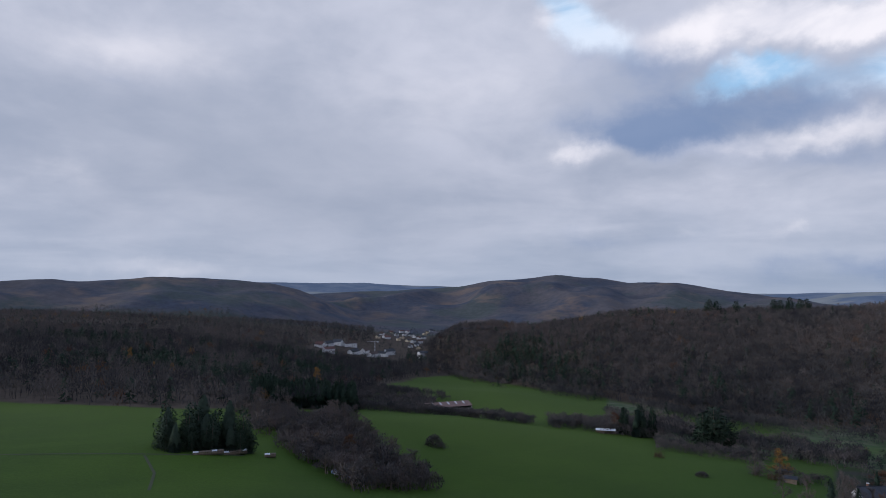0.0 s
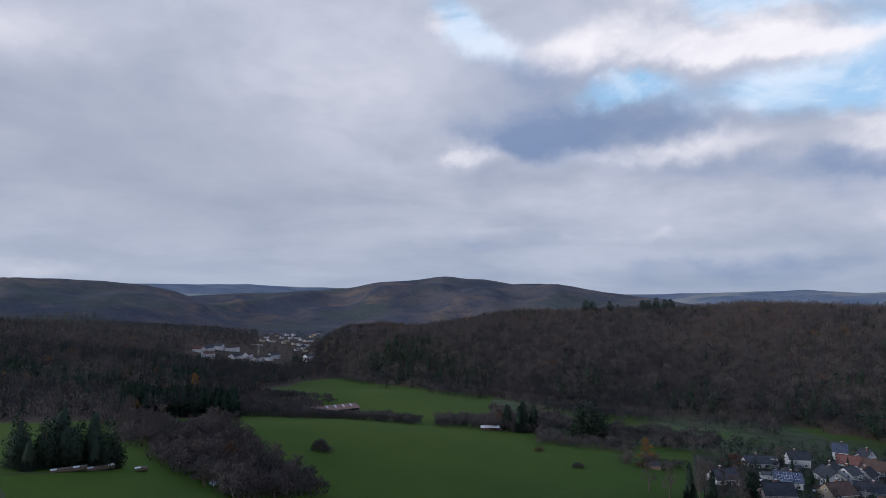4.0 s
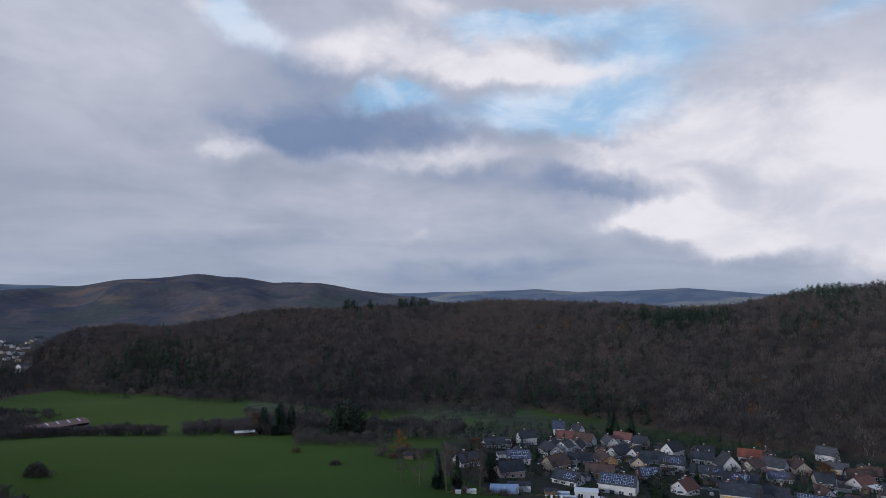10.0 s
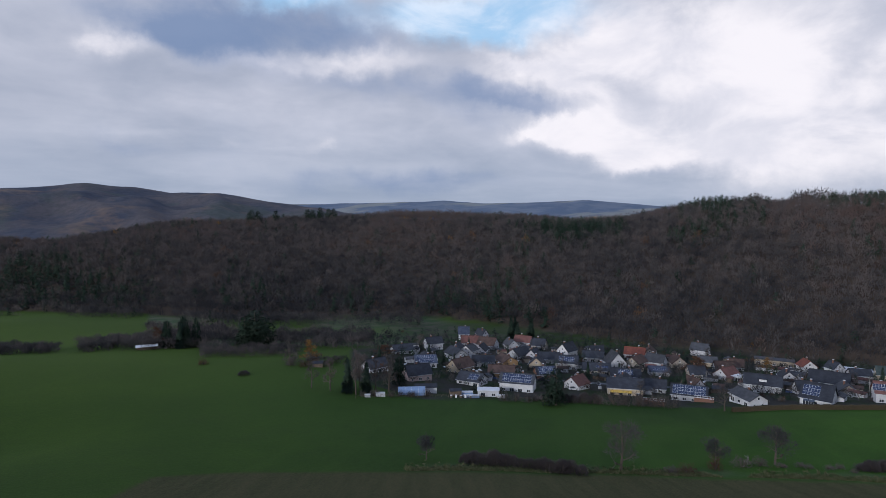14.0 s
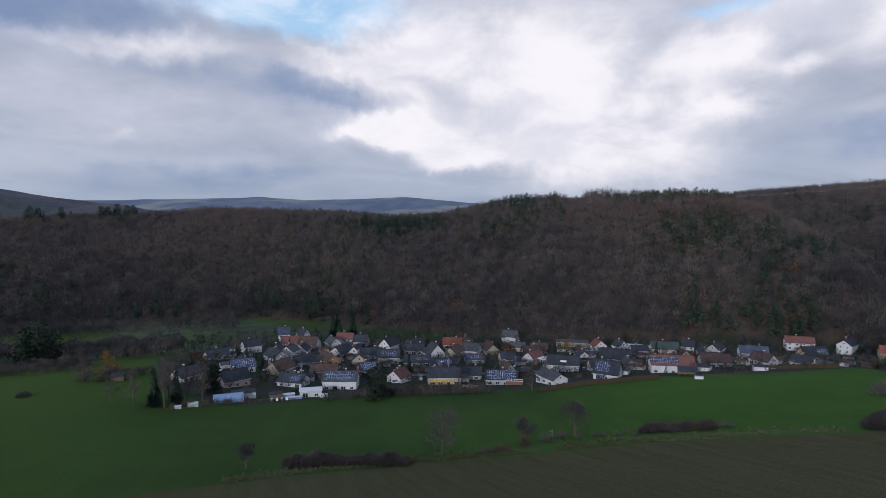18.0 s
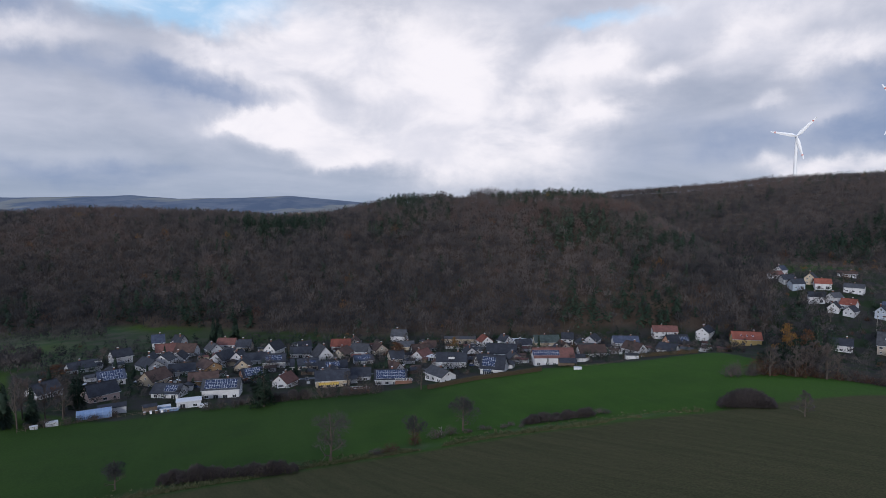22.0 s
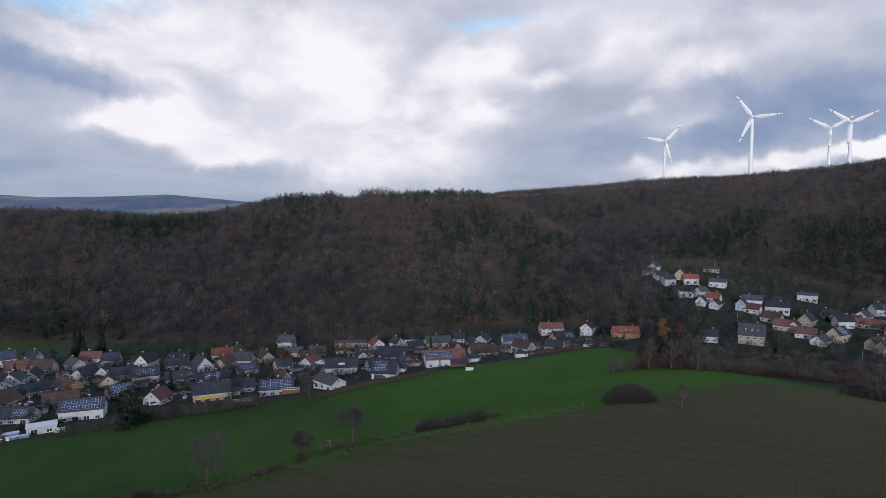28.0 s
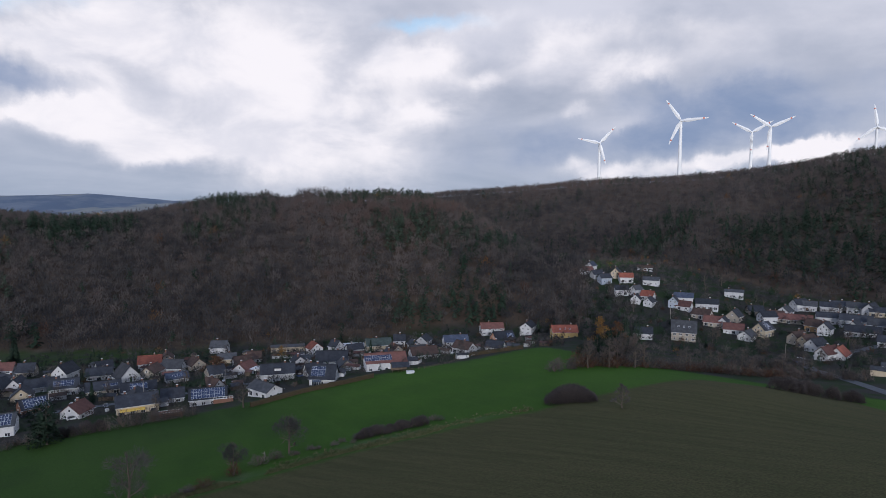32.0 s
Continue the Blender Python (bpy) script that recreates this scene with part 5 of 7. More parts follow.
house(-73, 1457, 70, 9, 8, 4.0, 40, "white", "rust", group="houses of the far town", windows=False, chimney=None)
house(-80, 1353, 70, 13, 8, 4.8, 30, "grey", "grey", group="houses of the far town", windows=False, chimney=None)
house(-80, 1263, -60, 9, 8, 4.0, 30, "white", "slate", group="houses of the far town", windows=False, chimney=None)
house(-62, 1245, 70, 9, 8, 4.8, 30, "cream", "grey", group="houses of the far town", windows=False, chimney=None)
house(-64, 1491, 10, 13, 8, 4.8, 30, "white", "grey", group="houses of the far town", windows=False, chimney=None)
house(-64, 1740, 70, 10, 8, 4.8, 30, "cream", "brown", group="houses of the far town", windows=False, chimney=None)
house(-45, 1039, 40, 18, 10, 7.0, 30, "white", "grey", group="houses of the far town", windows=False, chimney=None)
house(-160, 1379, 70, 10, 8, 4.8, 40, "cream", "grey", group="houses of the far town", windows=False, chimney=None)
house(-158, 1681, 10, 9, 8, 4.0, 40, "cream", "rust", group="houses of the far town", windows=False, chimney=None)
house(-114, 1568, -60, 13, 8, 5.6, 40, "grey", "slate", group="houses of the far town", windows=False, chimney=None)
house(-87, 1510, 70, 10, 8, 5.6, 40, "white", "grey", group="houses of the far town", windows=False, chimney=None)
house(-93, 1368, 70, 13, 8, 4.0, 30, "cream", "slate", group="houses of the far town", windows=False, chimney=None)
house(-65, 1352, 10, 10, 8, 5.6, 40, "white", "brown", group="houses of the far town", windows=False, chimney=None)
house(-69, 1291, 10, 9, 8, 4.8, 40, "white", "slate", group="houses of the far town", windows=False, chimney=None)
house(-69, 1692, -60, 10, 8, 5.6, 30, "cream", "slate", group="houses of the far town", windows=False, chimney=None)
house(-54, 1801, 10, 10, 8, 4.0, 40, "grey", "slate", group="houses of the far town", windows=False, chimney=None)
house(-114, 1376, -60, 9, 8, 5.6, 40, "cream", "slate", group="houses of the far town", windows=False, chimney=None)
house(-163, 1492, -25, 10, 8, 4.0, 40, "white", "brown", group="houses of the far town", windows=False, chimney=None)
house(-134, 1725, 40, 13, 8, 4.8, 30, "white", "rust", group="houses of the far town", windows=False, chimney=None)


# ---- single trees: unit-high templates, placed one by one ----
def tris_mesh(name, tris, mat, tone=0.5, spread=0.0, middle=(0, 0, 0.45), size=(0.4, 0.4, 0.5)):
    tris, normals = soften(tris, middle, size)
    v = tris.astype(np.float32).reshape(-1, 3)
    me = bpy.data.meshes.new(name)
    me.vertices.add(len(v))
    me.vertices.foreach_set("co", v.ravel())
    me.loops.add(len(v))
    me.loops.foreach_set("vertex_index", np.arange(len(v), dtype=np.int32))
    me.polygons.add(len(v) // 3)
    me.polygons.foreach_set("loop_start", np.arange(0, len(v), 3, dtype=np.int32))
    me.update(calc_edges=True)
    if mat is NEEDLES:
        me.attributes.new("custom_normal", "FLOAT_VECTOR", "POINT").data.foreach_set("vector", normals.astype(np.float32).ravel())
    t = np.clip(np.repeat(np.random.default_rng(5).normal(tone, spread + 1e-6, len(v) // 3), 3), 0, 1)
    me.attributes.new("tint", "FLOAT", "POINT").data.foreach_set("value", t.astype(np.float32))
    me.materials.append(mat)
    return me


def limbs(seed, levels=3, start=0.22, lean=0.9, width=0.32):
    """Forking limbs of a unit-high tree: a list of (from, to, thickness) and the tips of the last forks."""
    g = np.random.default_rng(seed)
    out, tips = [], []

    def grow(p, d, length, thick, level):
        q = p + d * length
        out.append((p, q, thick, thick * 0.62, level))
        if level == 0:
            tips.append((q, d))
            return
        for _ in range(3 if level > 1 else 4):
            e = d * 0.75 + g.normal(size=3) * 0.42 * lean + np.array([0, 0, 0.18])
            e /= np.linalg.norm(e)
            f = g.uniform(0.35, 0.95)
            grow(p + d * length * f, e, length * g.uniform(0.55, 0.78), thick * 0.55, level - 1)
    trunk = [np.array([0, 0, -0.03]), np.array([0.01, 0.0, start]), np.array([0.0, 0.015, start + 0.25]), np.array([0.01, 0.0, 0.78])]
    rad = [0.026, 0.021, 0.014, 0.006]
    for i in range(3):
        out.append((trunk[i], trunk[i + 1], rad[i], rad[i + 1], 9))
    for i in range(9):
        f = i / 8
        a = i * 2.4 + g.uniform(-0.4, 0.4)
        d = np.array([math.cos(a) * (1 - 0.55 * f), math.sin(a) * (1 - 0.55 * f), 0.55 + 0.5 * f])
        d /= np.linalg.norm(d)
        grow(np.array([0, 0, start + (0.80 - start) * f]), d, width * (0.62 - 0.30 * f), 0.011 * (1.1 - 0.5 * f), levels - 1)
    return out, tips


def broadleaf(seed, twig_mat, twigs, tone, start=0.22, leaf=False, width=0.32):
    segs, tips = limbs(seed, start=start, width=width)
    bm = bmesh.new()
    for p, q, a, b, level in segs:
        rod(bm, p, q, a, b, 5 if level > 1 else 3)
    trunk = bpy.data.meshes.new("trunk")
    bm.to_mesh(trunk)
    bm.free()
    trunk.materials.append(BARK)
    g = np.random.default_rng(seed + 1)
    tris = []
    for q, d in tips:
        for _ in range(twigs):
            e = d + g.normal(size=3) * (0.9 if leaf else 0.55)
            e /= np.linalg.norm(e)
            p = q + g.normal(size=3) * (0.028 if leaf else 0.018)
            n = g.uniform(0.016, 0.03) if leaf else g.uniform(0.05, 0.11)
            s = np.cross(e, g.normal(size=3))
            s *= (0.012 if leaf else 0.0030) / (np.linalg.norm(s) + 1e-9)
            tris.append((p - s, p + s, p + e * n))
    return trunk, tris_mesh("crown", tris, twig_mat, tone, 0.18)


def conifer(seed, width, tone, sprays=520, blunt=0.8):
    bm = bmesh.new()
    rod(bm, (0, 0, -0.03), (0, 0, 0.97), 0.02, 0.003, 6)
    trunk = bpy.data.meshes.new("trunk")
    bm.to_mesh(trunk)
    bm.free()
    trunk.materials.append(BARK)
    g = np.random.default_rng(seed)
    tris = []
    for i in range(sprays):
        f = ((i + g.uniform()) / sprays) ** 1.25
        zz = 0.06 + 0.93 * f
        a = g.uniform(0, 6.283)
        reach = (width * (1.0 - f) ** blunt + 0.012) * g.uniform(0.55, 1.08)
        d, t = np.array([math.cos(a), math.sin(a), 0]), np.array([-math.sin(a), math.cos(a), 0])
        tip = np.array([0, 0, zz - reach * 0.28]) + d * reach
        mid = np.array([0, 0, zz]) + d * reach * g.uniform(0.25, 0.6)
        s = t * g.uniform(0.018, 0.045)
        tris.append((mid - s, mid + s, tip))
        tris.append((mid + np.array([0, 0, 0.02]), mid + s * 0.8 + d * 0.01, tip - np.array([0, 0, g.uniform(0.01, 0.04)]) + s))
    return trunk, tris_mesh("crown", tris, NEEDLES, tone, 0.2)


def round_evergreen(seed, tone, count=1900):
    """A full-skirted fir or pine: a blunt crown of many overlapping needle sprays."""
    bm = bmesh.new()
    rod(bm, (0, 0, -0.03), (0, 0, 0.9), 0.022, 0.005, 6)
    trunk = bpy.data.meshes.new("trunk")
    bm.to_mesh(trunk)
    bm.free()
    trunk.materials.append(BARK)
    g = np.random.default_rng(seed)
    lobes = [(g.uniform(-0.2, 0.2), g.uniform(-0.2, 0.2), g.uniform(0.08, 0.3), g.uniform(0.16, 0.22)) for _ in range(7)] + [(g.uniform(-0.14, 0.14), g.uniform(-0.14, 0.14), g.uniform(0.28, 0.64), g.uniform(0.16, 0.24)) for _ in range(9)] + [(0, 0, 0.72, 0.2), (0.02, 0, 0.84, 0.12)]
    tris = []
    for i in range(count):
        cx, cy, cz, cr = lobes[g.integers(len(lobes))]
        d = g.normal(size=3)
        d /= np.linalg.norm(d)
        p = np.array([cx, cy, cz]) + d * cr * np.array([1, 1, 0.85]) * g.uniform(0.6, 1.0)
        p[2] = max(p[2], 0.02)
        e = d * np.array([1, 1, 0.4]) + np.array([0, 0, -0.15]) + g.normal(size=3) * 0.35
        e *= g.uniform(0.035, 0.075) / np.linalg.norm(e)
        s = np.cross(e, g.normal(size=3))
        s *= g.uniform(0.010, 0.022) / (np.linalg.norm(s) + 1e-9)
        tris.append((p - s, p + s, p + e))
    return trunk, tris_mesh("crown", tris, NEEDLES, tone, 0.22)


def shrub_template(seed, mat, tone, count=420, dense=False):
    g = np.random.default_rng(seed)
    bm = bmesh.new()
    for _ in range(9):
        a = g.uniform(0, 6.283)
        rod(bm, (0, 0, -0.05), (0.3 * math.cos(a), 0.3 * math.sin(a), g.uniform(0.45, 0.8)), 0.022, 0.006, 3)
    stems = bpy.data.meshes.new("stem")
    bm.to_mesh(stems)
    bm.free()
    stems.materials.append(BARK)
    tris = []
    for _ in range(count):
        d = g.normal(size=3)
        d[2] = abs(d[2])
        d /= np.linalg.norm(d)
        p = d * np.array([0.5, 0.5, 0.92]) * g.uniform(0.6 if dense else 0.35, 0.97) * (1 + (0.05 if dense else 0.15) * math.sin(5 * math.atan2(d[1], d[0]) + seed))
        e = d + np.array([0, 0, 0.6]) + g.normal(size=3) * 0.4
        e *= (g.uniform(0.04, 0.09) if dense else g.uniform(0.07, 0.16)) / np.linalg.norm(e)
        s = np.cross(e, g.normal(size=3))
        s *= g.uniform(0.010, 0.022) / (np.linalg.norm(s) + 1e-9)
        tris.append((p - s, p + s, p + e))
    return stems, tris_mesh("foliage", tris, mat, tone, 0.2, (0, 0, 0.1), (0.5, 0.5, 0.9))


def full_crown(seed, tone, twigs, thin, start=0.2):
    """A bare tree whose fine twigs fill an even, rounded crown."""
    trunk, crown = broadleaf(seed, BARE, 6, tone, start, width=0.30)
    g = np.random.default_rng(seed + 5)
    tris = []
    lobes = [(*(g.normal(size=2) * 0.15), g.uniform(0.34, 0.82), g.uniform(0.09, 0.17)) for _ in range(11)] + [(0, 0, 0.5, 0.16), (0.03, 0.02, 0.7, 0.17)]
    for _ in range(twigs):
        d = g.normal(size=3)
        d /= np.linalg.norm(d)
        cx, cy, cz, cr = lobes[g.integers(len(lobes))]
        p = np.array([cx, cy, cz]) + d * cr * np.array([1, 1, 0.9]) * g.uniform(0.2, 1.0) ** 0.6
        e = d + np.array([0, 0, 0.5]) + g.normal(size=3) * 0.45
        e *= g.uniform(0.04, 0.085) / np.linalg.norm(e)
        s = np.cross(e, g.normal(size=3))
        s *= thin / (np.linalg.norm(s) + 1e-9)
        tris.append((p - s, p + s, p + e))
    return trunk, tris_mesh("crown", tris, BARE, tone, 0.15)


TREES = {"round": [full_crown(64, 0.2, 2300, 0.0042, 0.14), full_crown(67, 0.12, 2300, 0.0044, 0.14)], "misty": [full_crown(72, 0.4, 2600, 0.0024, 0.1)], "bare": [broadleaf(60 + k, BARE, 8, 0.3 + 0.17 * k) for k in range(4)],
         "wispy": [broadleaf(70 + k, BARE, 18, 0.45, 0.12, width=0.40) for k in range(2)],
         "rusty": [broadleaf(75 + k, RUST, 16, 0.12 + 0.12 * k, 0.16, True) for k in range(2)],
         "golden": [broadleaf(78, RUST, 16, 0.75, 0.18, True)],
         "spruce": [conifer(80 + k, 0.20 + 0.03 * k, 0.25 + 0.1 * k) for k in range(3)],
         "broad_conifer": [round_evergreen(90 + k, 0.15 + 0.2 * k) for k in range(3)],
         "fir": [conifer(95 + k, 0.30, 0.95, 1200, 0.55) for k in range(3)],
         "pine": [round_evergreen(140 + k, 0.72, 1500) for k in range(3)],
         "shrub": [shrub_template(100 + k, BARE, 0.3 + 0.2 * k) for k in range(3)],
         "thorn": [shrub_template(110 + k, THORN, 0.25 + 0.2 * k, 2300, True) for k in range(2)],
         "rust_shrub": [shrub_template(120, RUST, 0.05)],
         "evergreen_shrub": [shrub_template(130 + k, NEEDLES, 0.4 * k) for k in range(2)]}
TREE_WORDS = {"round": ("tree", "bare winter tree with a rounded crown of fine twigs"), "misty": ("tree", "tall bare tree with a thin misty crown of twigs"), "bare": ("tree", "bare grey-brown winter tree with a rounded crown"), "wispy": ("tree", "thin bare tree with a wispy see-through crown"), "rusty": ("tree", "tree holding its rust-brown autumn leaves"),
              "golden": ("tree", "birch with golden orange autumn leaves"), "spruce": ("conifer", "dark green pointed spruce tree"), "fir": ("conifer", "tall blue-green fir tree"), "broad_conifer": ("conifer", "broad dark evergreen conifer"), "pine": ("conifer", "blue-green pine with a lumpy rounded crown"),
              "shrub": ("shrub", "bare grey-brown winter shrub in a hedge"), "thorn": ("shrub", "dense dark purple-grey thorn bush"), "rust_shrub": ("shrub", "shrub with reddish-brown winter leaves"), "evergreen_shrub": ("shrub", "dark evergreen garden shrub")}
tree_dice = random.Random(11)


def tree(kind, x, y, tall, wide, label="", group=""):
    """A tree or shrub of that height and crown width."""
    word, text = TREE_WORDS[kind]
    t = new("evergreen" if word == "conifer" else word)
    unit = 1.0 if word == "shrub" else 0.40 if kind == "spruce" else 0.6 if kind == "fir" else 0.78 if kind in ("broad_conifer", "pine") else 0.72
    s = wide / unit
    t.matrix_world = pose(x, y, floor_at(x, y), 0, 0, tree_dice.uniform(0, 360)) @ Matrix.Diagonal((s, s, tall, 1))
    tagged(t, label or text, word, group)
    for me in tree_dice.choice(TREES[kind]):
        part_of(me.name.split(".")[0], me, t)
    return t


def belt(kind, rows, step, tall, wide, jitter=1.0, group=""):
    """Shrubs or trees in a line over points (x, y)."""
    for (xa, ya), (xb, yb) in zip(rows, rows[1:]):
        n = max(1, int(math.hypot(xb - xa, yb - ya) / step))
        for i in range(n):
            f = (i + tree_dice.uniform(0.2, 0.8)) / n
            h = tall * tree_dice.uniform(0.7, 1.2)
            tree(kind, xa + (xb - xa) * f + tree_dice.uniform(-jitter, jitter), ya + (yb - ya) * f + tree_dice.uniform(-jitter, jitter), h, wide * h / tall * tree_dice.uniform(0.85, 1.2), group=group)


# the field hedge below the village
FIELD_HEDGE = "trees of the field hedge"
tree("round", 109.3, 139.2, 8.6, 7.5, "small tree with a few greenish-brown leaves in the field hedge", FIELD_HEDGE)
tree("misty", 144.6, 96.7, 15.5, 13.5, group=FIELD_HEDGE)
tree("round", 167.3, 81.3, 9.5, 8.2, group=FIELD_HEDGE)
tree("round", 181.5, 71.2, 12.5, 10.5, group=FIELD_HEDGE)
tree("rust_shrub", 164.5, 80.0, 5.0, 4.4, group=FIELD_HEDGE)
tree("rust_shrub", 156.0, 83.6, 3.2, 6.5, group=FIELD_HEDGE)
tree("shrub", 152.5, 86.5, 2.4, 5.0, group=FIELD_HEDGE)
tree("shrub", 172.5, 76.5, 3.6, 6.0, group=FIELD_HEDGE)
tree("shrub", 177.0, 73.5, 3.0, 5.5, group=FIELD_HEDGE)
belt("thorn", [(115.5, 131), (132, 100)], 1.9, 4.4, 5.6, 0.9, FIELD_HEDGE)
belt("thorn", [(190, 53), (200.5, 35)], 1.5, 2.9, 4.2, 1.5, FIELD_HEDGE)
belt("shrub", [(178, 70), (186, 61), (204, 28)], 2.6, 1.7, 3.6, 1.6, FIELD_HEDGE)
for i in range(14):
    f = -1 + 2 * (i // 2) / 6
    tree("thorn", 210.8 + (i % 2) * 3.2 - abs(f) * 1.5, -12 - 5.4 * f, 5.9 * math.sqrt(1 - 0.66 * f * f), 6.4, "great dark purple-grey thorn thicket in the field", FIELD_HEDGE)
tree("wispy", 197.5, -26, 7.2, 6.5, group=FIELD_HEDGE)
tree("shrub", 186.0, 53.0, 1.6, 2.4, group=FIELD_HEDGE)
belt("thorn", [(238, -84), (243, -100), (244, -117)], 2.4, 5.2, 6.0, 1.5, FIELD_HEDGE)


def dead_branch(x, y):
    d = thing("fallen_branch", "bleached dead branch leaning in the field hedge", "branch", x, y)
    bm = bmesh.new()
    rod(bm, (-2.6, 0, 0.4), (0.6, 0.2, 1.6), 0.10, 0.12, 5)
    rod(bm, (0.6, 0.2, 0.0), (0.2, 0.1, 3.0), 0.17, 0.06, 5)
    rod(bm, (0.3, 0.1, 2.6), (2.0, 0.4, 0.2), 0.10, 0.05, 5)
    rod(bm, (0.3, 0.1, 2.2), (-1.8, 0.3, 3.4), 0.08, 0.03, 5)
    rod(bm, (-1.2, 0.1, 1.0), (-2.2, 0.3, 2.4), 0.06, 0.02, 5)
    part("limb", bm, BLEACHED, d)


BLEACHED = speckled("bleached_wood", (0.24, 0.225, 0.20), (0.36, 0.34, 0.31), 2, 0.9, 0.1, 0.3)
dead_branch(175.0, 75.9)

# the copse, conifers and scrub of the fields to the north-west
COPSE = "trees of the copse"
for i in range(78):
    f, g_ = tree_dice.random(), tree_dice.random()
    xa, ya = -74 + 44 * f, 262 - 52 * f
    xb, yb = -68 + 60 * f, 352 - 112 * f
    x_, y_ = xa + (xb - xa) * g_, ya + (yb - ya) * g_
    tree(tree_dice.choice(("bare", "bare", "bare", "wispy", "shrub", "rusty" if i % 9 == 0 else "bare")), x_, y_, tree_dice.uniform(9, 13) * (0.75 + 0.3 * g_), tree_dice.uniform(9, 13), group=COPSE)
for i in range(34):
    f = tree_dice.random()
    tree(tree_dice.choice(("bare", "bare", "wispy", "shrub")), -112 + 46 * f + tree_dice.uniform(-8, 8), 350 - 66 * f + tree_dice.uniform(-14, 14), tree_dice.uniform(8, 12), tree_dice.uniform(9, 12), group=COPSE)
tree("golden", -55.5, 262, 7.5, 6.5, "small tree with yellow leaves at the copse edge", COPSE)
for i in range(22):
    f, g_ = (i % 6) / 5 + tree_dice.uniform(-0.08, 0.08), (i // 6) / 3 + tree_dice.uniform(-0.15, 0.15)
    tall_ = (11, 14, 17, 18.5)[i // 6] * tree_dice.uniform(0.82, 1.1)
    tree("pine" if i % 4 else "fir", *polar(-24.0 + 6.0 * f, 246 + 9 * g_), tall_, tall_ * tree_dice.uniform(0.55, 0.72), "tall blue-green conifer in a dense clump", "conifer clump")
tree("golden", *polar(-27.3, 590), 17, 10, "tall birch with orange autumn leaves in the wood")
tree("golden", *polar(-25.5, 545), 11, 8, "birch with orange autumn leaves in the wood")
tree("golden", *polar(-24.0, 530), 12, 8, "birch with orange autumn leaves in the wood")
tree("golden", *polar(-12.0, 520), 17, 14, "broad beech with orange-brown autumn leaves")
for i in range(26):
    tree(tree_dice.choice(("bare", "wispy", "bare", "shrub")), *polar(tree_dice.uniform(-17.5, -8), tree_dice.uniform(292, 345)), tree_dice.uniform(7, 11), tree_dice.uniform(8, 11), group=COPSE)
for i in range(120):
    az_, r_ = tree_dice.uniform(-17.5, -8.6), tree_dice.uniform(383, 425)
    tree("spruce", *polar(az_, r_), tree_dice.uniform(14, 18), 6.5, "dark spruce in a dense plantation row", "spruce plantation")
scrub = []
for kind, az0, az1, r0, r1, n, tall, wide in (("shrub", -9, 7.5, 398, 428, 360, 6, 7), ("shrub", 9, 14, 396, 440, 120, 7, 8), ("shrub", 13.5, 18, 392, 440, 130, 8, 8), ("bare", -9.5, -1.5, 436, 540, 260, 8, 8), ("bare", 1.5, 5, 452, 470, 30, 5, 8), ("shrub", 18, 26.5, 350, 384, 150, 5, 8), ("shrub", 25, 31, 318, 345, 45, 4, 8), ("bare", -8, 0, 520, 560, 70, 7, 7),
                                              ("bare", 18, 33, 388, 455, 230, 9, 9), ("bare", 14, 20, 430, 500, 110, 9, 8)):
    for i in range(n):
        scrub.append((*polar(tree_dice.uniform(az0, az1), tree_dice.uniform(r0, r1)), tall * tree_dice.uniform(0.6, 1.25)))
SCRUB_SHAPES = [bare_shape(1, 0.44 + 0.05 * k, 120, 300 + k, 1.7) for k in range(3)]
scrub = np.array(scrub)
grove("field_scrub", scrub[:, :2], SCRUB_SHAPES, scrub[:, 2], rng.integers(0, 3, len(scrub)), rng.uniform(0.1, 0.7, len(scrub)), BARE, "grey-brown thorn scrub and small trees between the meadows", "scrub")
brush = []
for i in range(330):
    f, g_ = tree_dice.random(), tree_dice.random()
    xa, ya, xb, yb = -74 + 44 * f, 262 - 52 * f, -66 + 62 * f, 352 - 112 * f
    brush.append((xa + (xb - xa) * g_, ya + (yb - ya) * g_, tree_dice.uniform(5, 9)))
for i in range(120):
    brush.append((*polar(tree_dice.uniform(-18, -9), tree_dice.uniform(285, 350)), tree_dice.uniform(5, 9)))
brush = np.array(brush)
grove("copse_brush", brush[:, :2], SCRUB_SHAPES, brush[:, 2], rng.integers(0, 3, len(brush)), np.clip(rng.normal(0.58, 0.25, len(brush)), 0, 1), BARE, "grey-brown brushwood filling the copse", "scrub")
for q in range(9):
    tree("broad_conifer" if q % 3 else "spruce", 108 + tree_dice.uniform(-4, 16), 378 + tree_dice.uniform(-4, 10), tree_dice.uniform(15, 20), 8, group="conifers by the stream")
tree("broad_conifer", 150.1, 360, 25, 23, "great round dark evergreen by the meadow")
tree("broad_conifer", 156, 359, 20, 16, "great round dark evergreen by the meadow")
tree("broad_conifer", 145, 363, 21, 17, "great round dark evergreen by the meadow")
tree("rusty", 101, 385, 13, 12)
tree("wispy", 139.0, 290.5, 15, 6, "white-barked leafless birch tree")
tree("golden", 149.5, 288.6, 13, 12, "bushy tree with golden orange leaves at the field edge")
tree("rust_shrub", 146.0, 286.5, 4, 8)
tree("shrub", 154.5, 285.5, 4, 8)
tree("shrub", 140.5, 292.0, 4, 7)
tree("thorn", -7.8, 303, 6, 9)
tree("shrub", -4.5, 300, 4, 7)
tree("thorn", 111.8, 282.7, 2.4, 6)
tree("rust_shrub", 103.8, 315.4, 4, 6)

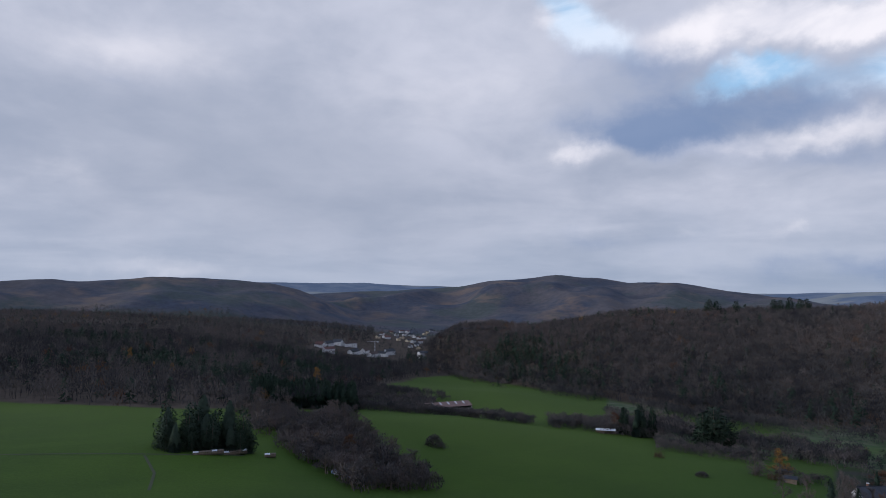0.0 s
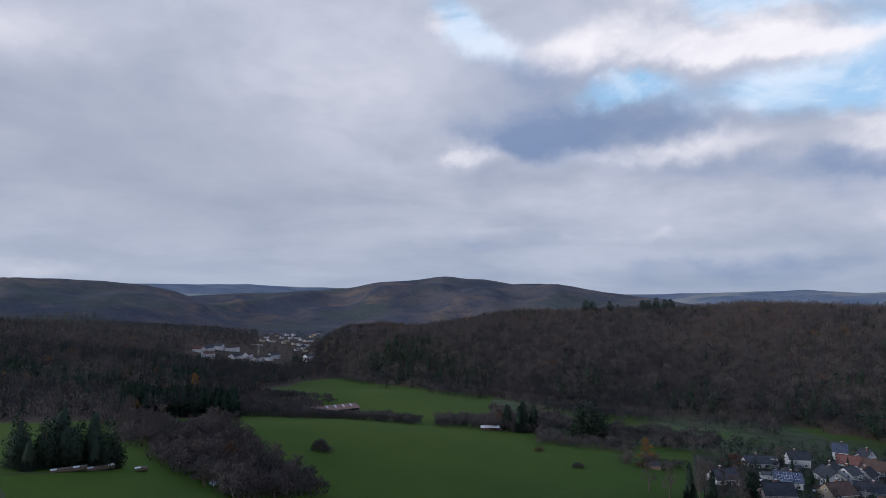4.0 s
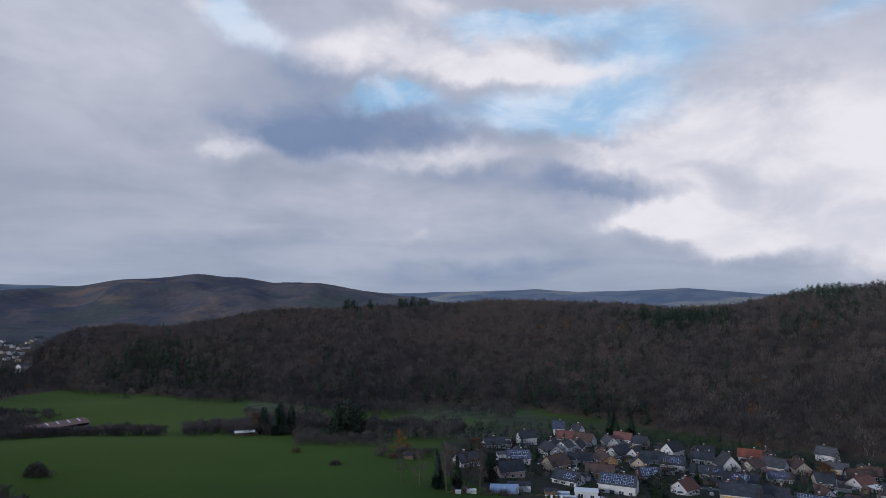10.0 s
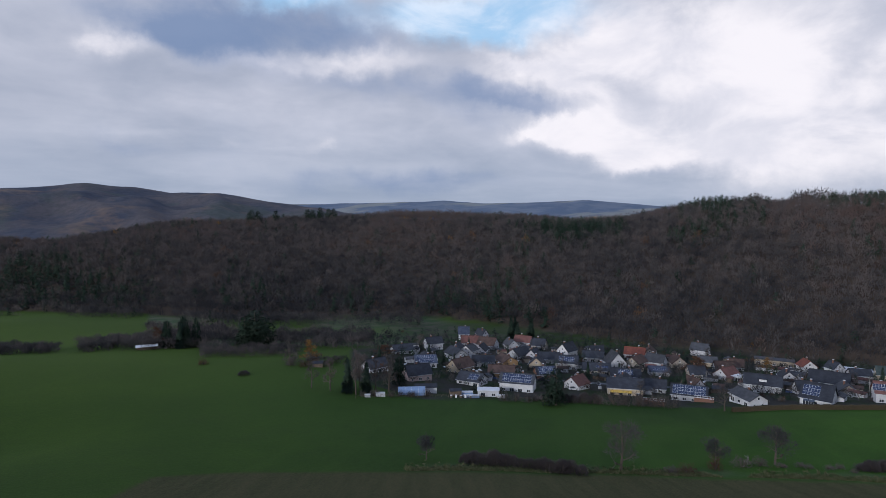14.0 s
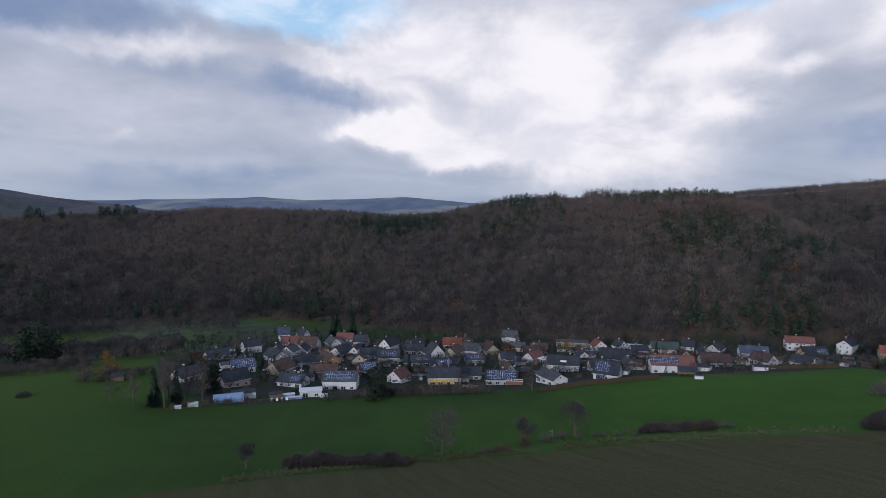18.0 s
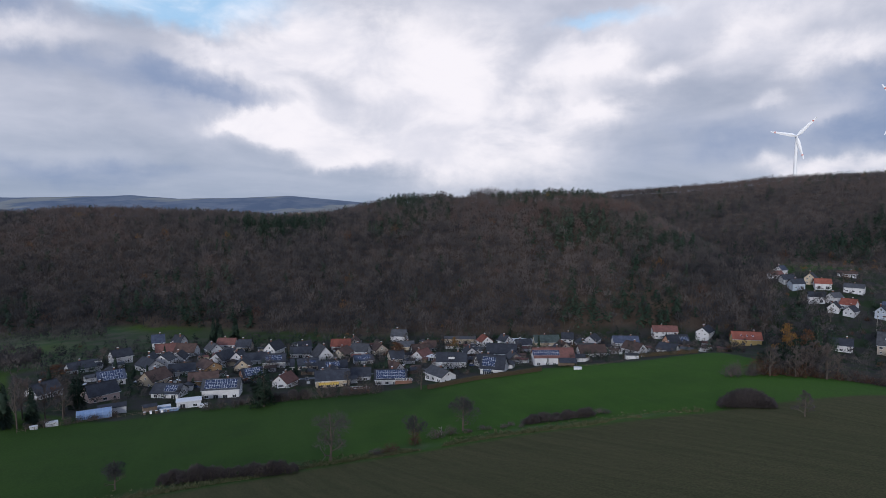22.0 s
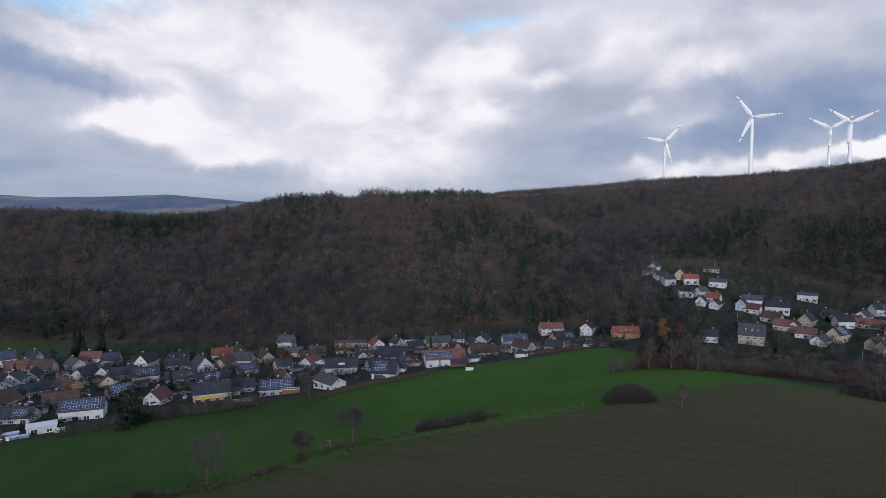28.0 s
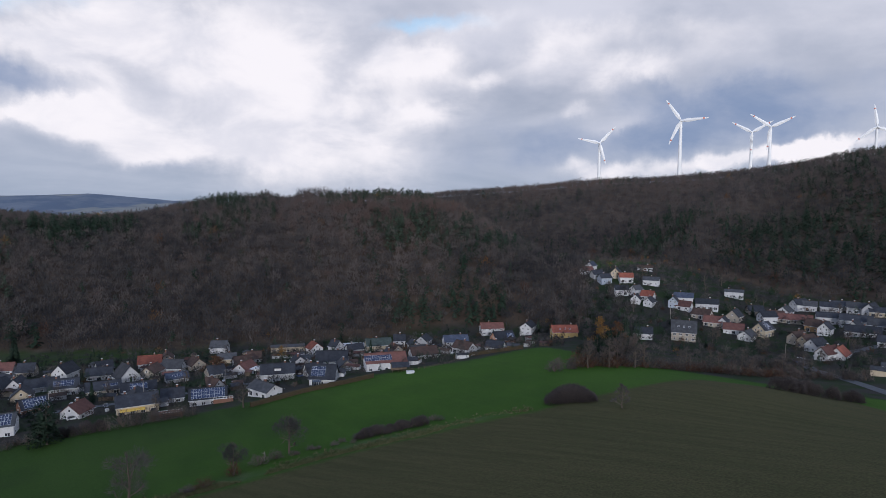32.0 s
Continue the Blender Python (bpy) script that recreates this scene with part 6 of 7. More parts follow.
# the stream's wooded banks: a joined belt of grey trees
bank = scatter(-1, 38, 440, 900, 6.0, rows_of(FULL, 1, -52), rows_of(FULL, 1, 8))
bank = bank[bumps(bank[:, 0], bank[:, 1], 40, 61) > -0.45 + 0.5 * smooth((np.degrees(np.arctan2(bank[:, 0], bank[:, 1])) - 24) / 14)]
woods("stream_bank", bank, 11, lambda x, y: np.full(np.shape(x), 0.02), {"bare": "grey leafless alders and willows along the stream", "conifer": "odd conifers along the stream", "rusty": "rusty trees along the stream"}, 0.01, 0, 0.62)

# conifers on the skyline
for az_ in (22.6, 23.1, 24.6, 27.4, 27.9, 28.5, 29.3, 29.7):
    tree("broad_conifer", *polar(az_, 955), tree_dice.uniform(24, 29), 17, "tall spruce above the ridge line", "ridge-top conifers")
crest = []
for az_, tall in ((66.5, 22), (69.6, 24), (70.4, 26), (71.3, 25), (72.4, 22), (73.6, 23), (75, 22), (76.6, 22), (64.8, 20)):
    crest.append((*polar(az_, 772), tall))
crest = np.array(crest)
BIG_SHAPES = [bare_shape(1, 0.44, 240, 200 + k) for k in range(3)]
grove("hilltop_trees", crest[:, :2], BIG_SHAPES, crest[:, 2] * 0.95, rng.integers(0, 3, len(crest)), rng.uniform(0.2, 0.7, len(crest)), BARE, "great rounded bare trees along the hilltop")

# trees and bushes at the village edge
EDGE = "trees at the village edge"
tree("broad_conifer", 200.7, 166.8, 17, 12.5, "tall dark conifer in front of the village", EDGE)
tree("spruce", 137.7, 231.1, 16, 6, group=EDGE)
tree("spruce", 145.8, 228.5, 14, 6, group=EDGE)
tree("spruce", 141.0, 236.0, 13, 6, group=EDGE)
for q in ((139.1, 226.7, 20), (151, 229, 15), (156, 226, 14), (147, 236, 16), (160, 231, 14), (133, 238, 14), (128, 246, 12), (152, 240, 15)):
    tree("bare", q[0], q[1], q[2], 9, group=EDGE)
tree("broad_conifer", 166.5, 232.5, 15, 9, group=EDGE)
belt("shrub", [(138, 224), (172, 212)], 4, 3.4, 4.5, 1.2, EDGE)
belt("shrub", [(190, 186), (206, 172)], 3.2, 5, 5.5, 1.5, EDGE)
belt("thorn", [(206, 171), (217, 158)], 3.2, 4.5, 5, 1.2, EDGE)
belt("shrub", [(218, 157), (240, 136)], 3.0, 6, 6, 1.5, EDGE)
tree("bare", 247, 117, 10, 10, group=EDGE)
tree("rusty", 319.7, 167.7, 11, 18, "broad beech with rust-brown leaves among the houses")
tree("rusty", 328, 170, 9, 12)
tree("golden", 366, 150, 9, 10)
tree("rusty", 200, 294, 8, 18)
for q in ((322, 310), (334, 301), (338, 306), (328, 312), (318, 300)):
    tree("spruce", *q, tree_dice.uniform(14, 20), 8, group="conifers behind the village")
SIDE = "hedgerow trees above the side valley"
tree("golden", 331, -35, 18, 15, "tall tree with orange-brown leaves", SIDE)
tree("rusty", 336, -44, 17, 14, group=SIDE)
for q in ((348, -50, 21), (343, -46, 17), (350, -56, 19)):
    tree("broad_conifer", q[0], q[1], q[2], 9, group=SIDE)
for i in range(15):
    tree("bare", 275 + tree_dice.uniform(0, 40), -24 - i * 1.9, tree_dice.uniform(9, 14), 11, group=SIDE)
tree("rust_shrub", 283, -22, 9, 12, group=SIDE)
belt("shrub", [(276, -10), (292, -40), (296, -70), (299, -98), (303, -125), (306, -148)], 3.0, 5.5, 6.5, 3, SIDE)
belt("rust_shrub", [(281, -20), (290, -45), (297, -72), (301, -98), (305, -130)], 3.6, 5, 6.5, 2.5, SIDE)
for q in ((300, -30, 13), (306, -36, 15), (296, -24, 10), (312, -42, 14)):
    tree("broad_conifer", q[0], q[1], q[2], 9, group=SIDE)
belt("bare", [(300, -60), (312, -100), (316, -135)], 8, 9, 8, 6, SIDE)
belt("shrub", [(330, -105), (350, -140)], 5, 6, 8, 6, SIDE)


# rough grass along the edge of the sown field
tuft_az = rng.uniform(36, 90, 5200)
tuft_r = np.interp(tuft_az, [q[0] for q in PLOUGH_EDGE], [q[1] for q in PLOUGH_EDGE]) + 0.3 + rng.gamma(1.6, 1.5, 5200)
tufts = np.stack([tuft_r * np.sin(np.radians(tuft_az)), tuft_r * np.cos(np.radians(tuft_az))], -1)
tufts = tufts[(rng.uniform(size=len(tufts)) < 1.3 - smooth((tuft_az - 72) / 20)) & (bumps(tufts[:, 0], tufts[:, 1], 11, 81) > -0.3 - 0.4 * np.sin(np.radians(tuft_az * 9)))]


def tuft_shape(seed):
    g = np.random.default_rng(seed)
    tris = []
    for _ in range(7):
        p = np.append(g.normal(size=2) * 0.35, 0.0)
        tip = p + np.append(g.normal(size=2) * 0.4, g.uniform(0.5, 1.0))
        s = np.append(g.normal(size=2), 0.0)
        s *= 0.16 / np.linalg.norm(s)
        tris.append((p - s, p + s, tip))
    return soften(tris, (0, 0, -0.5), (1, 1, 1))


TUFTS = [tuft_shape(500 + k) for k in range(4)]
grove("dry_grass", tufts, TUFTS, rng.uniform(0.35, 0.85, len(tufts)), rng.integers(0, 4, len(tufts)), np.clip(rng.normal(0.62, 0.28, len(tufts)), 0, 1), DRY_GRASS, "rough tufts of dry grass along the field edge", "grass")


# ---- clipped hedge, lanes and tracks ----
LEAFY = speckled("clipped_hedge_leaves", (0.040, 0.034, 0.022), (0.075, 0.058, 0.034), 2.5, 0.95, 0.1, 0.9)
ASPHALT = speckled("asphalt", (0.075, 0.08, 0.088), (0.11, 0.115, 0.125), 0.6, 0.85, 0.3, 0.2)
TRACK = speckled("worn_track", (0.045, 0.058, 0.030), (0.07, 0.072, 0.045), 0.6, 0.95, 0.1, 0.3)


def strip(name, rows, width, lift, mat, tall=0.0, step=3.0):
    """A road or a hedge over plan points, following the ground."""
    pts = []
    for (xa, ya), (xb, yb) in zip(rows, rows[1:]):
        n = max(1, int(math.hypot(xb - xa, yb - ya) / step))
        pts += [(xa + (xb - xa) * i / n, ya + (yb - ya) * i / n) for i in range(n)]
    pts.append(rows[-1])
    bm = bmesh.new()
    prev = None
    for i, (x_, y_) in enumerate(pts):
        a_, b_ = pts[max(i - 1, 0)], pts[min(i + 1, len(pts) - 1)]
        d = Vector((b_[0] - a_[0], b_[1] - a_[1])).normalized()
        row = []
        shape = ((-0.5, 0), (0.5, 0)) if not tall else ((-0.5, -0.3), (-0.46, tall * 0.9), (-0.2, tall), (0.2, tall), (0.46, tall * 0.9), (0.5, -0.3))
        for off, up in shape:
            w = width * off * (1 + (0.12 * math.sin(i * 1.7) if tall else 0))
            qx, qy = x_ - d.y * w, y_ + d.x * w
            row.append(bm.verts.new((qx, qy, floor_at(qx, qy) + lift + up * (1 + (0.06 * math.sin(i * 2.3) if up > 0 else 0)))))
        if prev:
            for k in range(len(row) - 1):
                bm.faces.new((prev[k], prev[k + 1], row[k + 1], row[k]))
        prev = row
    bmesh.ops.recalc_face_normals(bm, faces=bm.faces)
    me = bpy.data.meshes.new(name)
    bm.to_mesh(me)
    bm.free()
    me.materials.append(mat)
    return new(name, me)


tagged(strip("clipped_hedge", [(247, 114), (262, 97.5), (272.4, 82.5), (283, 71.5)], 1.6, 0, LEAFY, 2.0, 1.5), "long brown clipped hedge along the gardens", "hedge")
tagged(strip("clipped_hedge", [(331, 40), (338, 22), (341, 4)], 1.6, 0, LEAFY, 2.0, 1.5), "dark clipped hedge at the field's edge", "hedge")
tagged(strip("road", [(400, -205), (372, -147), (340, -140), (305, -139), (251, -137), (200, -132)], 5.5, 0.12, ASPHALT), "grey asphalt lane running past the field", "road", kind="structure")
tagged(strip("village_lane", [(205, 232), (240, 205), (272, 168), (300, 130), (318, 95), (350, 62), (400, 22), (440, -30)], 4.5, 0.10, ASPHALT), "grey village lane between the houses", "road", kind="structure")
tagged(strip("field_track", [(-190, 195), (-144, 206), (-95, 221), (-76, 232)], 1.3, 0.06, TRACK), "worn earth track across the field", "track", kind="structure")
tagged(strip("field_track", [(-105, 216), (-92, 196), (-84, 176)], 0.9, 0.06, TRACK), "faint worn track down the field", "track", kind="structure")


# ---- barn, sheds and stacks in the fields ----
def barn(x, y, turn):
    b = thing("barn", "long white barn with a rusty corrugated roof and pale roof lights", "barn", x, y, turn)
    L_, W_, e_, p_ = 17.0, 8.0, 4.6, 15
    rise = W_ * math.tan(radians(p_))
    bm = bmesh.new()
    for sx in (-L_, L_):
        v = [bm.verts.new(p) for p in ((sx, -W_, -2), (sx, W_, -2), (sx, W_, e_), (sx, 0, e_ + rise), (sx, -W_, e_))]
        u = [bm.verts.new(q.co + Vector((0.25 if sx < 0 else -0.25, 0, 0))) for q in v]
        bm.faces.new(v)
        bm.faces.new(u[::-1])
        for i in range(5):
            bm.faces.new((v[i], v[(i + 1) % 5], u[(i + 1) % 5], u[i]))
    box(bm, -L_ + 0.25, L_ - 0.25, W_ - 0.25, W_, -2, e_)
    box(bm, -L_ + 0.25, -L_ * 0.55, -W_, -W_ + 0.25, -2, e_)
    box(bm, L_ * 0.35, L_ - 0.25, -W_, -W_ + 0.25, -2, e_ * 0.55)
    part("wall", bm, WALLS["white"], b)
    for i in range(6):
        bm = bmesh.new()
        box(bm, -L_ * 0.5 + i * 5, -L_ * 0.5 + i * 5 + 0.3, -W_, -W_ + 0.3, -2, e_)
        part("post", bm, WOOD, b)
    bm = bmesh.new()
    box(bm, -L_ - 0.06, -L_ + 0.02, -2.2, 2.2, -1, 3.6)
    part("door", bm, ROOFS["slate"], b)
    bm = bmesh.new()
    t = math.tan(radians(p_))
    slab(bm, [(-L_ - 0.6, -W_ - 0.8, e_ - 0.8 * t + 0.1), (L_ + 0.6, -W_ - 0.8, e_ - 0.8 * t + 0.1), (L_ + 0.6, 0, e_ + rise + 0.1), (-L_ - 0.6, 0, e_ + rise + 0.1)], 0.12)
    slab(bm, [(L_ + 0.6, W_ + 0.8, e_ - 0.8 * t + 0.1), (-L_ - 0.6, W_ + 0.8, e_ - 0.8 * t + 0.1), (-L_ - 0.6, 0, e_ + rise + 0.1), (L_ + 0.6, 0, e_ + rise + 0.1)], 0.12)
    r = part("roof", bm, RUSTY, b)
    for i in range(5):
        bm = bmesh.new()
        cx = -L_ * 0.75 + i * 6.2
        slab(bm, [(cx, -W_ * 0.62, e_ + rise * 0.38 + 0.14), (cx + 0.9, -W_ * 0.62, e_ + rise * 0.38 + 0.14), (cx + 0.9, -0.3, e_ + rise * 0.96 + 0.14), (cx, -0.3, e_ + rise * 0.96 + 0.14)], 0.03)
        part("roof_light", bm, PALE_METAL, r)


RUSTY = speckled("rusty_corrugated_sheet", (0.13, 0.085, 0.075), (0.22, 0.125, 0.095), 0.25, 0.7, 0.3, 0.3)
barn(-2.5, 473, 22)
shed(93.7, 381, -14, 11, 4, 2.4, "pale", None, "open timber field shelter with a pale low roof", True)
shed(151.5, 284, -28, 5, 4, 2.3, label="small grey bee house at the field's edge")
shed(157.5, 298, -28, 4, 3, 2.2, label="small pale hut beside the orange birch")
shed(171.6, 219, -38, 10, 5, 2.8, "slate", "white", "white-ended garden shed with a dark roof")
shed(318, -162, 62, 11, 6, 3.0, "grey", "cream", "cream flat shed beside the lane")
shed(330, -172, 62, 9, 6, 3.0, "grey", "white", "white store beside the lane")
shed(180, 208, -30, 5, 3.5, 2.3)
shed(297, 62, -70, 8, 7, 2.8, "slate", None, "dark open carport beside the white house", True)
shed(318, 62, -70, 9, 6, 2.8, "slate", "white", "pair of white garages with dark doors")
flat_house(191.5, 198.5, -44, 9.5, 5, 3.0)
flat_house(403.8, 161, -68, 22, 8, 3.6, "cream", "long beige flat-roofed building by the wood's edge", 5, "building", "flat_roofed_building")
flat_house(415, 118, -74, 16, 8, 3.4, "white", "white flat-roofed annex behind the houses", 4, "building", "flat_roofed_building")
flat_house(326, 148, -66, 9, 6, 2.8, "white", "small white flat-roofed garage", 1, "garage", "garage")


def tunnel(x, y, turn):
    g = thing("polytunnel", "blue-grey plastic tunnel greenhouse in a garden", "greenhouse", x, y, turn)
    bm = bmesh.new()
    rings = []
    for sx in (-6, -3, 0, 3, 6):
        rings.append([bm.verts.new((sx, -3 * math.cos(k * math.pi / 8), 3.2 * math.sin(k * math.pi / 8))) for k in range(9)])
    for r0, r1 in zip(rings, rings[1:]):
        for k in range(8):
            bm.faces.new((r0[k], r1[k], r1[k + 1], r0[k + 1]))
    bm.faces.new(rings[0])
    bm.faces.new(rings[-1][::-1])
    part("cover", bm, SHEETING, g)
    for sx in (-6.02, -3, 0, 3, 6.02):
        bm = bmesh.new()
        for k in range(8):
            a_, b_ = k * math.pi / 8, (k + 1) * math.pi / 8
            rod(bm, (sx, -3.03 * math.cos(a_), 3.23 * math.sin(a_)), (sx, -3.03 * math.cos(b_), 3.23 * math.sin(b_)), 0.05, 0.05, 4)
        part("hoop", bm, PALE_METAL, g)


SHEETING = speckled("blue_sheeting", (0.15, 0.23, 0.38), (0.22, 0.31, 0.47), 0.8, 0.4, 0.4)
tunnel(163.6, 219, -37)


def stack(x, y, turn, n, label):
    """Logs or wrapped bales under a pale sheet."""
    s = thing("wood_stack", label, "stack", x, y, turn)
    for i in range(n):
        bm = bmesh.new()
        cx = (i - (n - 1) / 2) * 2.1
        rod(bm, (cx - 1.0, 0, 0.65), (cx + 1.0, 0, 0.65), 0.75, 0.75, 8)
        part("log_pile", bm, WOOD, s)
        bm = bmesh.new()
        slab(bm, [(cx - 1.0, -0.8, 1.35), (cx + 0.9, -0.8, 1.3), (cx + 0.9, 0.8, 1.5), (cx - 1.0, 0.8, 1.5)], 0.06)
        part("cover", bm, PALE_METAL if i % 3 == 0 else WOOD, s)


stack(-86.6, 225.4, 22, 5, "dark timber stack with pale sheets along the track")
stack(-79.0, 231.6, 30, 4, "dark timber stack with pale sheets along the track")
stack(-67.5, 236.5, 15, 2, "short timber stack by the copse")


def bale(x, y, turn, blue):
    b = thing("wrapped_bale", "round hay bale in pale plastic wrap", "bale", x, y, turn, group="wrapped bales")
    bm = bmesh.new()
    rod(bm, (-0.75, 0, 0.72), (0.75, 0, 0.72), 0.75, 0.75, 12)
    part("wrap", bm, SHEETING if blue else PALE_METAL, b)


for i, q in enumerate(((-59.3, 253, 10), (-57.8, 252, 40), (-42.5, 231, 70), (-41.2, 229.6, 20), (-40.2, 230.5, 50), (-36.3, 225, 15), (-35.2, 223.6, 60), (-34.0, 222.6, 30))):
    bale(*q, i % 3 == 2)


def car(x, y, turn, paint, label):
    c = thing("car", label, "car", x, y, turn, group="parked cars")
    bm = bmesh.new()
    prof = [(-2.1, 0.35), (-2.1, 0.85), (-1.9, 0.95), (-1.1, 1.0), (1.0, 0.98), (2.0, 0.8), (2.1, 0.35)]
    lo = [bm.verts.new((px, -0.85, pz)) for px, pz in prof]
    hi = [bm.verts.new((px, 0.85, pz)) for px, pz in prof]
    bm.faces.new(lo)
    bm.faces.new(hi[::-1])
    for i in range(len(prof)):
        j = (i + 1) % len(prof)
        bm.faces.new((lo[i], hi[i], hi[j], lo[j]))
    part("body", bm, paint, c)
    bm = bmesh.new()
    prof = [(-1.8, 0.95), (-1.35, 1.45), (0.3, 1.48), (1.05, 0.99)]
    lo = [bm.verts.new((px, -0.74, pz)) for px, pz in prof]
    hi = [bm.verts.new((px, 0.74, pz)) for px, pz in prof]
    bm.faces.new(lo)
    bm.faces.new(hi[::-1])
    for i in range(4):
        bm.faces.new((lo[i], hi[i], hi[(i + 1) % 4], lo[(i + 1) % 4]))
    part("cabin", bm, GLASS, c)
    for px in (-1.3, 1.3):
        for py in (-0.8, 0.8):
            bm = bmesh.new()
            rod(bm, (px, py - 0.1, 0.32), (px, py + 0.1, 0.32), 0.32, 0.32, 10)
            part("wheel", bm, ROOFS["slate"], c)


CAR_PAINT = [speckled(f"{w}_car_paint", a, b, 0.5, 0.3, 0.6) for w, a, b in (("white", (0.65, 0.65, 0.66), (0.72, 0.72, 0.73)), ("silver", (0.35, 0.36, 0.38), (0.42, 0.43, 0.45)), ("black", (0.02, 0.02, 0.022), (0.03, 0.03, 0.033)), ("blue", (0.04, 0.07, 0.18), (0.05, 0.09, 0.22)))]
CAR_WORDS = ("white parked car", "silver parked car", "black parked car", "dark blue parked car")
for i, q in enumerate(((208, 228, 130), (217, 222, 135), (236, 206, 130), (268, 171, 120), (289, 144, 118), (306, 116, 110), (316, 98, 105), (335, 74, 140), (361, 52, 140), (385, 33, 140), (372, -138, 20), (376, -150, 60), (380, -160, 60), (366, -143, 15), (420, -10, 120), (254, 184, 40), (233, 183, -40))):
    car(*q, CAR_PAINT[(i * 7) % 4], CAR_WORDS[(i * 7) % 4] + " beside a village lane")


# ---- wind turbines on the far ridge ----
TOWER = speckled("white_turbine_paint", (0.90, 0.90, 0.90), (0.93, 0.93, 0.93), 0.05, 0.4, 0.4)
RED = speckled("red_blade_band", (0.62, 0.20, 0.16), (0.70, 0.25, 0.20), 0.3, 0.4, 0.4)


def turbine(az, dist, hub_z, blade, spin):
    x, y = polar(az, dist)
    z0 = floor_at(x, y)
    t = thing("wind_turbine", "white three-bladed wind turbine with red blade bands on the ridge", "wind turbine", x, y, -az, group="wind turbines")
    h = hub_z - z0
    bm = bmesh.new()
    for i in range(4):
        rod(bm, (0, 0, -6 if i == 0 else h * i / 4), (0, 0, h * (i + 1) / 4), 4.4 - 0.45 * i, 4.4 - 0.45 * (i + 1), 20)
    part("tower", bm, TOWER, t)
    bm = bmesh.new()
    box(bm, -1.9, 1.9, -3.5, 7.5, h - 1.4, h + 2.4)
    bmesh.ops.bevel(bm, geom=bm.edges[:], offset=0.7, segments=2, affect="EDGES")
    part("nacelle", bm, TOWER, t)
    bm = bmesh.new()
    rod(bm, (0, -3.4, h + 0.5), (0, -6.2, h + 0.5), 1.9, 1.0, 14)
    hub = part("hub", bm, TOWER, t)
    for k in range(3):
        a = radians(spin + k * 120)
        d, s = Vector((math.cos(a), 0, math.sin(a))), Vector((-math.sin(a), 0, math.cos(a)))
        bm, red = bmesh.new(), bmesh.new()
        cuts = [(0.0, 1.3, 1.3), (0.08, 1.5, 1.1), (0.22, 2.6, 0.7), (0.6, 1.8, 0.45), (0.80, 1.35, 0.36), (0.85, 1.2, 0.3), (1.0, 0.5, 0.12)]
        for target, lo, hi in ((bm, 0, 4), (red, 4, 5), (bm, 5, 6)):
            prev = None
            for f, w, th in cuts[lo:hi + 1]:
                w, th = w * 1.6, th * 1.5
                c = Vector((0, -4.8, h + 0.5)) + d * (blade * f)
                ring = [target.verts.new(c + s * u * w + Vector((0, v * th, 0))) for u, v in ((-1, 0), (-0.2, 1), (0.8, 0.3), (0.8, -0.3), (-0.2, -1))]
                if prev:
                    for i in range(5):
                        target.faces.new((prev[i], prev[(i + 1) % 5], ring[(i + 1) % 5], ring[i]))
                else:
                    target.faces.new(ring)
                prev = ring
            target.faces.new(prev[::-1])
        part("blade", bm, TOWER, hub)
        part("red_band", red, RED, hub, "red painted blade band")


for az_, dist, el_, blade, spin in ((96.1, 1500, 5.21, 50, 47), (102.75, 1350, 6.92, 51, 5), (108.23, 1600, 5.77, 48, 30), (109.56, 1500, 6.13, 49, 24), (116.65, 1650, 5.75, 48, 98)):
    turbine(az_, dist, EYE + dist * math.tan(radians(el_)), blade, spin)


# trees grown together round the villages, too many to tell apart
xy = np.concatenate([scatter(94.5, 121, 340, 660, 7), scatter(33, 93, 285, 470, 9.5)])
SPOTS = np.array([(o.location.x, o.location.y) for o in bpy.data.objects if o.parent is None and o.name.startswith("house")])
gap = np.sqrt(((xy[:, None] - SPOTS[None]) ** 2).sum(-1)).min(1)
azr, rr_ = np.degrees(np.arctan2(xy[:, 0], xy[:, 1])), np.hypot(xy[:, 0], xy[:, 1])
xy = xy[(gap > 8.5) & (rr_ > np.interp(azr, [34, 62, 78, 93, 97, 121], [285, 290, 312, 346, 350, 365]))]
woods("garden_thicket", xy, 6.8, lambda x, y: np.full(np.shape(x), 0.25), {"bare": "leafless garden trees growing between the houses", "conifer": "dark garden conifers between the houses", "rusty": "rust-leaved garden trees between the houses"}, 0.06)

xy = scatter(33, 93, 288, 452, 4.8)
gap = np.sqrt(((xy[:, None] - SPOTS[None]) ** 2).sum(-1)).min(1)
azr, rr_ = np.degrees(np.arctan2(xy[:, 0], xy[:, 1])), np.hypot(xy[:, 0], xy[:, 1])
xy = xy[(gap > 7.2) & (bumps(xy[:, 0], xy[:, 1], 16, 71) > -0.5) & (rr_ > np.interp(azr, [34, 62, 78, 93], [285, 288, 310, 344]))]
woods("garden_shrubs", xy, 3.9, lambda x, y: np.full(np.shape(x), 0.22), {"bare": "leafless shrubs and hedges filling the gardens", "conifer": "low evergreen shrubs filling the gardens", "rusty": "rust-leaved shrubs in the gardens"}, 0.05, 1, 0.2)

# ---- gardens: trees, shrubs and small things between the houses ----


def free(x, y, gap=9.5):
    return all((x - a) ** 2 + (y - b) ** 2 > gap * gap for a, b in SPOTS)


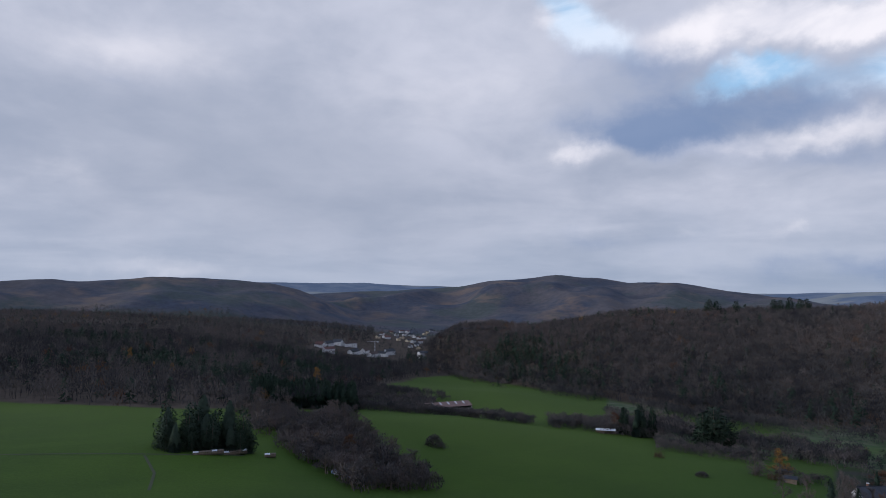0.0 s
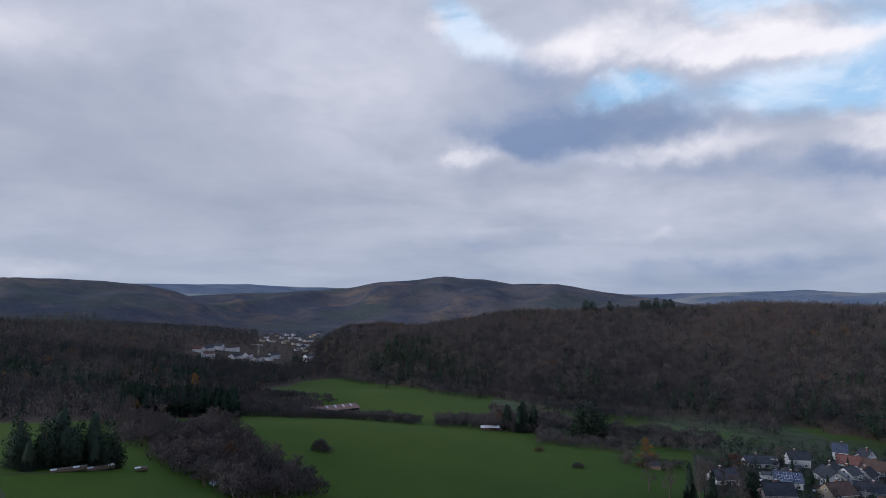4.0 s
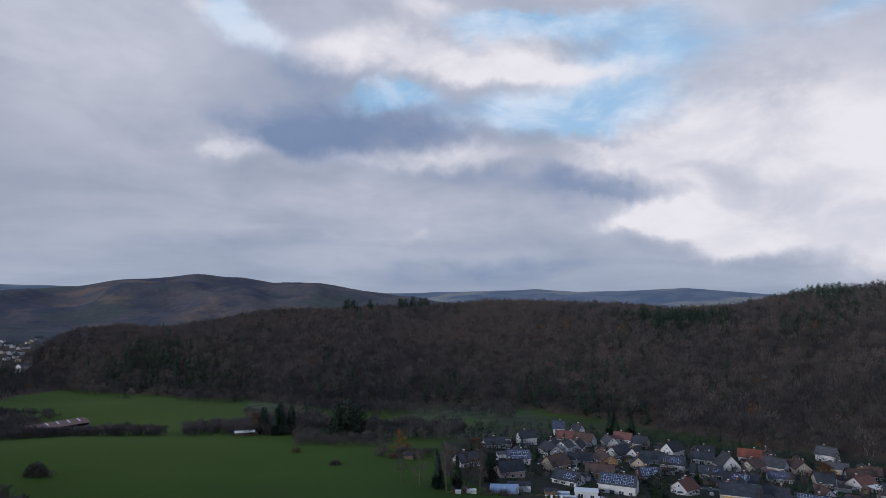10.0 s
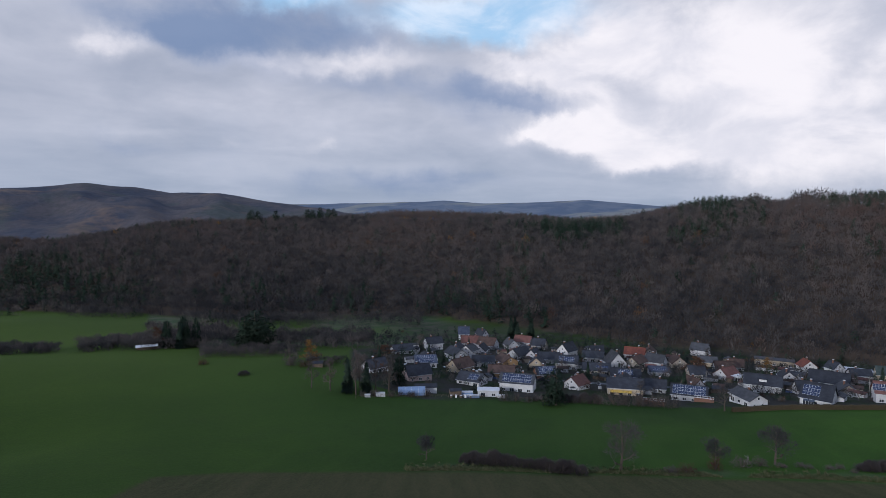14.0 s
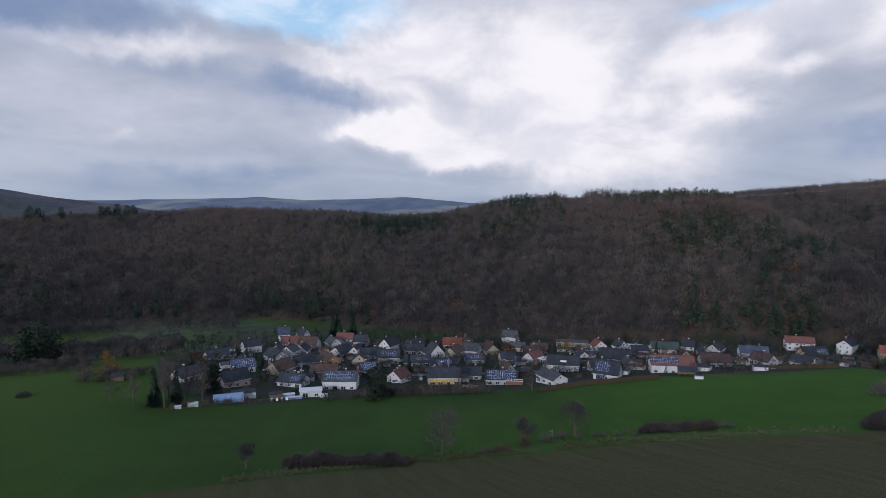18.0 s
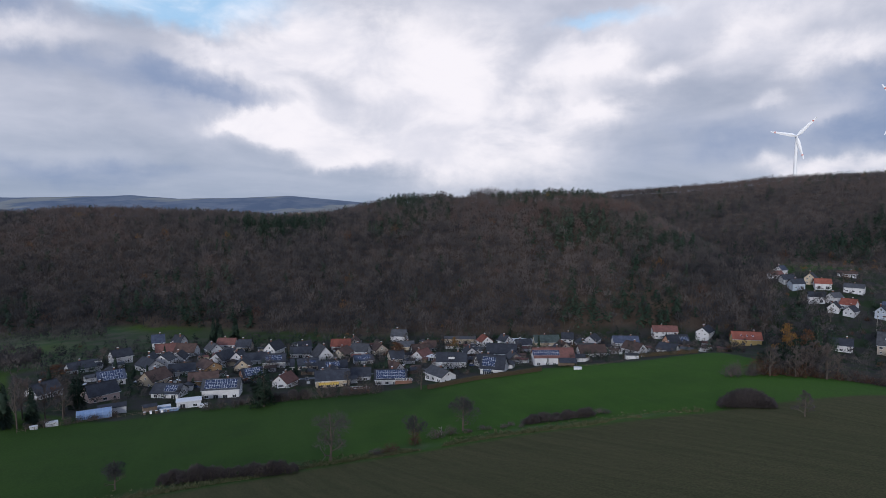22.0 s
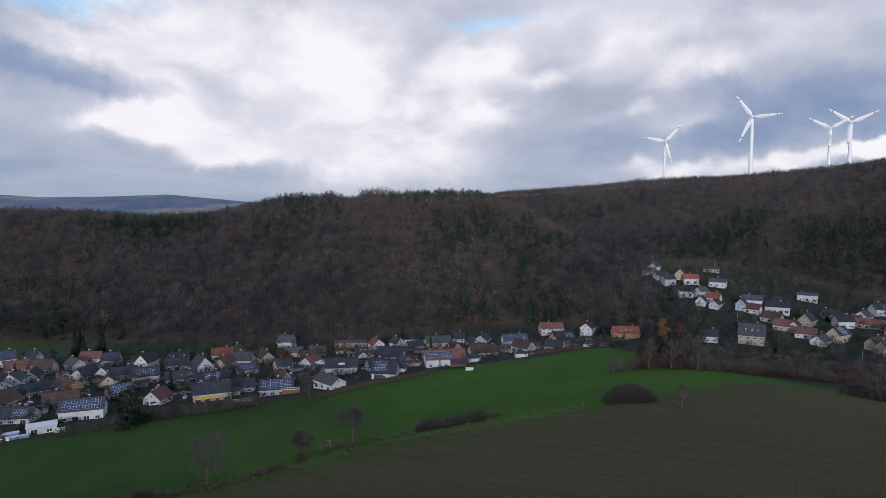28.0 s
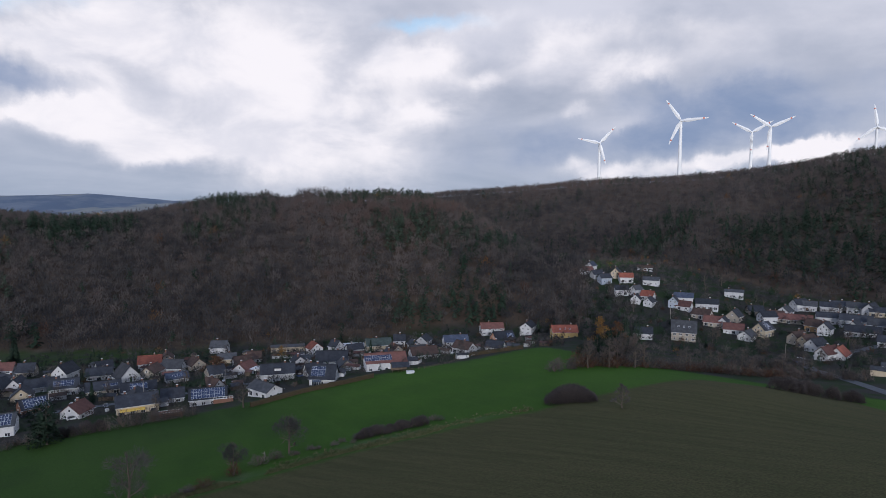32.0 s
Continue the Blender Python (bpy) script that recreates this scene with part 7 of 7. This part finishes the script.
placed = 0
while placed < 130:
    az_ = tree_dice.uniform(32, 93)
    lo = np.interp(az_, [32, 40, 50, 62, 70, 78, 85, 93], [300, 278, 284, 290, 298, 312, 334, 356])
    r_ = lo + tree_dice.random() ** 1.2 * (np.interp(az_, [32, 50, 75, 93], [420, 430, 440, 455]) - lo)
    x_, y_ = polar(az_, r_)
    if free(x_, y_, 8.0):
        kind = tree_dice.choice(("bare", "bare", "shrub", "shrub", "evergreen_shrub", "evergreen_shrub", "spruce", "rust_shrub", "thorn"))
        tall = {"bare": 8, "spruce": 9, "shrub": 3, "evergreen_shrub": 3.2, "rust_shrub": 2.8, "thorn": 2.5}[kind] * tree_dice.uniform(0.6, 1.2)
        tree(kind, x_, y_, tall, tall * (0.4 if kind == "spruce" else 0.85 if kind == "bare" else 1.2), group="garden trees and shrubs")
        placed += 1
placed = 0
while placed < 110:
    az_ = tree_dice.uniform(94, 120)
    r_ = tree_dice.uniform(np.interp(az_, [94, 98, 110, 120], [380, 350, 350, 370]), np.interp(az_, [94, 100, 110, 120], [560, 620, 580, 560]))
    x_, y_ = polar(az_, r_)
    if free(x_, y_, 9):
        kind = tree_dice.choice(("bare", "bare", "bare", "shrub", "evergreen_shrub", "spruce", "rust_shrub"))
        tall = {"bare": 9, "spruce": 11, "shrub": 3.5, "evergreen_shrub": 3.5, "rust_shrub": 3}[kind] * tree_dice.uniform(0.6, 1.2)
        tree(kind, x_, y_, tall, tall * (0.4 if kind == "spruce" else 0.85 if kind == "bare" else 1.2), group="trees in the side valley")
        placed += 1


# ---- small things in the gardens ----
def railing(x, y, turn, length):
    """A raised terrace's white lattice railing."""
    r = thing("terrace_railing", "white lattice railing of a raised terrace", "railing", x, y, turn)
    bm = bmesh.new()
    box(bm, -length / 2, length / 2, -0.06, 3.0, -0.6, 1.6)
    part("terrace_wall", bm, WALLS["brick"], r)
    for z_ in (1.75, 2.65):
        bm = bmesh.new()
        box(bm, -length / 2, length / 2, -0.05, 0.05, z_, z_ + 0.1)
        part("rail", bm, PAINT, r)
    n_ = int(length / 1.3)
    for i in range(n_ + 1):
        bm = bmesh.new()
        px = -length / 2 + i * length / n_
        box(bm, px - 0.05, px + 0.05, -0.04, 0.04, 1.6, 2.65)
        part("post", bm, PAINT, r)


railing(237.5, 143.5, -59, 9)
railing(258.0, 131.5, -64, 8)


def fence(rows, label):
    """Posts and two rails along the garden edge."""
    (x0, y0) = rows[0]
    f = thing("garden_fence", label, "fence", x0, y0)
    z0 = floor_at(x0, y0)
    for (xa, ya), (xb, yb) in zip(rows, rows[1:]):
        n_ = max(1, int(math.hypot(xb - xa, yb - ya) / 2.6))
        for i in range(n_):
            pa, pb = (xa + (xb - xa) * i / n_, ya + (yb - ya) * i / n_), (xa + (xb - xa) * (i + 1) / n_, ya + (yb - ya) * (i + 1) / n_)
            a_, b_ = [Vector((q[0] - x0, q[1] - y0, floor_at(*q) - z0)) for q in (pa, pb)]
            bm = bmesh.new()
            rod(bm, a_ - Vector((0, 0, 0.3)), a_ + Vector((0, 0, 1.2)), 0.06, 0.06, 5)
            part("post", bm, WOOD, f)
            bm = bmesh.new()
            for up in (0.55, 1.05):
                rod(bm, a_ + Vector((0, 0, up)), b_ + Vector((0, 0, up)), 0.035, 0.035, 4)
            part("rail", bm, WOOD, f)


fence([(136, 222), (150, 219), (172, 208), (188, 195)], "weathered wooden post-and-rail fence along the gardens")
fence([(190, 192), (206, 174), (218, 160), (236, 143)], "low wooden fence below the gardens")
fence([(291, 60), (300, 48), (312, 40), (326, 36)], "low wooden fence behind the orange-roofed house")


def crate(x, y, turn, w, d, h, mat, name, label, category):
    c = thing(name, label, category, x, y, turn)
    bm = bmesh.new()
    box(bm, -w / 2, w / 2, -d / 2, d / 2, -0.2, h)
    part("box", bm, mat, c)
    bm = bmesh.new()
    box(bm, -w / 2 - 0.08, w / 2 + 0.08, -d / 2 - 0.08, d / 2 + 0.08, h, h + 0.12)
    part("lid", bm, PALE_METAL, c)


for i, q in enumerate(((175, 205), (177, 204), (178.5, 202.5), (180.5, 201.5), (182, 200))):
    crate(*q, 20 + 30 * i, 0.8, 0.8, 1.0, PAINT if i % 2 else WOOD, "beehive", "small painted beehive box in a garden", "beehive")
crate(184.5, 206, -40, 6.5, 2.4, 1.1, SHEETING, "pool", "covered blue garden pool with pale rim", "pool")
crate(183, 200.5, -40, 7, 1.6, 0.9, SHEETING, "cold_frame", "long blue-grey cold frame in a garden", "cold frame")
crate(193, 192, -44, 3.4, 1.8, 1.2, PALE_METAL, "trailer", "small pale trailer parked behind the cabin", "trailer")
crate(148, 221, -30, 4, 2, 1.5, PALE_METAL, "greenhouse", "small pale greenhouse by the fence", "greenhouse")
crate(142, 222, -30, 2.4, 1.4, 1.1, PALE_METAL, "compost_bin", "pale compost bin by the fence", "bin")
crate(287, 55, -75, 3.6, 1.8, 1.0, PALE_METAL, "boat", "small upturned pale boat under cover", "boat")


def pole(x, y, h):
    p = thing("utility_pole", "tall grey wooden utility pole beside a lane", "pole", x, y, group="utility poles")
    bm = bmesh.new()
    rod(bm, (0, 0, -0.5), (0, 0, h), 0.15, 0.10, 7)
    part("pole", bm, BLEACHED, p)
    bm = bmesh.new()
    box(bm, -0.9, 0.9, -0.06, 0.06, h - 0.6, h - 0.45)
    part("crossbar", bm, WOOD, p)


for q in ((212, 226), (243, 202), (266, 174), (288, 146), (308, 112), (324, 88), (354, 58), (396, 25), (430, -14), (372, -140), (420, -60), (452, -96)):
    pole(*q, 9.0)
shed_dice = random.Random(21)
made = 0
while made < 95:
    az_, r_ = shed_dice.uniform(36, 92), shed_dice.uniform(300, 430)
    x_, y_ = polar(az_, r_)
    if free(x_, y_, 8.6) and (r_ > np.interp(az_, [36, 62, 78, 92], [285, 292, 315, 350])):
        shed(x_, y_, -az_ + shed_dice.choice((-20, 0, 15, 80)), shed_dice.uniform(4, 7), shed_dice.uniform(3, 5), 2.4, shed_dice.choice(("slate", "grey", "brown", "rust")), shed_dice.choice((None, "white", "white", "grey", "cream")), "small garden shed or garage between the houses")
        made += 1


def crane(x, y, h):
    c = thing("tower_crane", "thin pale tower crane over the far town", "crane", x, y)
    bm = bmesh.new()
    for sx in (-0.8, 0.8):
        for sy in (-0.8, 0.8):
            rod(bm, (sx, sy, -3), (sx, sy, h), 0.14, 0.14, 4)
    for i in range(int(h / 3)):
        rod(bm, (-0.8, -0.8, i * 3), (0.8, -0.8, i * 3 + 3), 0.08, 0.08, 3)
    part("mast", bm, PALE_METAL, c)
    bm = bmesh.new()
    rod(bm, (-14, 0, h), (5, 0, h), 0.25, 0.3, 4)
    part("jib", bm, PALE_METAL, c)
    bm = bmesh.new()
    box(bm, 4, 7, -0.8, 0.8, h - 2, h)
    part("counterweight", bm, WALLS["grey"], c)


crane(*polar(-6.9, 1120), 24)

# parked cars, tanks, tables and covered stacks round the gardens
yard_dice = random.Random(33)
made = 0
while made < 44:
    az_ = yard_dice.uniform(36, 92)
    r_ = np.interp(az_, [36, 62, 78, 92], [288, 294, 318, 352]) + yard_dice.random() * 105
    x_, y_ = polar(az_, r_)
    if free(x_, y_, 9.0):
        word, text, w_, d_, h_, mat = yard_dice.choice((("garden_table", "pale garden table with its cover on", 1.8, 1.0, 0.8, PALE_METAL), ("water_tank", "pale plastic water tank by a wall", 1.2, 1.0, 1.1, PAINT), ("log_stack", "stack of firewood under a pale lid", 3.2, 1.1, 1.4, WOOD), ("trailer", "small pale trailer parked in a yard", 3.0, 1.7, 1.3, PALE_METAL), ("raised_bed", "raised garden bed with a blue cover", 3.0, 1.4, 0.6, SHEETING)))
        crate(x_, y_, yard_dice.uniform(0, 180), w_, d_, h_, mat, word, text, word.replace("_", " "))
        made += 1
